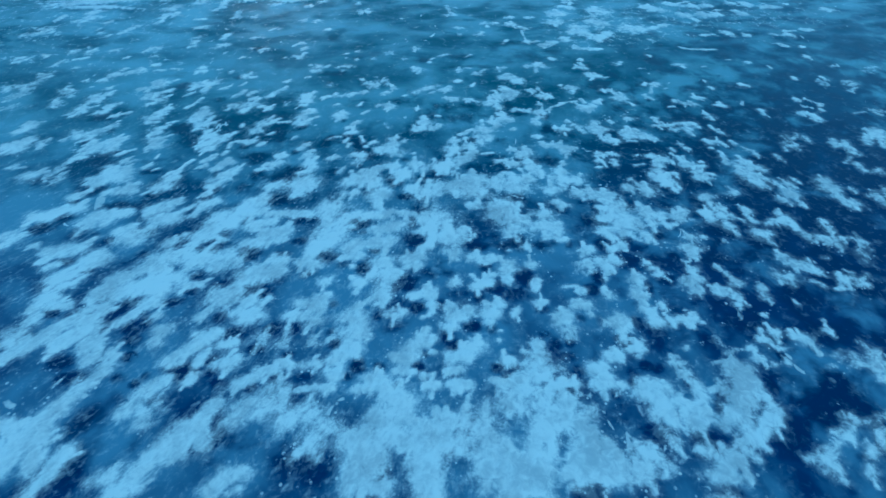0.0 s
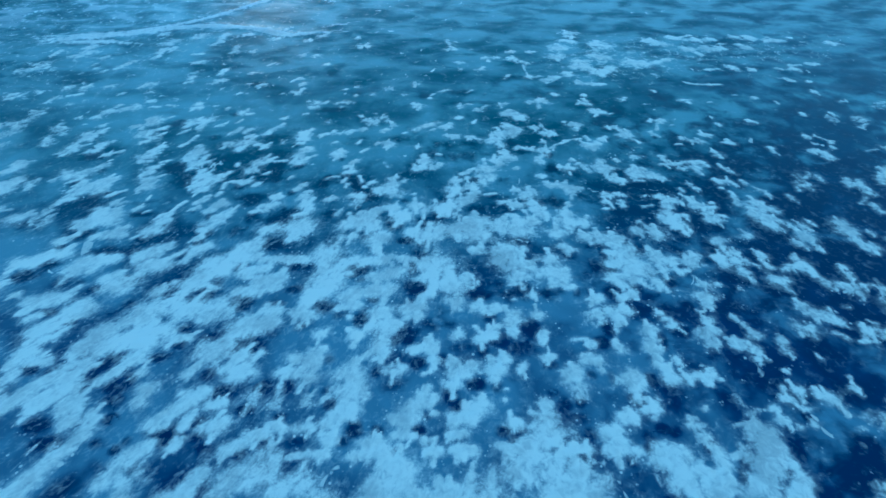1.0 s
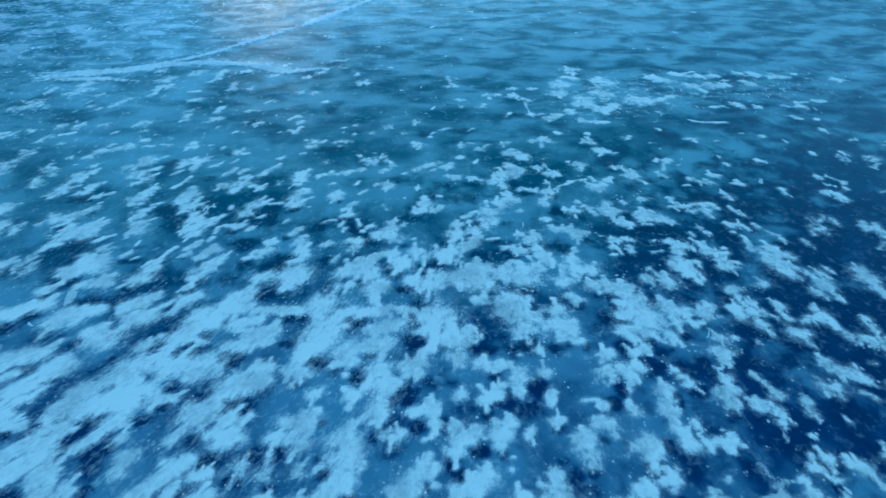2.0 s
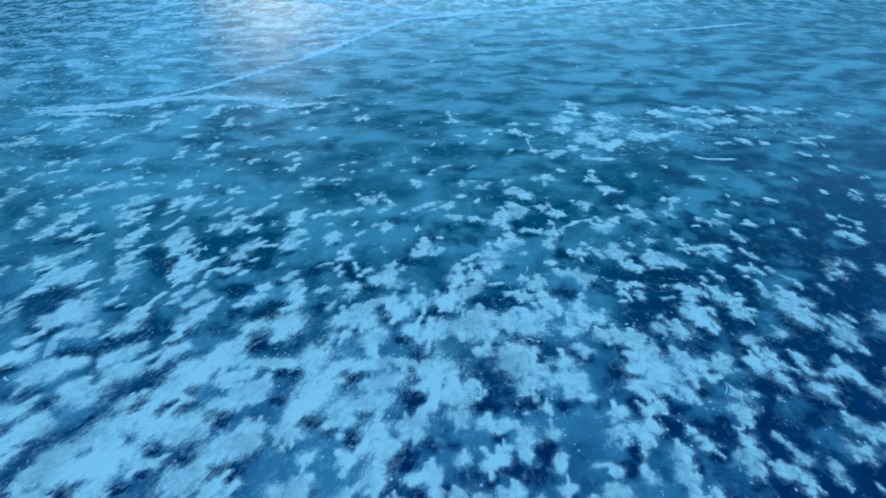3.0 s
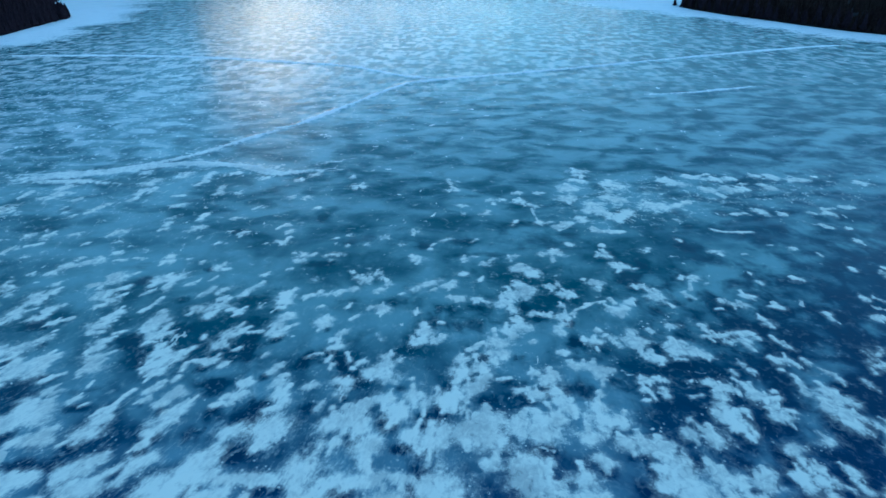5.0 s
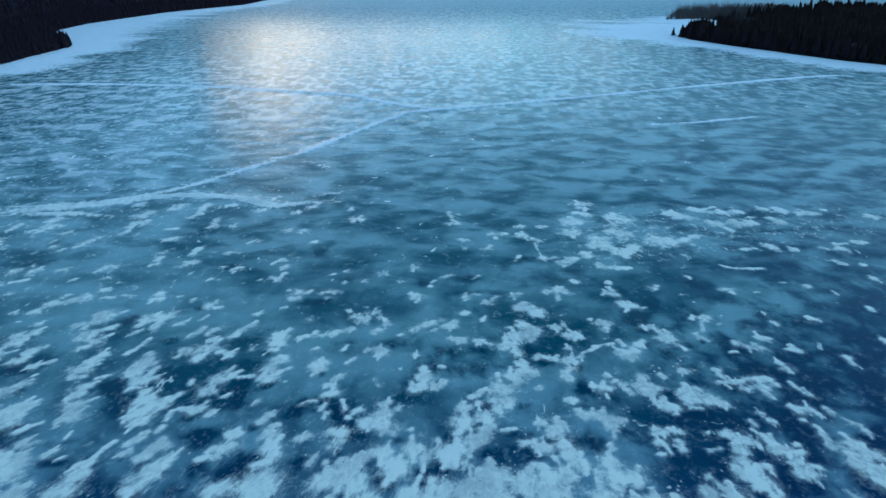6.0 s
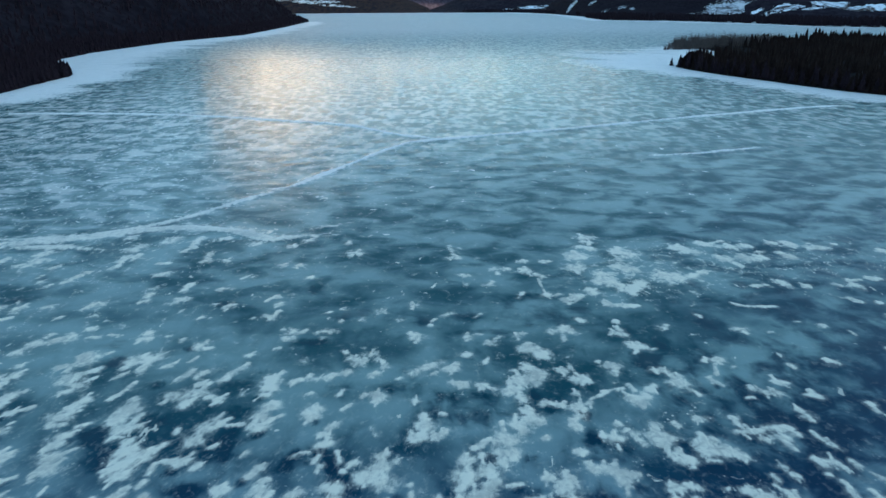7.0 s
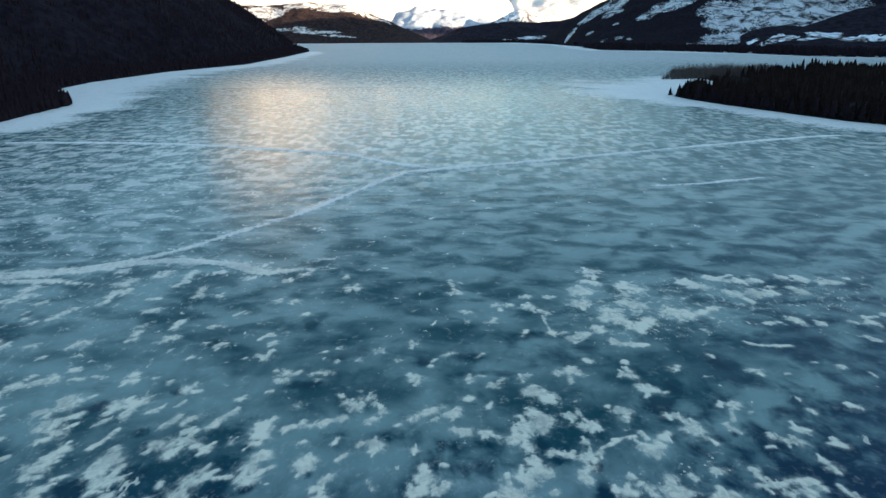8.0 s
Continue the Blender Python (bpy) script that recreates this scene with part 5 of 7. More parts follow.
snow_drift(1, (30.7, 133.8, 31.6, 133.9, 1.35), (30.6, 131.7, 30.8, 131.8, 1.17))
snow_drift(1, (28.7, 129.4, 30.7, 128.5, 0.91))
snow_drift(0.85, (27.1, 125, 27.4, 125, 1.86))
snow_drift(0.85, (25.6, 119.9, 25.9, 120.1, 1.46))
snow_drift(1, (26.1, 111.4, 26.2, 111.1, 0.96))
snow_drift(1, (27.2, 107.8, 27.4, 106.7, 0.58), (27.9, 106.3, 31, 106, 0.59))
snow_drift(0.85, (35.2, 126.1, 35.5, 125.8, 1.92))
snow_drift(1, (32.8, 120.2, 34.3, 119.1, 1.12))
snow_drift(0.8, (29.2, 117.2, 30, 117.2, 1.05))
snow_drift(1, (28.5, 114.7, 30.1, 114.3, 1.06), (30.8, 113.4, 31.2, 112.8, 0.59))
snow_drift(1, (31.8, 111.5, 32.8, 112, 1.18), (33.9, 113, 34.5, 113.6, 0.81))
snow_drift(1, (38.7, 116.2, 39.1, 115.9, 1.36), (39.5, 115.4, 40.3, 115.2, 1.54), (42.7, 115.5, 43.7, 116.2, 0.65), (45, 117.1, 46, 117.6, 0.49))
snow_drift(1, (4.2, 104.5, 4.7, 105.1, 0.62))
snow_drift(1, (8.1, 103.7, 9, 104.7, 0.36))
snow_drift(1, (6.6, 98.4, 6.8, 98.3, 0.74), (7.6, 99, 8.4, 99.1, 0.36))
snow_drift(1, (9.2, 96.9, 9.4, 96.5, 0.59), (9.8, 97, 10, 97.2, 0.46), (10.4, 97.9, 11, 98.3, 0.42))
snow_drift(1, (12.9, 98.2, 13.1, 98.3, 0.67), (13.6, 98.8, 14.1, 98.9, 0.44))
snow_drift(1, (5.8, 94.1, 6.4, 94.1, 0.62))
snow_drift(1, (17.5, 99.1, 18.2, 99.1, 0.67), (19, 99.5, 20.2, 99.4, 0.92), (19, 98.2, 18.8, 97, 0.45), (20.1, 100.5, 20.3, 100.5, 0.39))
snow_drift(1, (13.2, 94.9, 15, 94.7, 0.8), (13.8, 95.7, 14.3, 96.2, 0.48), (15.4, 93.7, 15.6, 93.7, 0.91), (14.9, 93.6, 15.2, 93.6, 0.81))
snow_drift(1, (8.3, 92.1, 8.7, 93.1, 0.34))
snow_drift(1, (3.8, 90.9, 4.2, 90.9, 1), (4.7, 91.6, 5.1, 91.9, 0.5))
snow_drift(1, (13, 90.9, 13.2, 90.5, 0.79), (13.9, 89.2, 14.3, 89, 0.99), (12, 87.6, 13.4, 88.3, 0.71), (10.4, 87.6, 11.5, 87.8, 0.56), (9.9, 85.9, 10.8, 86.3, 0.96), (11.6, 87.7, 12.5, 88, 1), (13.1, 87.7, 13.7, 87.4, 0.38), (11.2, 84.6, 11.4, 84.5, 0.83))
snow_drift(1, (16.7, 89.7, 17.1, 89.7, 0.66))
snow_drift(1, (26, 98.2, 26.3, 98.1, 0.93), (26.4, 99.3, 26.6, 99.1, 0.62))
snow_drift(1, (26.7, 101.5, 26.9, 101.7, 0.45))
snow_drift(1, (26.8, 95.6, 27.1, 94.7, 0.81), (27.7, 94.5, 27.9, 94.5, 0.87), (26.7, 93.2, 27.1, 93.6, 0.4))
snow_drift(1, (22.6, 90.5, 23.4, 90.3, 0.79), (22.7, 89.1, 22.9, 89.1, 0.61))
snow_drift(1, (21.6, 91.5, 21.7, 91.5, 0.39))
snow_drift(1, (29.3, 94, 29.6, 94.1, 0.34))
snow_drift(1, (27.4, 89.4, 27.6, 89.2, 0.58))
snow_drift(1, (28.4, 89.4, 29, 88.1, 0.51))
snow_drift(0.7, (31.9, 99.6, 32.9, 99.8, 0.71))
snow_drift(1, (18, 90.6, 18.3, 89.4, 0.28), (18.1, 87.9, 18.8, 88.1, 0.75), (18.7, 87.3, 19.2, 87.6, 0.61))
snow_drift(1, (50.4, 130.3, 51.4, 129.4, 0.94), (52.1, 129.6, 54.7, 130.7, 0.46))
snow_drift(1, (54.6, 128.1, 54.8, 127.7, 1.23))
snow_drift(1, (57.7, 128, 57.9, 128, 0.96))
snow_drift(1, (45.4, 128.1, 47.3, 126.2, 1.28))
snow_drift(1, (51.3, 122.8, 51.5, 122.5, 1.09), (52, 121.4, 52.6, 119.4, 0.59))
snow_drift(1, (54.7, 123.2, 55, 122.2, 0.95), (56, 122.3, 57.6, 122.6, 1.1), (58.6, 124.8, 58.9, 124.9, 0.54))
snow_drift(1, (62.9, 129.2, 63.3, 128.9, 1.01))
snow_drift(1, (65.4, 129.1, 65.8, 127.6, 1.09))
snow_drift(1, (61.9, 124.4, 63, 122.1, 0.8))
snow_drift(1, (68.6, 126.6, 70.1, 126.7, 1.13))
snow_drift(1, (73.4, 127.9, 73.8, 128, 0.46))
snow_drift(1, (79.8, 124.3, 80.3, 123.5, 0.93))
snow_drift(1, (55.4, 112.9, 55.8, 111.7, 0.88))
snow_drift(1, (51, 111.5, 51.7, 111.5, 0.58))
snow_drift(1, (53, 111.6, 53.3, 111.1, 0.41))
snow_drift(1, (58.6, 111.1, 58.8, 111, 0.76))
snow_drift(1, (66.2, 113, 65.8, 111, 0.51), (65.9, 110.5, 66.1, 110.4, 1.12), (66.4, 112.4, 68, 112.7, 0.43))
snow_drift(1, (63.2, 111.4, 63.7, 110.9, 0.51))
snow_drift(1, (69.9, 113.3, 71.3, 112.9, 0.67))
snow_drift(1, (62.2, 106.5, 63.2, 105.3, 0.58))
snow_drift(1, (65.6, 104.9, 65.7, 104.9, 0.48))
snow_drift(1, (44.9, 105.8, 46.1, 105, 0.42), (46.6, 104.8, 50.4, 104.5, 0.49))
snow_drift(1, (38.3, 102.6, 38.5, 102.5, 0.54))
snow_drift(0.8, (42.1, 98.4, 42.8, 98.2, 0.78))
snow_drift(1, (50.8, 99.8, 51, 99.8, 0.37))
snow_drift(1, (53.4, 98.7, 53.5, 98.7, 0.52))
snow_drift(1, (56, 97.2, 56.2, 96, 0.29))
snow_drift(1, (45.6, 97.4, 46, 97.4, 0.31))
snow_drift(1, (34.2, 91, 34.7, 91.4, 0.45))
snow_drift(1, (35.4, 91, 36.3, 91.2, 0.68), (35.2, 90.1, 34.4, 88, 0.35), (33.5, 86.2, 33.7, 86.2, 0.46))
snow_drift(1, (28.8, 88.4, 29.1, 87.8, 0.38), (29.4, 86.5, 29.6, 86.4, 1.17), (29.9, 87.8, 30, 87.7, 0.56))
snow_drift(0.8, (36.8, 89.3, 37.3, 89.5, 0.29))
snow_drift(1, (43.8, 91.7, 43.8, 91.7, 0.45))
snow_drift(1, (43.7, 89.5, 44.1, 88.8, 0.44))
snow_drift(1, (49, 89.7, 49.3, 89.5, 0.7))
snow_drift(1, (57.9, 92.4, 58, 91.3, 0.44))
snow_drift(1, (64, 100.4, 64, 100.2, 0.8))
snow_drift(1, (-44.8, 86.1, -44.6, 86.2, 0.93), (-44.4, 87.7, -44.2, 88.1, 0.83))
snow_drift(1, (-42.7, 84.8, -42.4, 84.9, 0.57), (-41.9, 85.2, -40.7, 86, 0.33))
snow_drift(1, (-42.2, 81.3, -41.3, 82.2, 0.53), (-41.4, 83, -41.1, 83.3, 0.26))
snow_drift(1, (-38.8, 88.5, -38.1, 88.9, 0.64))
snow_drift(1, (-37.1, 82.5, -36, 82.6, 0.49), (-36.8, 83.7, -36.6, 83.8, 1.12), (-36.5, 85.1, -36.5, 85.2, 0.7), (-36, 86.5, -35.6, 87, 0.7), (-35.7, 87.9, -35.6, 88.3, 0.23))
snow_drift(1, (-34, 75.7, -33.8, 76, 0.93), (-34.6, 77.2, -34.3, 77.4, 1.03), (-35.3, 79.2, -34.9, 79.4, 0.9), (-35.1, 80.4, -34.6, 80.9, 0.62))
snow_drift(1, (-34.2, 82.1, -33.4, 82.6, 0.38))
snow_drift(1, (-30.8, 83.1, -30.6, 83.2, 1.25), (-30.5, 85, -30.2, 85.2, 1.07), (-30.6, 86.6, -30.2, 86.8, 0.56), (-29.6, 81.4, -29.4, 81.5, 1.12), (-28.5, 81.7, -28, 82, 0.51), (-29.1, 80.1, -30, 80.2, 0.35))
snow_drift(1, (-27.2, 74.5, -26.7, 74.6, 0.82), (-27.6, 76.1, -27, 76.3, 1.08), (-27.8, 77.9, -27.5, 77.9, 0.99), (-26.3, 77.3, -25.8, 77.3, 0.84), (-28.3, 79.3, -28.2, 79.4, 0.71), (-25.1, 77.8, -24.4, 79, 0.37))
snow_drift(1, (-23.6, 76.3, -22.6, 76.2, 0.39), (-22.4, 75.8, -21.7, 76.3, 0.64), (-21.9, 79.1, -21.6, 79.3, 1.01), (-21.3, 80.9, -20.9, 81.4, 0.9), (-20.6, 82.4, -20.5, 82.4, 0.64))
snow_drift(1, (-19.9, 78, -19.4, 78.5, 0.29), (-20.5, 75.1, -20.2, 75.6, 0.45))
snow_drift(1, (-33.2, 86.8, -32.3, 88, 0.35), (-32.2, 88.4, -31.6, 90.2, 0.31))
snow_drift(1, (-34.2, 91.5, -33.7, 91.8, 0.42))
snow_drift(1, (-26.6, 87.2, -26.5, 87.2, 0.86))
snow_drift(1, (-24.8, 85.2, -24.4, 85.9, 0.7), (-24.2, 87.3, -23.9, 87.4, 1.15), (-24.2, 89.1, -24.1, 89.2, 0.67), (-22.8, 86.6, -22, 86.8, 0.38))
snow_drift(1, (-24.1, 80.5, -23.9, 81.2, 0.33))
snow_drift(1, (-38, 73.7, -37.5, 74.1, 0.44), (-37.1, 74.5, -36.3, 74.9, 0.28))
snow_drift(1, (-34.9, 74.1, -34.5, 74.2, 0.18))
snow_drift(1, (-39.4, 76.4, -39.4, 76.4, 0.89))
snow_drift(1, (-36, 70.1, -36, 70.2, 0.68), (-36.7, 71.9, -36.5, 72.2, 0.59), (-36.1, 71.5, -35.4, 72, 0.41))
snow_drift(1, (-33.7, 70.2, -33.2, 70.8, 0.44))
snow_drift(1, (-32.5, 69.4, -32, 69.8, 0.26))
snow_drift(1, (-30.1, 68.6, -29.4, 68.9, 0.51), (-29.2, 69.6, -28.9, 70.3, 0.3), (-28.8, 70.8, -28.2, 71.8, 0.29))
snow_drift(1, (-33, 72.4, -32.8, 73.5, 0.18))
snow_drift(1, (-26.8, 69.9, -26.3, 70.2, 0.46), (-26.6, 71.3, -26.2, 72, 0.53), (-26, 72.6, -25.6, 72.9, 0.36))
snow_drift(1, (-25.1, 69.2, -24.5, 69.6, 0.66), (-24.4, 70.6, -23.5, 70.9, 0.71), (-24, 71.7, -23.9, 71.8, 0.48))
snow_drift(1, (-24.7, 73, -24.5, 73.7, 0.37), (-24.5, 74.5, -24.4, 76, 0.29))
snow_drift(1, (-19.8, 68.7, -19, 69.1, 0.38), (-19.1, 69.8, -18.7, 70.4, 0.34), (-17.7, 70.1, -17.3, 70.5, 0.78), (-17.7, 72.1, -17.6, 72.2, 0.6))
snow_drift(1, (-21.4, 86.2, -21.2, 86.2, 0.67))
snow_drift(0.8, (-19, 87, -19, 87, 0.48))
snow_drift(1, (-16, 80.9, -15.8, 81, 0.83), (-16.2, 82.8, -16.1, 83, 0.94), (-15.7, 84.4, -15.2, 84.7, 0.78))
snow_drift(1, (-14.2, 82.8, -14, 82.9, 0.33))
snow_drift(1, (-11, 82.4, -10.6, 82.6, 0.7), (-10.6, 83.8, -10.4, 83.8, 0.75), (-11.3, 83.2, -11.1, 83.2, 0.64))
snow_drift(1, (-7.8, 83.6, -7, 84.4, 0.29))
snow_drift(1, (-8.4, 86.2, -8, 87.3, 0.29))
snow_drift(0.8, (-11.8, 86.6, -11.4, 86.9, 0.35))
snow_drift(1, (-4.4, 85.8, -3.8, 85.7, 0.82), (-4.3, 85, -4, 85, 0.51))
snow_drift(1, (-5.8, 85.8, -5.6, 86.1, 0.4))
snow_drift(1, (-0.1, 84.7, -0.1, 84.7, 0.5))
snow_drift(1, (-9.5, 77.6, -8.7, 78.2, 0.6), (-9.3, 79.4, -9.2, 79.5, 0.52), (-8.9, 80.4, -8.4, 80.9, 0.51))
snow_drift(1, (-11.8, 76.3, -11.4, 76.5, 0.36), (-11.1, 76.8, -10.3, 76.8, 0.26))
snow_drift(1, (-0.7, 79.5, -0.4, 78.9, 0.4), (-0.1, 78.3, 0.6, 78.7, 0.68), (0.7, 80.2, 1.1, 80.1, 1.02), (1.6, 79.1, 2, 78.3, 0.47), (0.7, 81.3, 1, 81.3, 0.45))
snow_drift(1, (2.2, 78.8, 2.8, 79.5, 0.43))
snow_drift(1, (2.5, 82.3, 3, 82.1, 0.32))
snow_drift(1, (-20, 81.7, -19.9, 81.9, 0.7), (-19.2, 81.4, -17.6, 81.6, 0.32))
snow_drift(0.8, (-16.6, 76.5, -16.2, 77.2, 0.36))
snow_drift(1, (-15.4, 73.8, -15.1, 74, 0.59), (-14.8, 74.8, -14.5, 74.9, 0.48))
snow_drift(1, (-13.7, 69.9, -13.5, 70, 0.82), (-14, 71.8, -13.9, 72, 0.87), (-13.9, 73, -13.4, 73.3, 0.38))
snow_drift(1, (-14.6, 67.7, -13.4, 68.2, 0.49), (-13.2, 68.9, -13, 68.9, 0.66))
snow_drift(1, (-17.4, 71.8, -17, 72.1, 0.58))
snow_drift(0.85, (-9.2, 74, -9.1, 74.8, 0.33), (-9.6, 75.3, -9.3, 76.3, 0.33))
snow_drift(1, (-7.6, 76.8, -7.2, 75.2, 0.29), (-6.9, 74, -6.8, 74, 0.34), (-6.2, 74.9, -5.8, 75.1, 0.48))
snow_drift(1, (-5.1, 73.1, -4.2, 73.4, 0.76), (-3.8, 74.1, -3.4, 74.2, 0.97), (-3.4, 72.5, -3.1, 72.6, 1.04), (-3.6, 75.8, -3, 76.2, 0.44), (-2.5, 71.4, -2.4, 71.1, 0.23))
snow_drift(0.8, (-2, 75, -2, 75.1, 0.46))
snow_drift(0.9, (-8, 71.8, -7.1, 71.7, 0.68), (-7.5, 70.6, -7.2, 70.4, 0.61), (-8.2, 69.7, -7.5, 69.6, 0.45))
snow_drift(1, (-11.2, 71.1, -10.3, 71.5, 0.49))
snow_drift(1, (-5.7, 67.8, -4.8, 68.1, 0.65), (-4, 68.8, -3, 68.9, 0.75))
snow_drift(1, (-2.3, 67.2, -1.9, 67.2, 0.93), (-0.7, 69, -0.4, 69.1, 0.96), (0.2, 67.7, 0.4, 67.8, 0.7))
snow_drift(1, (1.8, 68.7, 1.9, 68.7, 0.8), (2.9, 68.8, 3.7, 68.8, 0.97), (4.8, 69.8, 5.6, 70.1, 0.95), (2.3, 67.7, 2.5, 67.8, 0.74))
snow_drift(1, (-9.8, 67.6, -9.4, 68.3, 0.43), (-8.3, 67.5, -8.2, 68, 0.34))
snow_drift(1, (-7.2, 67.7, -7, 68.2, 0.28))
snow_drift(0.7, (-4.6, 80.3, -4.1, 79, 0.24))
snow_drift(0.8, (-0.8, 71.8, -0.6, 71.9, 0.31))
snow_drift(1, (4.1, 88, 5.3, 87.6, 0.69))
snow_drift(1, (7, 87.4, 7.5, 87.2, 0.55), (7.9, 86.7, 8.5, 86.5, 0.31))
snow_drift(1, (10, 79.8, 10.3, 79.7, 0.87), (11.4, 82, 11.8, 82.2, 0.61), (11.7, 80.8, 12, 80.7, 1.04), (10.6, 78.9, 10.8, 79, 0.5))
snow_drift(1, (8.7, 80.5, 8.7, 79, 0.28), (8.5, 77.6, 8.8, 77.5, 1.26), (8.3, 75.9, 8.5, 75.9, 0.98), (8, 74.5, 8.1, 74.5, 0.71))
snow_drift(1, (5.5, 76.5, 6, 76.7, 0.39), (6.4, 77.3, 7.1, 77.9, 0.33))
snow_drift(1, (4.6, 74.6, 4.7, 74.8, 0.84), (4.3, 72.6, 4.5, 72.7, 1.15), (6.2, 73.4, 6.2, 73.3, 0.95), (6.9, 72, 7.1, 71.8, 0.41), (6.1, 75.4, 6.1, 75.4, 0.58), (6.1, 71.3, 6.3, 71.2, 0.69))
snow_drift(1, (13.6, 83.6, 15.2, 83, 0.54), (15.4, 83.2, 15.8, 83.6, 0.28))
snow_drift(1, (16.9, 82.6, 17.3, 82.3, 0.74), (18.2, 83.1, 18.6, 83.4, 0.41), (17.3, 84.9, 17.5, 85.1, 0.44))
snow_drift(1, (15.8, 79.4, 15.9, 79.3, 0.7), (16.6, 80.9, 17.1, 81, 0.62))
snow_drift(1, (18.8, 84, 20.2, 84.7, 0.28), (20.4, 85.2, 22.8, 85.7, 0.33))
snow_drift(1, (23.7, 86.4, 23.8, 85.3, 0.36), (23.3, 83.8, 23.7, 83.4, 0.74), (24.2, 83.7, 24.8, 84, 0.75), (25.7, 85.4, 26.4, 86.1, 0.47))
snow_drift(1, (18.2, 77.7, 18.4, 77.5, 0.44), (18.9, 77.2, 19.7, 77.1, 0.64), (19.3, 76.2, 19.3, 75.7, 0.21))
snow_drift(1, (20.3, 79.7, 20.5, 79.2, 0.41), (20.9, 78.4, 21.5, 77.7, 0.58), (21.6, 76.8, 21.8, 76.2, 0.48))
snow_drift(1, (23.8, 79.1, 23.8, 79, 0.65), (23.8, 77.1, 24.3, 76.9, 1.14), (23.4, 75.9, 23.6, 75.9, 0.51), (23.7, 75, 24, 73.8, 0.33))
snow_drift(1, (15.2, 75.5, 15.7, 75.4, 0.41))
snow_drift(1, (15.9, 73.7, 16, 72.7, 0.47), (16.6, 72.9, 17.6, 73, 0.6), (18.1, 72.5, 18.5, 72.3, 0.76), (18.3, 71.3, 18.5, 71.2, 0.71), (19.3, 72, 19.8, 71.9, 0.43))
snow_drift(1, (11.6, 72, 12, 72.1, 0.5))
snow_drift(1, (8, 71.2, 9.1, 71.4, 0.33))
snow_drift(1, (9.5, 69.3, 10.7, 69.5, 0.45), (10.8, 68.7, 11.7, 68.6, 0.65))
snow_drift(1, (13, 70.7, 13.2, 70.7, 1.15), (13.3, 69, 13.3, 68.9, 0.91), (13.6, 67.8, 13.7, 67.6, 0.94), (14.2, 66.5, 14.4, 66.3, 0.77))
snow_drift(1, (17.5, 68.6, 17.6, 68.1, 0.41), (17, 66.5, 17.1, 66.3, 0.65))
snow_drift(1, (6.2, 66.7, 6.4, 66.9, 0.47))
snow_drift(0.8, (4.1, 66.9, 4.4, 66.7, 0.47))
snow_drift(1, (12.5, 77.6, 12.8, 77.8, 0.37))
snow_drift(1, (32.2, 79.8, 32.4, 79.7, 0.48), (32.3, 78.9, 32.5, 78.3, 0.43), (31.7, 77.5, 32.3, 77.5, 0.49))
snow_drift(1, (33.1, 77.5, 34.2, 77.6, 0.47), (34.9, 77.9, 37, 77.8, 0.78), (33.6, 76.4, 34, 76, 0.44), (35.4, 76.5, 35.6, 76.4, 0.86), (35.7, 75.2, 35.7, 75.2, 0.57), (37.3, 76.8, 37.4, 76.8, 0.56))
snow_drift(1, (27.3, 76.1, 28.7, 76.3, 0.74), (27.6, 74.8, 29.2, 74.9, 1.15), (30.1, 74.2, 30.5, 73.8, 0.64), (27.1, 73.4, 28, 73.3, 0.41))
snow_drift(1, (24, 74.5, 24.6, 74.7, 0.5), (24.6, 73.6, 25.3, 73.7, 0.77), (25, 72.6, 25.2, 72.6, 0.29))
snow_drift(1, (26, 79.2, 26.2, 78.9, 0.43))
snow_drift(1, (40.3, 86.1, 41.3, 85.7, 0.59), (39.2, 84.1, 39.2, 83.9, 0.68))
snow_drift(1, (37, 84.9, 37.1, 84.8, 0.58), (37.7, 84.3, 38.1, 84.1, 0.57), (35.6, 83.2, 36.2, 83.2, 0.31))
snow_drift(1, (42, 83.3, 42.7, 83.2, 0.38), (43.1, 83.3, 43.5, 82.9, 0.57))
snow_drift(1, (39.8, 80.9, 39.9, 80.4, 0.43), (40, 79.7, 40.2, 79.7, 0.69))
snow_drift(1, (47.9, 81.3, 47.9, 81.2, 0.6), (47.8, 80.4, 47.9, 79.8, 0.43))
snow_drift(1, (39.1, 77.2, 39.4, 75.7, 0.31), (39.7, 75.1, 39.9, 74.8, 0.53))
snow_drift(1, (37, 73.2, 37.1, 73, 0.49), (37.3, 72.4, 38.4, 72.6, 0.65), (37, 71.1, 37, 71, 0.4), (38.8, 72.4, 39, 71.9, 0.42))
snow_drift(1, (40.2, 72.7, 40.4, 71.9, 0.41))
snow_drift(1, (40.9, 71.1, 41.4, 70.5, 0.29), (41.5, 70.3, 41.8, 70, 0.4), (41.9, 69.2, 42, 68.7, 0.49))
snow_drift(1, (37.7, 70.2, 37.8, 69.4, 0.3), (37.6, 68.9, 37.6, 67.8, 0.46), (37.5, 67.5, 37.8, 67, 0.5), (38.1, 66.5, 38.3, 66.3, 0.57))
snow_drift(1, (39.7, 67.5, 40.2, 67.3, 0.58), (39, 65.6, 39.1, 65.5, 0.88), (38.2, 64.7, 38.9, 64.6, 0.42))
snow_drift(0.7, (43.4, 75.6, 43.5, 75.1, 0.28))
snow_drift(1, (28.5, 69.5, 29, 69.2, 0.57), (29.3, 68.4, 30.4, 68.7, 0.64), (30.9, 68.2, 31, 68.1, 0.49), (28.9, 67.2, 29.1, 67.2, 0.8), (28.6, 65.8, 28.6, 65.8, 0.87), (29.3, 65.2, 30.4, 65.1, 0.53))
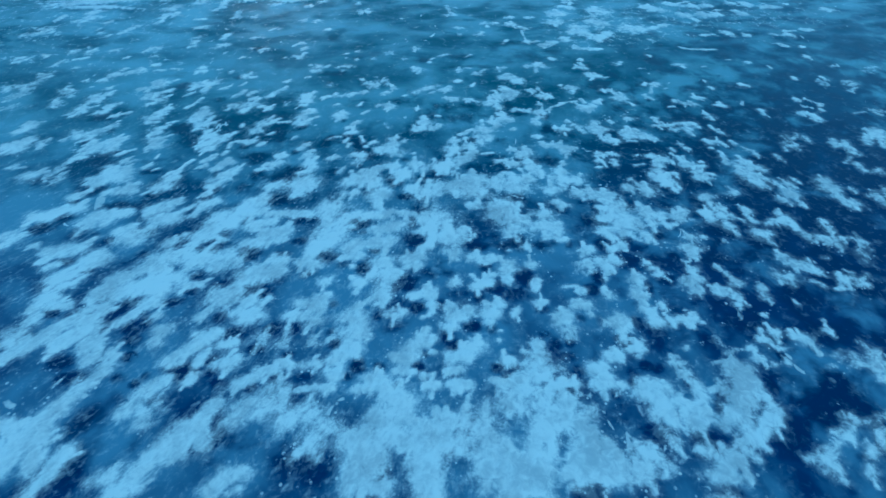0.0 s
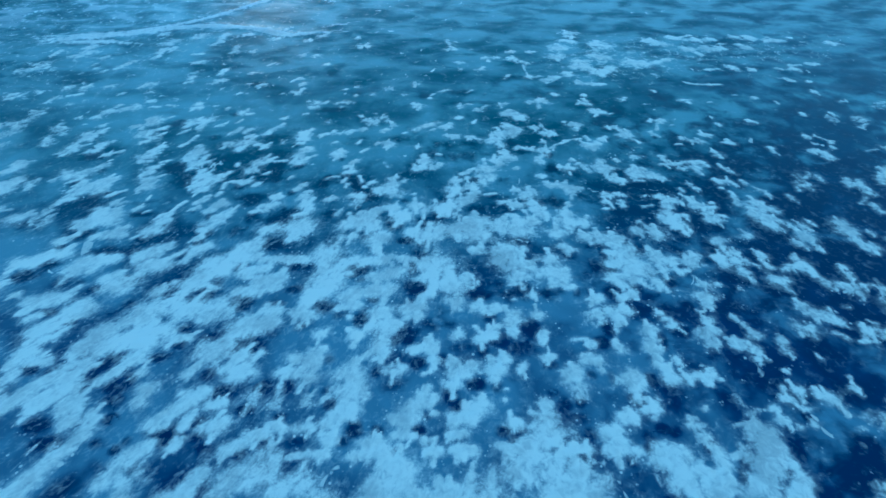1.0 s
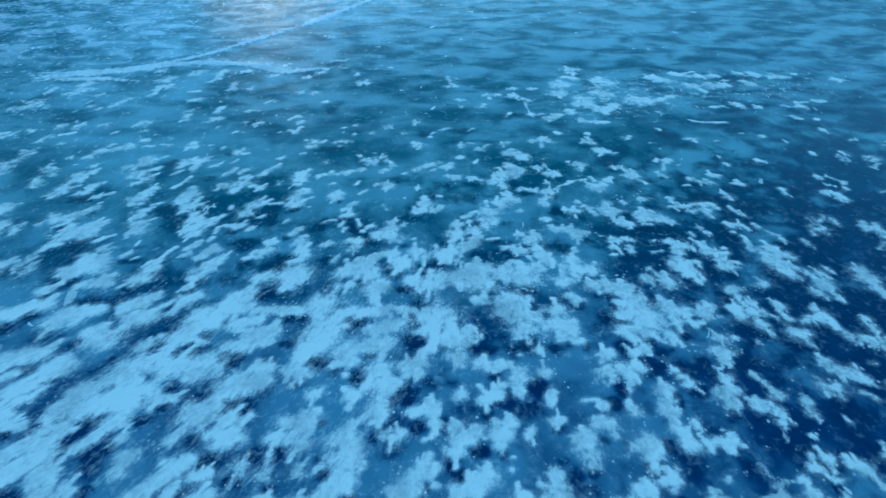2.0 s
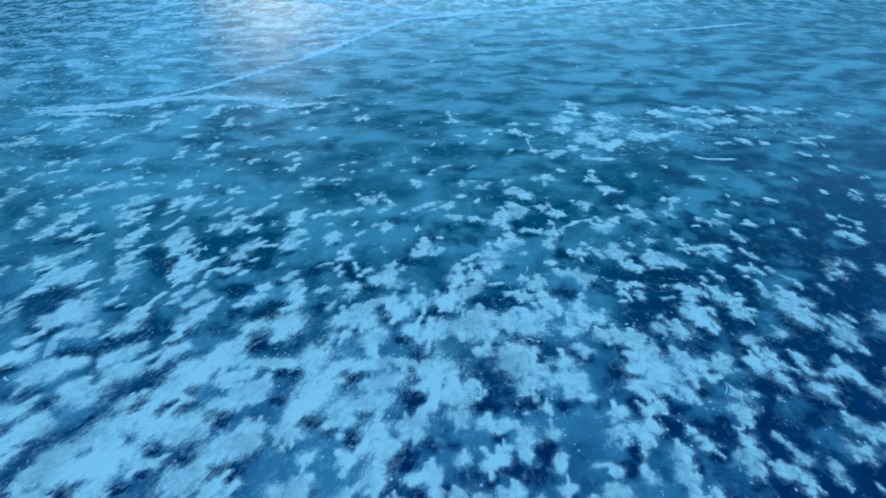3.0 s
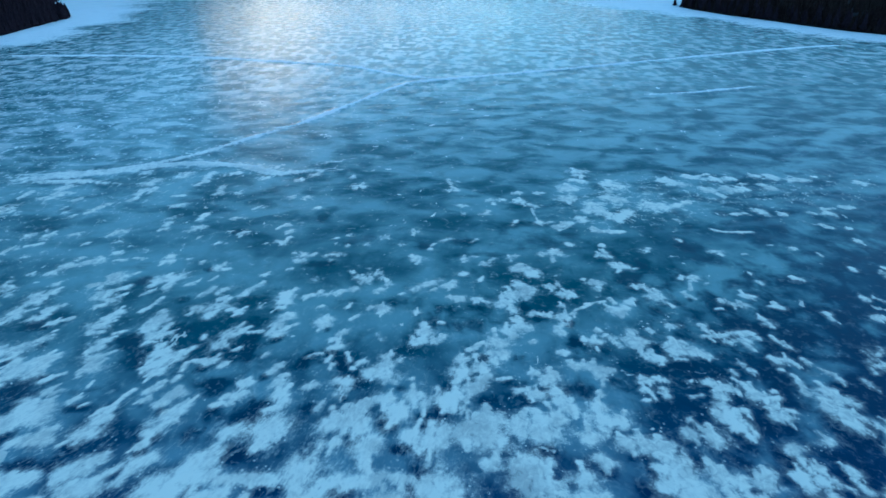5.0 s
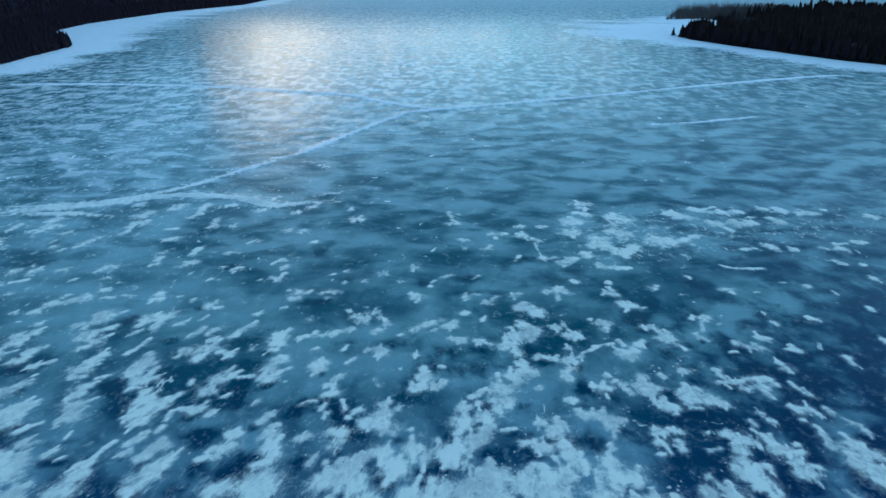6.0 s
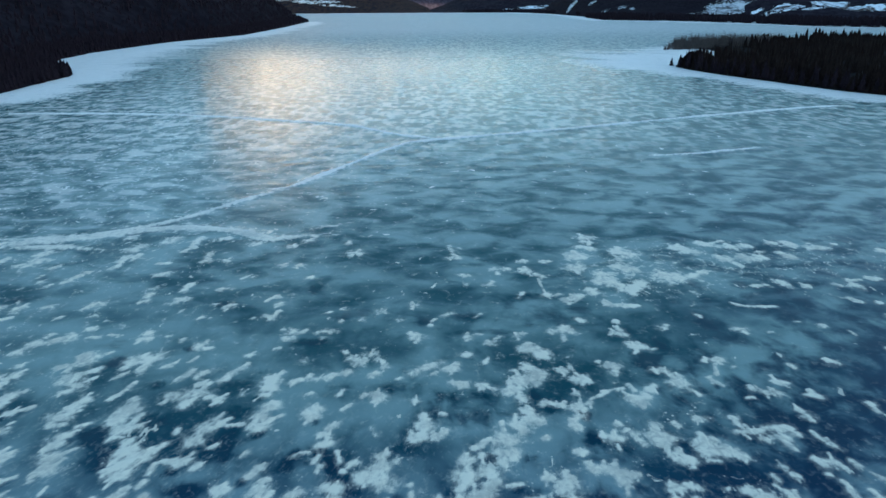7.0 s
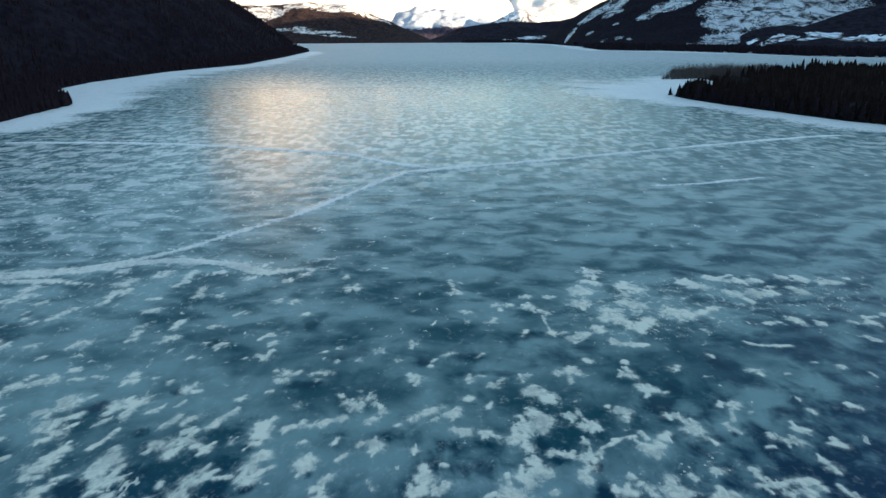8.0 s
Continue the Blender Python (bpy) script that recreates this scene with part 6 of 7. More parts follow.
snow_drift(1, (32, 68.6, 32, 68.5, 0.73), (32.3, 67.3, 32.5, 67.2, 0.92), (33.1, 66.8, 34.4, 66.7, 0.47), (34.3, 67.6, 34.5, 67.7, 0.37), (32.9, 65.7, 33.4, 65.4, 0.72), (33.9, 64.9, 34.7, 64.7, 0.49))
snow_drift(1, (22.6, 70.4, 22.7, 70.1, 0.68), (22.1, 68.7, 22.3, 68.6, 0.65), (23.6, 70.5, 24.5, 70, 0.43), (21.6, 67.1, 22.1, 67.1, 0.34))
snow_drift(0.85, (23.8, 68.6, 23.9, 68.5, 0.53), (23.9, 67.5, 24, 67.5, 0.46))
snow_drift(0.8, (27, 69.7, 27.3, 69.9, 0.25))
snow_drift(0.8, (33.4, 72.3, 33.5, 72.1, 0.47), (33.8, 71.3, 34.1, 71, 0.44), (31.9, 71.2, 32.1, 70.5, 0.37))
snow_drift(0.8, (26.3, 67.4, 27.4, 67.6, 0.32))
snow_drift(0.6, (28.5, 80, 29.9, 79.9, 0.47))
snow_drift(0.8, (33.2, 87.1, 33.5, 86.6, 0.56))

snow_drift(1, (-35.5, 38.6, -30.6, 43.8, 0.90))
snow_drift(1, (-30.5, 30.0, -27.7, 35.1, 1.00), (-27.7, 35.1, -26.8, 36.3, 0.60))
snow_drift(1, (-21.7, 25.8, -18.1, 30.9, 1.10), (-18.1, 30.9, -16.5, 32.9, 0.70))
snow_drift(1, (-27.4, 25.8, -26.2, 29.3, 0.80))
snow_drift(1, (-21.4, 37.8, -18.4, 41.0, 0.80))

# the same drifts go on over the ice behind the start
rnd = random.Random(5)
for _ in range(90):
    size = rnd.uniform(0.6, 2.3)
    snow_patch(rnd.uniform(-48, 48), rnd.uniform(-60, 19), size * rnd.uniform(1.0, 1.8), size, rnd.uniform(20, 160), rnd.choice((0.72, 1.0)), True)


def mesh_object(name, verts, faces, material, parent=None, smooth=True, **values):
    """A mesh object from arrays; values become point attributes."""
    mesh = bpy.data.meshes.new(name)
    mesh.from_pydata(np.asarray(verts).tolist(), [], np.asarray(faces).tolist() if isinstance(faces, np.ndarray) else faces)
    for key, value in values.items():
        mesh.attributes.new(key, "FLOAT", "POINT").data.foreach_set("value", np.asarray(value, dtype=np.float32))
    mesh.materials.append(material)
    if smooth:
        mesh.polygons.foreach_set("use_smooth", [True] * len(mesh.polygons))
    mesh.update()
    ob = new(name, mesh)
    ob.parent = parent
    return ob


def grid_faces(rows, columns):
    i = (np.arange(rows - 1)[:, None] * columns + np.arange(columns - 1)[None, :]).ravel()
    return np.stack([i, i + 1, i + columns + 1, i + columns], 1)


def graded(stops):
    """Positions along a line from (start, end, spacing) stretches."""
    parts = [np.arange(a, b, s) for a, b, s in stops]
    return np.concatenate(parts + [[stops[-1][1]]])


# ---- the frozen lake: one sheet to the far shores ----
gx = graded([(-7000, -2600, 400), (-2600, -1000, 80), (-1000, -300, 20), (-300, -110, 5), (-110, 110, 1.0), (110, 300, 5), (300, 1000, 20), (1000, 2600, 80), (2600, 7000, 400)])
gy = graded([(-6000, -1600, 400), (-1600, -100, 60), (-100, 10, 5), (10, 150, 1.0), (150, 320, 4), (320, 1000, 15), (1000, 4950, 60), (4950, 9000, 450)])
X, Y = np.meshgrid(gx, gy)
X, Y = X.ravel(), Y.ravel()
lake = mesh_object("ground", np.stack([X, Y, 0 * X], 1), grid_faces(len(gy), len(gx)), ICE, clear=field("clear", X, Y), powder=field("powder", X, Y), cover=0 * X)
tagged(lake, "frozen lake of dark blue-green ice with milky bands and snow flecks", "frozen lake", kind="structure")


def relief(x, y, scale, octaves=5):
    return np.array([noise.fractal(Vector((a * scale, b * scale, 0.37)), 1.0, 2.1, octaves) for a, b in zip(x, y)])


def sharp_relief(x, y, scale, octaves=6):
    return np.array([noise.ridged_multi_fractal(Vector((a * scale, b * scale, 1.7)), 1.0, 2.1, octaves, 1.0, 2.0) for a, b in zip(x, y)])


# ---- the wooded hill along one shore ----
LEFT_Y = [-1500, -300, 100, 280, 344, 376, 425, 436, 480, 547, 611, 765, 924, 1200, 1518, 1560, 1700, 2000, 2600]
LEFT_X = [-420, -300, -236, -206, -191, -194, -196, -200, -236, -262, -269, -257, -212, -208, -213, -250, -420, -760, -1500]


def left_shore(y):
    return np.interp(y, LEFT_Y, LEFT_X)


def left_height(x, y):
    d = np.maximum(0, left_shore(y) - x)
    base = 0.66 * d * (1 - np.exp(-d / 30.0))
    end = 1 - np.interp(y, [1300, 1700, 2100], [0.0, 0.57, 0.9]) * np.interp(d, [150, 600], [0.0, 1.0])
    return 1100 * np.tanh(base / 1100) * end + 1.2 * np.tanh(d / 4)


hy = graded([(-1500, 250, 70), (250, 1700, 9), (1700, 2600, 60)])
hd = graded([(-6, 60, 4), (60, 300, 10), (300, 2200, 60)])
D, Y = np.meshgrid(hd, hy)
D, Y = D.ravel(), Y.ravel()
X = left_shore(Y) - D
Z = left_height(X, Y) + relief(X, Y, 0.012) * np.clip(D, 0, 400) * 0.06
Z = np.where(D < 0, -1.5, Z)
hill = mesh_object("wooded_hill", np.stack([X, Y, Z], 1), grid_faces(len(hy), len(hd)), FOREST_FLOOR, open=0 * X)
tagged(hill, "steep dark hill covered in conifers above the lake shore", "hill")

# ---- the low wooded spit on the other shore ----
SPIT_Y = [120, 200, 304, 318, 348, 383, 425, 443, 455, 480, 520, 560, 626, 650, 700, 760]
SPIT_X = [430, 320, 209, 201, 191, 179, 170, 169, 174, 198, 235, 250, 262, 290, 420, 700]


def spit_shore(y):
    return np.interp(y, SPIT_Y, SPIT_X)


sy = graded([(120, 290, 12), (290, 480, 4), (480, 760, 10)])
sd = graded([(-6, 30, 3), (30, 700, 25)])
D, Y = np.meshgrid(sd, sy)
D, Y = D.ravel(), Y.ravel()
X = spit_shore(Y) + D
Z = np.where(D < 0, -1.5, 2.2 * np.tanh(np.maximum(D, 0) / 8) + 0.012 * np.maximum(D, 0) + 0.5 * relief(X, Y, 0.05))
spit = mesh_object("wooded_spit", np.stack([X, Y, Z], 1), grid_faces(len(sy), len(sd)), SPIT_FLOOR)
tagged(spit, "low snowy point of land under dense dark conifers, their shade in its colour", "headland")


# ---- mountains round the far end ----
def mountain(name, label, crest, y, front, back, material, rugged, step_x=14.0, step_y=14.0, scale=0.006, lift_open=()):
    """A ridge whose skyline runs through the crest (x, z), with a front slope down to the lake and a back slope behind."""
    cx, cz = [c[0] for c in crest], [c[1] for c in crest]
    xs = np.arange(cx[0], cx[-1] + step_x, step_x)
    ys = np.arange(y - front, min(y + back, 4950) + step_y, step_y)
    X, Y = np.meshgrid(xs, ys)
    X, Y = X.ravel(), Y.ravel()
    t = np.where(Y < y, (y - Y) / front, (Y - y) / back)
    shape = np.clip(1 - t, 0, 1)
    shape = 0.35 * shape + 0.65 * shape * shape * (3 - 2 * shape)
    top = np.interp(X, cx, cz)
    rough = sharp_relief(X, Y, scale) - 1.0
    Z = top * shape + rugged * rough * shape * np.clip(1.4 - shape, 0, 1) * np.clip(top / 80, 0, 1) - 2.0
    bare = np.zeros_like(X)
    for ox, oy, a, b in lift_open:
        bare = np.maximum(bare, np.clip(1.5 - np.hypot((X - ox) / a, (Y - oy) / b), 0, 1))
    ob = mesh_object(name, np.stack([X, Y, Z], 1), grid_faces(len(ys), len(xs)), material, open=bare)
    return tagged(ob, label, "mountain")


mountain("snow_peak", "tall snow-covered peaks in low sun, part of its cream in their colour", [(360, 60), (520, 180), (665, 300), (830, 350), (1030, 400), (1400, 460), (1900, 540), (2300, 450)], 4450, 800, 480, PEAK_SLOPE, 60.0, 18, 18, 0.004)
# its unseen upper part is added to mirror as a warm glint
mountain("snow_peak", "high cream-coloured snow mountain in low sun, its unseen top added for glint", [(-2000, 330), (-1640, 450), (-1440, 760), (-1220, 1000), (-960, 1000), (-760, 800), (-500, 580), (-160, 480), (60, 420), (300, 360), (560, 300), (760, 180)], 4420, 820, 480, PEAK_SLOPE, 50.0, 18, 18, 0.004)
mountain("snow_mountain", "pale snow mountain with grey rock bands, haze put into its colour", [(-259, 14), (-173, 48), (-89, 74), (-53, 129), (-8, 151), (36, 162), (83, 157), (162, 148), (194, 156), (250, 151), (307, 128), (354, 112), (411, 98), (474, 72), (554, 40)], 3600, 330, 250, PALE_SLOPE, 42.0, 10, 11, 0.009)
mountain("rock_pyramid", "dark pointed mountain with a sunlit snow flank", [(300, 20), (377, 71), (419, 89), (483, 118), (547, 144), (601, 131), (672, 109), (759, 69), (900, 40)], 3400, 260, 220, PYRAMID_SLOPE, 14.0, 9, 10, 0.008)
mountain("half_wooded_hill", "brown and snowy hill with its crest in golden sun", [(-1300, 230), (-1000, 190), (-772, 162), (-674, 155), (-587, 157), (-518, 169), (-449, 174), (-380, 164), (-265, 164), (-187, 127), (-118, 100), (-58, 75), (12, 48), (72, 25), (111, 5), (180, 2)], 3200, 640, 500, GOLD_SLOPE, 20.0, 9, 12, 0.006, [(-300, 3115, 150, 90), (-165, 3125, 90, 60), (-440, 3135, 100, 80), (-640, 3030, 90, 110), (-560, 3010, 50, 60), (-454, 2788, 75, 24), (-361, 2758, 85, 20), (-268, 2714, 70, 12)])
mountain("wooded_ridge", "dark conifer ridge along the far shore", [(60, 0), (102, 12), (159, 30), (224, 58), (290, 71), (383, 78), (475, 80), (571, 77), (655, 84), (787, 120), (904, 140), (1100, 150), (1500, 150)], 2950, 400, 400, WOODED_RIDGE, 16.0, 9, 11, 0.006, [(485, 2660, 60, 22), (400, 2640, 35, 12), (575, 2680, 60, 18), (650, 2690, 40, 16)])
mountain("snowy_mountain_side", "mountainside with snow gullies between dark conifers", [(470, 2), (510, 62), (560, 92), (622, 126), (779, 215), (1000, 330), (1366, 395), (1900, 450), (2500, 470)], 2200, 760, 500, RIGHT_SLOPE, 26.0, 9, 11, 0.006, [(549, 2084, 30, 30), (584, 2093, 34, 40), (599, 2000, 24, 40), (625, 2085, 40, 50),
    (640, 1845, 22, 22), (665, 1862, 30, 26), (708, 1875, 36, 34), (753, 1880, 40, 40), (575, 1884, 10, 14), (700, 1556, 55, 26), (762, 1600, 55, 36),
    (815, 1765, 55, 45), (797, 1684, 50, 50), (841, 1690, 60, 60), (890, 1710, 80, 70), (868, 1657, 60, 50), (940, 1665, 75, 60), (1007, 1665, 75, 60), (1059, 1690, 90, 70), (985, 1760, 120, 70),
    (493, 2057, 16, 26), (510, 1901, 10, 14), (500, 1750, 14, 14), (539, 1736, 14, 16), (549, 1684, 6, 14)])
mountain("shore_hill", "low wooded hill with open snow fields by the lake", [(560, 2), (745, 6), (770, 18), (794, 36), (832, 50), (878, 55), (913, 48), (951, 60), (989, 72), (1014, 82), (1078, 96), (1100, 105), (1400, 130), (1700, 150)], 1560, 330, 250, WOODED_RIDGE, 9.0, 7, 8, 0.01, [(772, 1511, 16, 16), (790, 1460, 26, 20), (805, 1430, 22, 18), (832, 1397, 22, 12), (880, 1425, 36, 26), (905, 1440, 26, 24), (908, 1401, 26, 12), (931, 1390, 24, 14), (962, 1372, 30, 18)])

# unseen mountainside added beside and behind the start, keeping the sun off the lake
Y, D = np.meshgrid(np.arange(-3200, 2050, 60.0), np.arange(0, 2200, 60.0))
Y, D = Y.ravel(), D.ravel()
X = np.maximum(1050, 0.74 * Y + 200) + D
Z = 610 * np.tanh(D / 800) * (1 + 0.25 * relief(X, Y, 0.002)) - 2.0
side = mesh_object("unseen_shade_ridge", np.stack([X, Y, Z], 1), grid_faces(len(np.arange(0, 2200, 60.0)), len(np.arange(-3200, 2050, 60.0))), RIGHT_SLOPE, open=np.clip(0.9 * relief(X, Y, 0.003), 0, 1))
tagged(side, "unseen mountainside with conifers and snow, added to shade the lake", "mountain")


# ---- snow along the shores ----
def shore_snow(label, line, widths, side):
    """A strip of drifted snow from the shore line out onto the ice; side is the way from land to ice (+1 or -1 across)."""
    line = [Vector((x, y, 0)) for x, y in line]
    pts, wid = [], []
    for i in range(len(line) - 1):
        steps = max(2, int((line[i + 1] - line[i]).length / 6))
        for k in range(steps):
            f = k / steps
            pts.append(line[i].lerp(line[i + 1], f))
            wid.append(widths[i] * (1 - f) + widths[i + 1] * f)
    pts.append(line[-1]), wid.append(widths[-1])
    verts, cover = [], []
    ring = [-0.35, 0.0, 0.25, 0.5, 0.75, 1.0]
    for i, p in enumerate(pts):
        way = (pts[min(i + 1, len(pts) - 1)] - pts[max(i - 1, 0)]).normalized()
        out = Vector((way.y, -way.x, 0)) * side
        w = wid[i] * (1 + 0.45 * noise.fractal(Vector((p.x * 0.03, p.y * 0.03, 5.0)), 1.0, 2.0, 4))
        for r in ring:
            c = min(1.15, 2.2 * (1.0 - max(r, 0.0)))
            if r == 1.0:
                c = 0.0
            q = p + out * (r * w)
            verts.append((q.x, q.y, 0.006 + 0.25 * c * c))
            cover.append(c)
    X, Y = np.array([v[0] for v in verts]), np.array([v[1] for v in verts])
    ob = mesh_object("shore_snow", verts, grid_faces(len(pts), len(ring)), ICE, cover=cover, clear=0 * X, powder=0.6 + 0 * X)
    return tagged(ob, label, "snow bank", kind="structure")


shore_snow("wind-packed white snow along the foot of the wooded hill", [(-224, 180), (-206, 280), (-191, 344), (-196, 425), (-236, 480), (-262, 547), (-269, 611), (-257, 765), (-212, 924), (-208, 1200), (-213, 1518)], [26, 30, 34, 40, 70, 90, 75, 60, 45, 45, 40], 1)
shore_snow("white snow beach round the wooded spit", [(320, 200), (211, 304), (203, 318), (194, 348), (182, 383), (173, 425), (173, 443), (180, 455), (205, 480), (245, 520), (262, 560), (275, 626)], [30, 30, 28, 26, 26, 36, 62, 95, 110, 105, 90, 70], -1)
shore_snow("white snow along the far inlet", [(1000, 760), (760, 960), (645, 1075), (620, 1200), (549, 1371), (423, 1481), (440, 1700), (491, 2114)], [12, 12, 14, 30, 60, 40, 50, 50], -1)
shore_snow("white snow along the far shore", [(491, 2114), (386, 2560), (51, 2567), (-337, 2560), (-700, 2560)], [60, 80, 60, 50, 50], -1)


# ---- snow-filled cracks and drifts on the ice ----
def ice_ridge(line, width, value):
    """A low ridge of snow caught along a healed crack."""
    line = [Vector((x, y, 0)) for x, y in line]
    pts = []
    for i in range(len(line) - 1):
        a, b, c, d = line[max(i - 1, 0)], line[i], line[i + 1], line[min(i + 2, len(line) - 1)]
        steps = max(2, int((c - b).length / 1.5))
        for k in range(steps):
            f = k / steps
            pts.append(0.5 * (2 * b + (c - a) * f + (2 * a - 5 * b + 4 * c - d) * f * f + (3 * b - a - 3 * c + d) * f ** 3))
    pts.append(line[-1])
    verts, cover = [], []
    ring = [-2.2, -1.0, -0.4, 0.0, 0.4, 1.0, 2.2]
    profile = [0.0, 0.30, 1.0, 1.15, 1.0, 0.30, 0.0]
    for i, p in enumerate(pts):
        way = (pts[min(i + 1, len(pts) - 1)] - pts[max(i - 1, 0)]).normalized()
        out = Vector((way.y, -way.x, 0))
        n1 = noise.fractal(Vector((p.x * 0.12, p.y * 0.12, 9.0)), 1.0, 2.0, 4)
        w = width * (1.0 + 0.4 * n1)
        fade = min(1.0, (i + 1) / 8, (len(pts) - i) / 8)
        for r, c in zip(ring, profile):
            c = 1.25 * c * value * fade * (1.0 + 0.2 * n1)
            q = p + out * (r * w + 0.25 * n1)
            verts.append((q.x, q.y, 0.004 + 0.10 * max(c, 0) ** 1.5))
            cover.append(c)
    X, Y = np.array([v[0] for v in verts]), np.array([v[1] for v in verts])
    ob = mesh_object("ice_crack", verts, grid_faces(len(pts), len(ring)), ICE, cover=cover, clear=field("clear", X, Y), powder=field("powder", X, Y))
    return tagged(ob, "long healed crack in the ice filled with white snow", "ice crack", group="cracks in the lake ice")


ice_ridge([(176.7, 281.9), (149.4, 275.2), (96.9, 257.0), (51.5, 239.5), (10.2, 225.6), (-1.0, 220.5)], 1.90, 1.00)
ice_ridge([(11.3, 226.4), (-1.0, 220.5), (-13.1, 200.0), (-22.8, 181.7), (-29.1, 172.2), (-36.4, 170.8)], 1.10, 0.85)
ice_ridge([(11.2, 224.7), (-4.6, 234.8), (-22.5, 253.3), (-45.6, 263.0), (-79.6, 276.6), (-118.6, 284.8), (-158.3, 287.8)], 1.70, 0.95)
ice_ridge([(-29.1, 171.7), (-36.7, 161.8), (-44.1, 151.7), (-51.3, 145.2), (-61.4, 140.8), (-77.8, 139.0)], 1.20, 0.80)
ice_ridge([(-76.7, 137.3), (-65.9, 138.2), (-57.3, 140.5), (-50.5, 143.3), (-44.8, 144.5), (-38.4, 143.5), (-31.7, 141.2), (-25.7, 137.1), (-20.0, 138.2), (-12.6, 138.9)], 1.60, 0.95)
ice_ridge([(-75.9, 135.9), (-64.4, 135.4), (-58.2, 134.3), (-50.8, 132.3)], 1.10, 0.85)
ice_ridge([(-23.2, 139.2), (-17.6, 142.5), (-10.6, 146.5)], 0.90, 0.62)
ice_ridge([(106.3, 208.1), (91.2, 203.2), (78.4, 199.8), (63.5, 198.0)], 1.50, 0.85)

FLECKS = []


def build_drift(index, value, limbs, joined, area):
    """The mesh of one drift, highest in the middle; the smallest are gathered into one."""
    pad = 1.7 * max(g[4] for g in limbs) + 0.4
    x0, x1 = min(min(g[0], g[2]) for g in limbs) - pad, max(max(g[0], g[2]) for g in limbs) + pad
    y0, y1 = min(min(g[1], g[3]) for g in limbs) - pad, max(max(g[1], g[3]) for g in limbs) + pad
    step = max(0.22, math.sqrt((x1 - x0) * (y1 - y0)) / 34)
    xs, ys = np.linspace(x0, x1, max(6, int((x1 - x0) / step))), np.linspace(y0, y1, max(6, int((y1 - y0) / step)))
    X, Y = np.meshgrid(xs, ys)
    X, Y = X.ravel(), Y.ravel()
    own = np.zeros_like(X)
    for ax, ay, bx, by, wide in limbs:
        lx, ly = bx - ax, by - ay
        f = np.clip(((X - ax) * lx + (Y - ay) * ly) / (lx * lx + ly * ly + 1e-9), 0, 1)
        own = np.maximum(own, (1.6 * wide + 0.4) - np.hypot(X - ax - f * lx, Y - ay - f * ly))
    faces = grid_faces(len(ys), len(xs))
    faces = faces[(own[faces] > 0).any(axis=1)]
    used, faces = np.unique(faces, return_inverse=True)
    faces, X, Y = faces.reshape(-1, 4), X[used], Y[used]
    clear = field("clear", X, Y)
    cover = np.clip(drift_cover(X, Y) - 0.12 * clear * clear, 0, None)
    verts = np.stack([X, Y, 0.005 + 0.00003 * index + 0.08 * cover ** 1.5], 1)
    if joined or area < 4.6:
        FLECKS.append((verts, faces, cover, clear))
        return
    ob = mesh_object("snow_patch", verts, faces, ICE, cover=cover, clear=clear, powder=field("powder", X, Y))
    size = "broad" if area > 18 else "small" if area < 6 else "wind-shaped"
    tagged(ob, size + " white snow drift with frayed edges on the dark ice", "snow drift", group="snow drifts on the lake ice")


for index, (value, limbs, joined, area) in enumerate(DRIFTS):
    build_drift(index, value, limbs, joined, area)

# the smallest scraps of snow, as one
verts, faces, at = [], [], 0
for v, f, c, k in FLECKS:
    verts.append(v)
    faces.append(f + at)
    at += len(v)
verts = np.concatenate(verts)
scraps = mesh_object("snow_scraps", verts, np.concatenate(faces), ICE, cover=np.concatenate([f[2] for f in FLECKS]), clear=np.concatenate([f[3] for f in FLECKS]), powder=field("powder", verts[:, 0], verts[:, 1]))
tagged(scraps, "scraps and thin drifts of white snow scattered over the ice", "snow", kind="stuff")


# ---- trees ----
def conifer_shape(height, width, tiers, spokes, seed):
    """Crown of a conifer: tiers of drooping, uneven boughs. Returns verts and triangles."""
    rnd = random.Random(seed)
    verts, faces = [], []
    for i in range(tiers):
        f = i / tiers
        low = height * (0.10 + 0.80 * f)
        top = min(height, low + height * (1.9 / tiers))
        r = width * 0.5 * (1 - f) ** 0.85 + 0.06 * width
        base = len(verts)
        verts.append((0, 0, top))
        shift = rnd.uniform(0, 6.28)
        for k in range(spokes):
            a = shift + 2 * math.pi * k / spokes
            q = r * rnd.uniform(0.62, 1.15)
            verts.append((q * math.cos(a), q * math.sin(a), low - 0.03 * height * rnd.uniform(0, 1.4)))
        for k in range(spokes):
            faces.append((base, base + 1 + k, base + 1 + (k + 1) % spokes))
    return np.array(verts), np.array(faces)


def wood(name, places, material, shapes, label, seed):
    """Countless trees as one mesh."""
    rnd = np.random.default_rng(seed)
    V, F, count = [], [], 0
    for x, y, z, h in places:
        verts, faces = shapes[rnd.integers(len(shapes))]
        a = rnd.uniform(0, 6.28)
        c, s = math.cos(a) * h * rnd.uniform(0.85, 1.2), math.sin(a) * h
        w = np.hypot(c, s)
        c, s = math.cos(a) * w, math.sin(a) * w
        V.append(np.stack([x + verts[:, 0] * c - verts[:, 1] * s, y + verts[:, 0] * s + verts[:, 1] * c, z - 0.2 + verts[:, 2] * h], 1))
        F.append(faces + count)
        count += len(verts)
    ob = mesh_object(name, np.concatenate(V), np.concatenate(F), material, smooth=False)
    return tagged(ob, label, "forest", kind="stuff")


FAR_SHAPES = [conifer_shape(1.0, 0.42, 4, 7, k) for k in range(6)]
NEAR_SHAPES = [conifer_shape(1.0, 0.40, 7, 9, 20 + k) for k in range(6)]


rnd = np.random.default_rng(11)
# the hill's wood
places = []
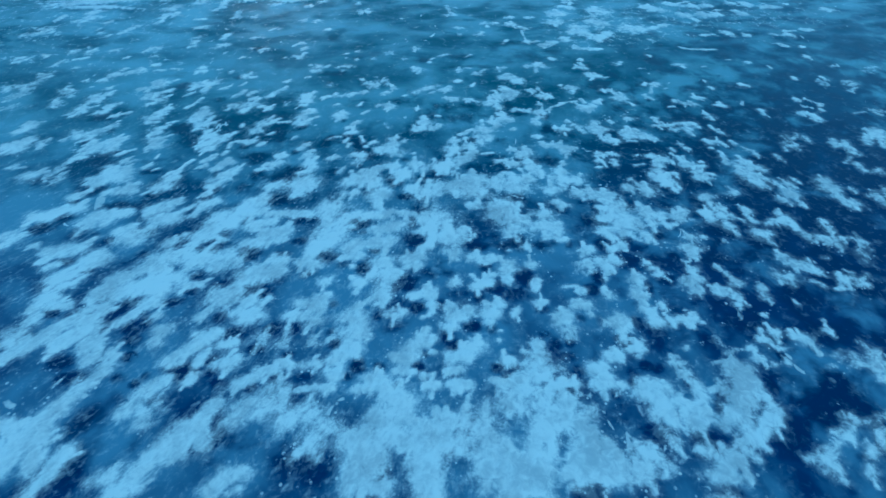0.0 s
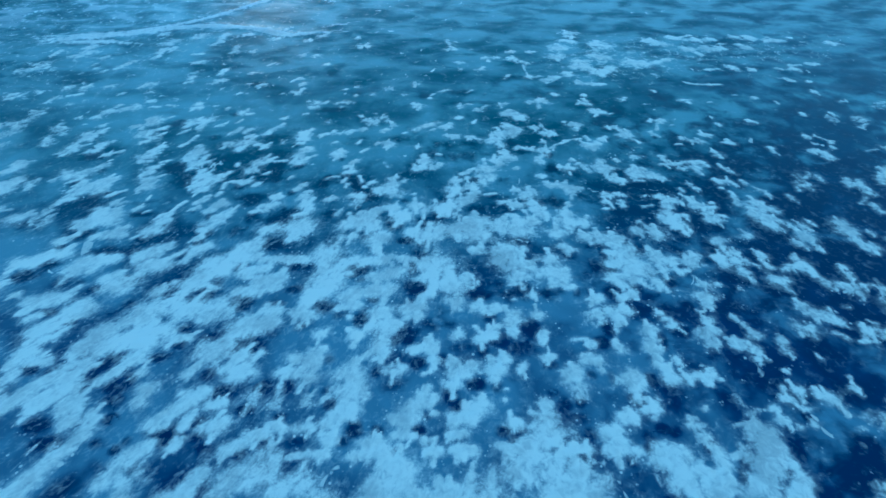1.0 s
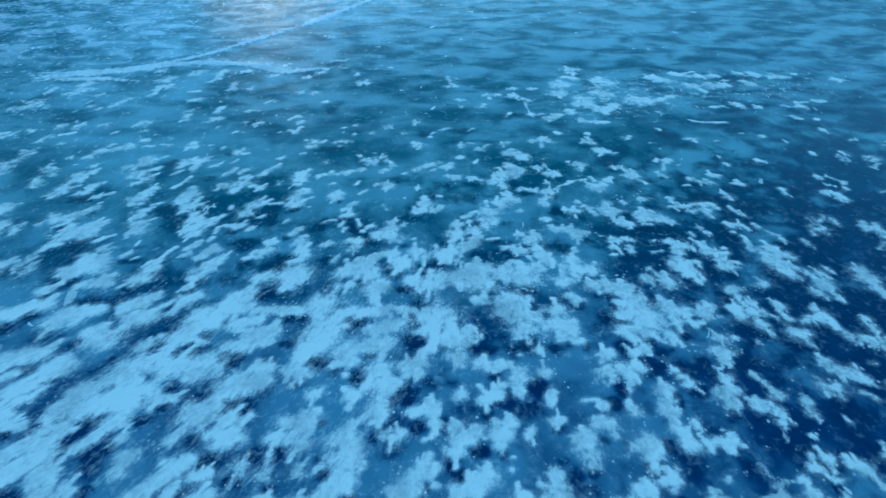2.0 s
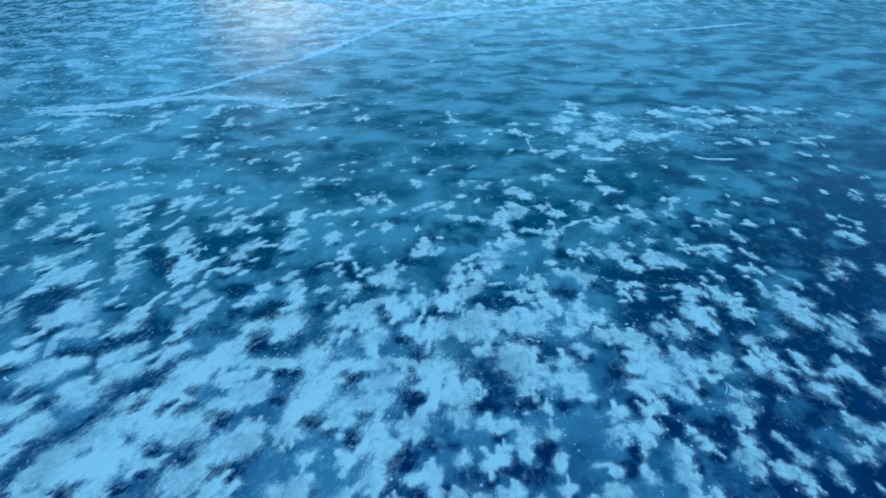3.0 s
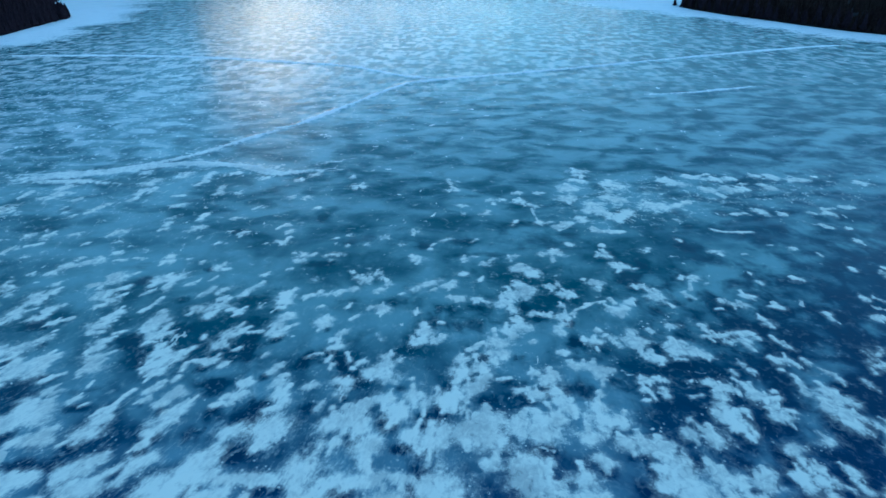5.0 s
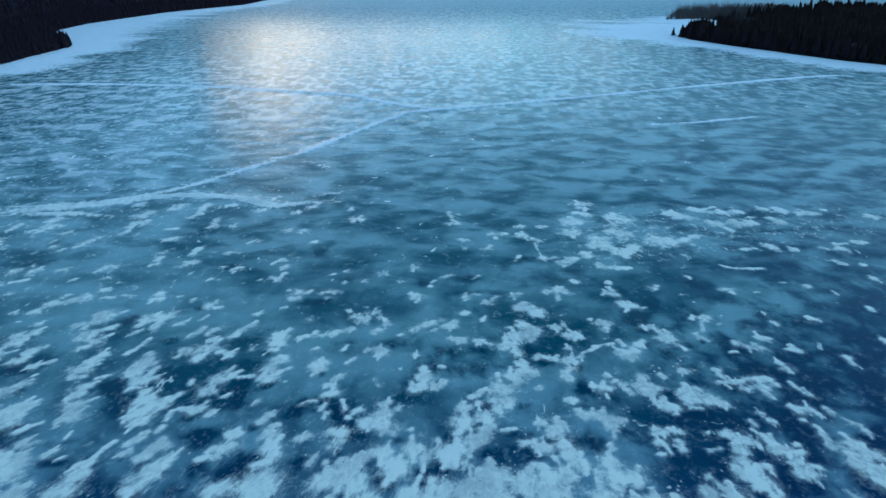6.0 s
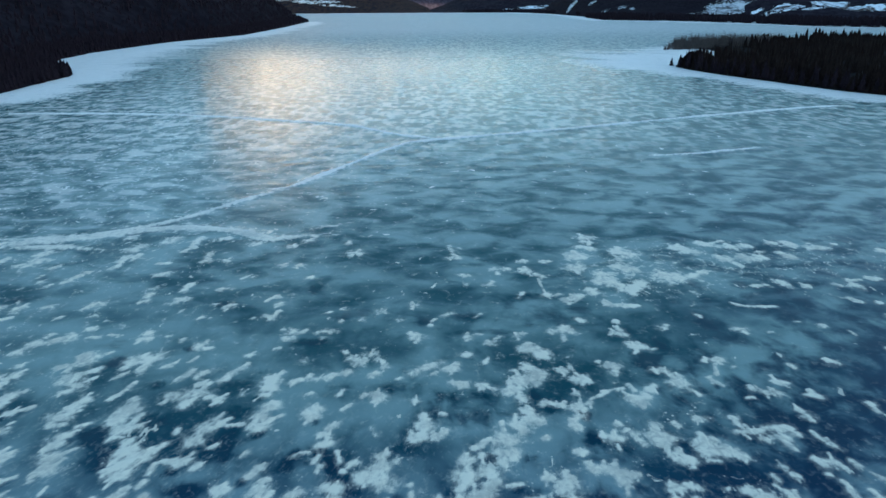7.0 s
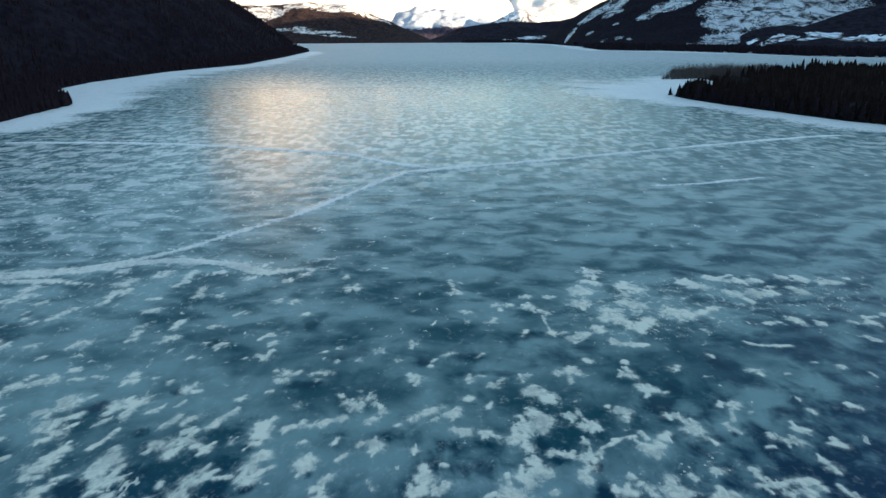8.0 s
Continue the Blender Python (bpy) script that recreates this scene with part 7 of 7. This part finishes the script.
while len(places) < 13000:
    y = rnd.uniform(250, 1640)
    d = rnd.uniform(1.5, 22) if rnd.random() < 0.3 else rnd.uniform(1.5, 330)
    x = left_shore(y) - d
    places.append((x, y, float(left_height(np.array(x), np.array(y))) - 0.8, rnd.uniform(4.5, 8.5)))
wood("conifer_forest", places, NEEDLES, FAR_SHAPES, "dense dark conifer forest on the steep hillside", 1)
# the spit's wood
places = []
while len(places) < 6000:
    y = rnd.uniform(200, 690)
    d = rnd.uniform(2.5, 14) if rnd.random() < 0.22 else rnd.uniform(3, 330)
    x = spit_shore(y) + d
    if y > 470 and d < 30:
        continue
    clump = 0.80 + 0.45 * float(relief(np.array([x]), np.array([y]), 0.035)[0])
    places.append((x, y, 2.0 * math.tanh(d / 8) + 0.012 * d - 0.3, rnd.uniform(5.0, 11.5) * max(0.45, clump) * (0.7 if d < 7 else 1.0)))
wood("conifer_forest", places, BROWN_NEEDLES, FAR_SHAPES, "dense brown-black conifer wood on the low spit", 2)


def bare_shape(seed):
    r = random.Random(seed)
    verts, faces = [], []
    for k in range(9):
        a, lean = r.uniform(0, 6.28), r.uniform(0.05, 0.28)
        h, w = r.uniform(0.6, 1.0), 0.022
        ca, sa = math.cos(a), math.sin(a)
        b = len(verts)
        for q in range(3):
            t = q * 2.094
            verts.append((0.05 * ca + w * math.cos(t), 0.05 * sa + w * math.sin(t), 0))
        verts.append((lean * ca, lean * sa, h))
        faces += [(b, b + 1, b + 3), (b + 1, b + 2, b + 3), (b + 2, b, b + 3)]
    return np.array(verts), np.array(faces)


places = []
while len(places) < 800:
    y = rnd.uniform(590, 655)
    x = rnd.uniform(232, 330) + 0.5 * (y - 620)
    places.append((x, y, 0.2, rnd.uniform(5.0, 14.5) * min(1.0, 0.55 + (x - 232) / 60)))
wood("bare_thicket", places, TWIGS, [bare_shape(k) for k in range(5)], "thicket of bare brown shrubs behind the spit", 3)
# leafless trees stand among the spit's conifers and along its beach
places = []
while len(places) < 1500:
    y = rnd.uniform(240, 600)
    d = rnd.uniform(1.0, 9.0) if rnd.random() < 0.18 else rnd.uniform(12, 260)
    x = spit_shore(y) + d
    if float(relief(np.array([x]), np.array([y]), 0.02)[0]) < 0.0 and d > 10:
        continue
    places.append((x, y, 2.0 * math.tanh(d / 8) + 0.012 * d - 0.3, rnd.uniform(3.0, 5.5) if d < 10 else rnd.uniform(8.0, 12.5)))
wood("bare_wood", places, DRY_TWIGS, [bare_shape(20 + k) for k in range(5)], "leafless brown trees among the conifers of the spit", 6)


# trees on the far right shore and the far end
def shore_points(line, count, deep, seed):
    r = np.random.default_rng(seed)
    out = []
    for _ in range(count):
        i = r.integers(len(line) - 1)
        f = r.random()
        a, b = line[i], line[i + 1]
        x, y = a[0] + (b[0] - a[0]) * f, a[1] + (b[1] - a[1]) * f
        d = r.uniform(0, deep)
        out.append((x + d * 0.7, y + d * 0.7, 0.5 + d * 0.02, r.uniform(8, 15)))
    return out


wood("conifer_forest", shore_points([(1000, 760), (760, 960), (645, 1075), (620, 1200), (549, 1371), (423, 1481), (440, 1700)], 2600, 130, 4), NEEDLES, FAR_SHAPES, "dark conifers along the far inlet shore", 4)
wood("conifer_forest", shore_points([(470, 1900), (491, 2114), (386, 2560), (200, 2567)], 900, 60, 5), NEEDLES, FAR_SHAPES, "dark conifers along the far shore", 5)


def conifer(height, seed):
    """One standing conifer with its trunk."""
    verts, faces = NEAR_SHAPES[seed % len(NEAR_SHAPES)]
    root = new("conifer_tree")
    mesh_object("crown", verts * height, faces, NEEDLES, root, smooth=False)
    ring = 7
    tv = [(0.022 * height * (1 - 0.8 * j) * math.cos(6.283 * k / ring), 0.022 * height * (1 - 0.8 * j) * math.sin(6.283 * k / ring), -0.3 + j * height * 0.85) for j in (0, 1) for k in range(ring)]
    tf = [(k, (k + 1) % ring, ring + (k + 1) % ring, ring + k) for k in range(ring)]
    mesh_object("trunk", tv, tf, BARK, root)
    return tagged(root, "dark green conifer standing at the snowy shore", "tree", group="conifers at the shore")


MODELS = [conifer(1.0 * h, k) for k, h in enumerate((6.5, 8.0, 9.5, 10.5))]
for k, ob in enumerate(MODELS):
    y = 431 + 3 * k
    ob.matrix_basis = pose(spit_shore(y) + 4 + k, y, 1.0, 0, 0, 40 * k)
spots = []
for k in range(46):
    y = 292 + k * 3.3 + rnd.uniform(-1, 1)
    spots.append((float(spit_shore(y)) + rnd.uniform(1.8, 5.0), y, 0.9))
spots.append((170.5, 452, 0.1))
for k in range(14):
    y = 345 + k * 6.5
    spots.append((float(left_shore(y)) - rnd.uniform(1.0, 4.0), y, 0.9))
for k, (x, y, z) in enumerate(spots):
    ob = copy_thing(MODELS[k % 4], pose(x, y, z, 0, 0, 57 * k))
    tall = rnd.uniform(0.75, 1.1) if x != 170.5 else 0.6
    ob.scale = (0.5 + 0.5 * tall, 0.5 + 0.5 * tall, tall)
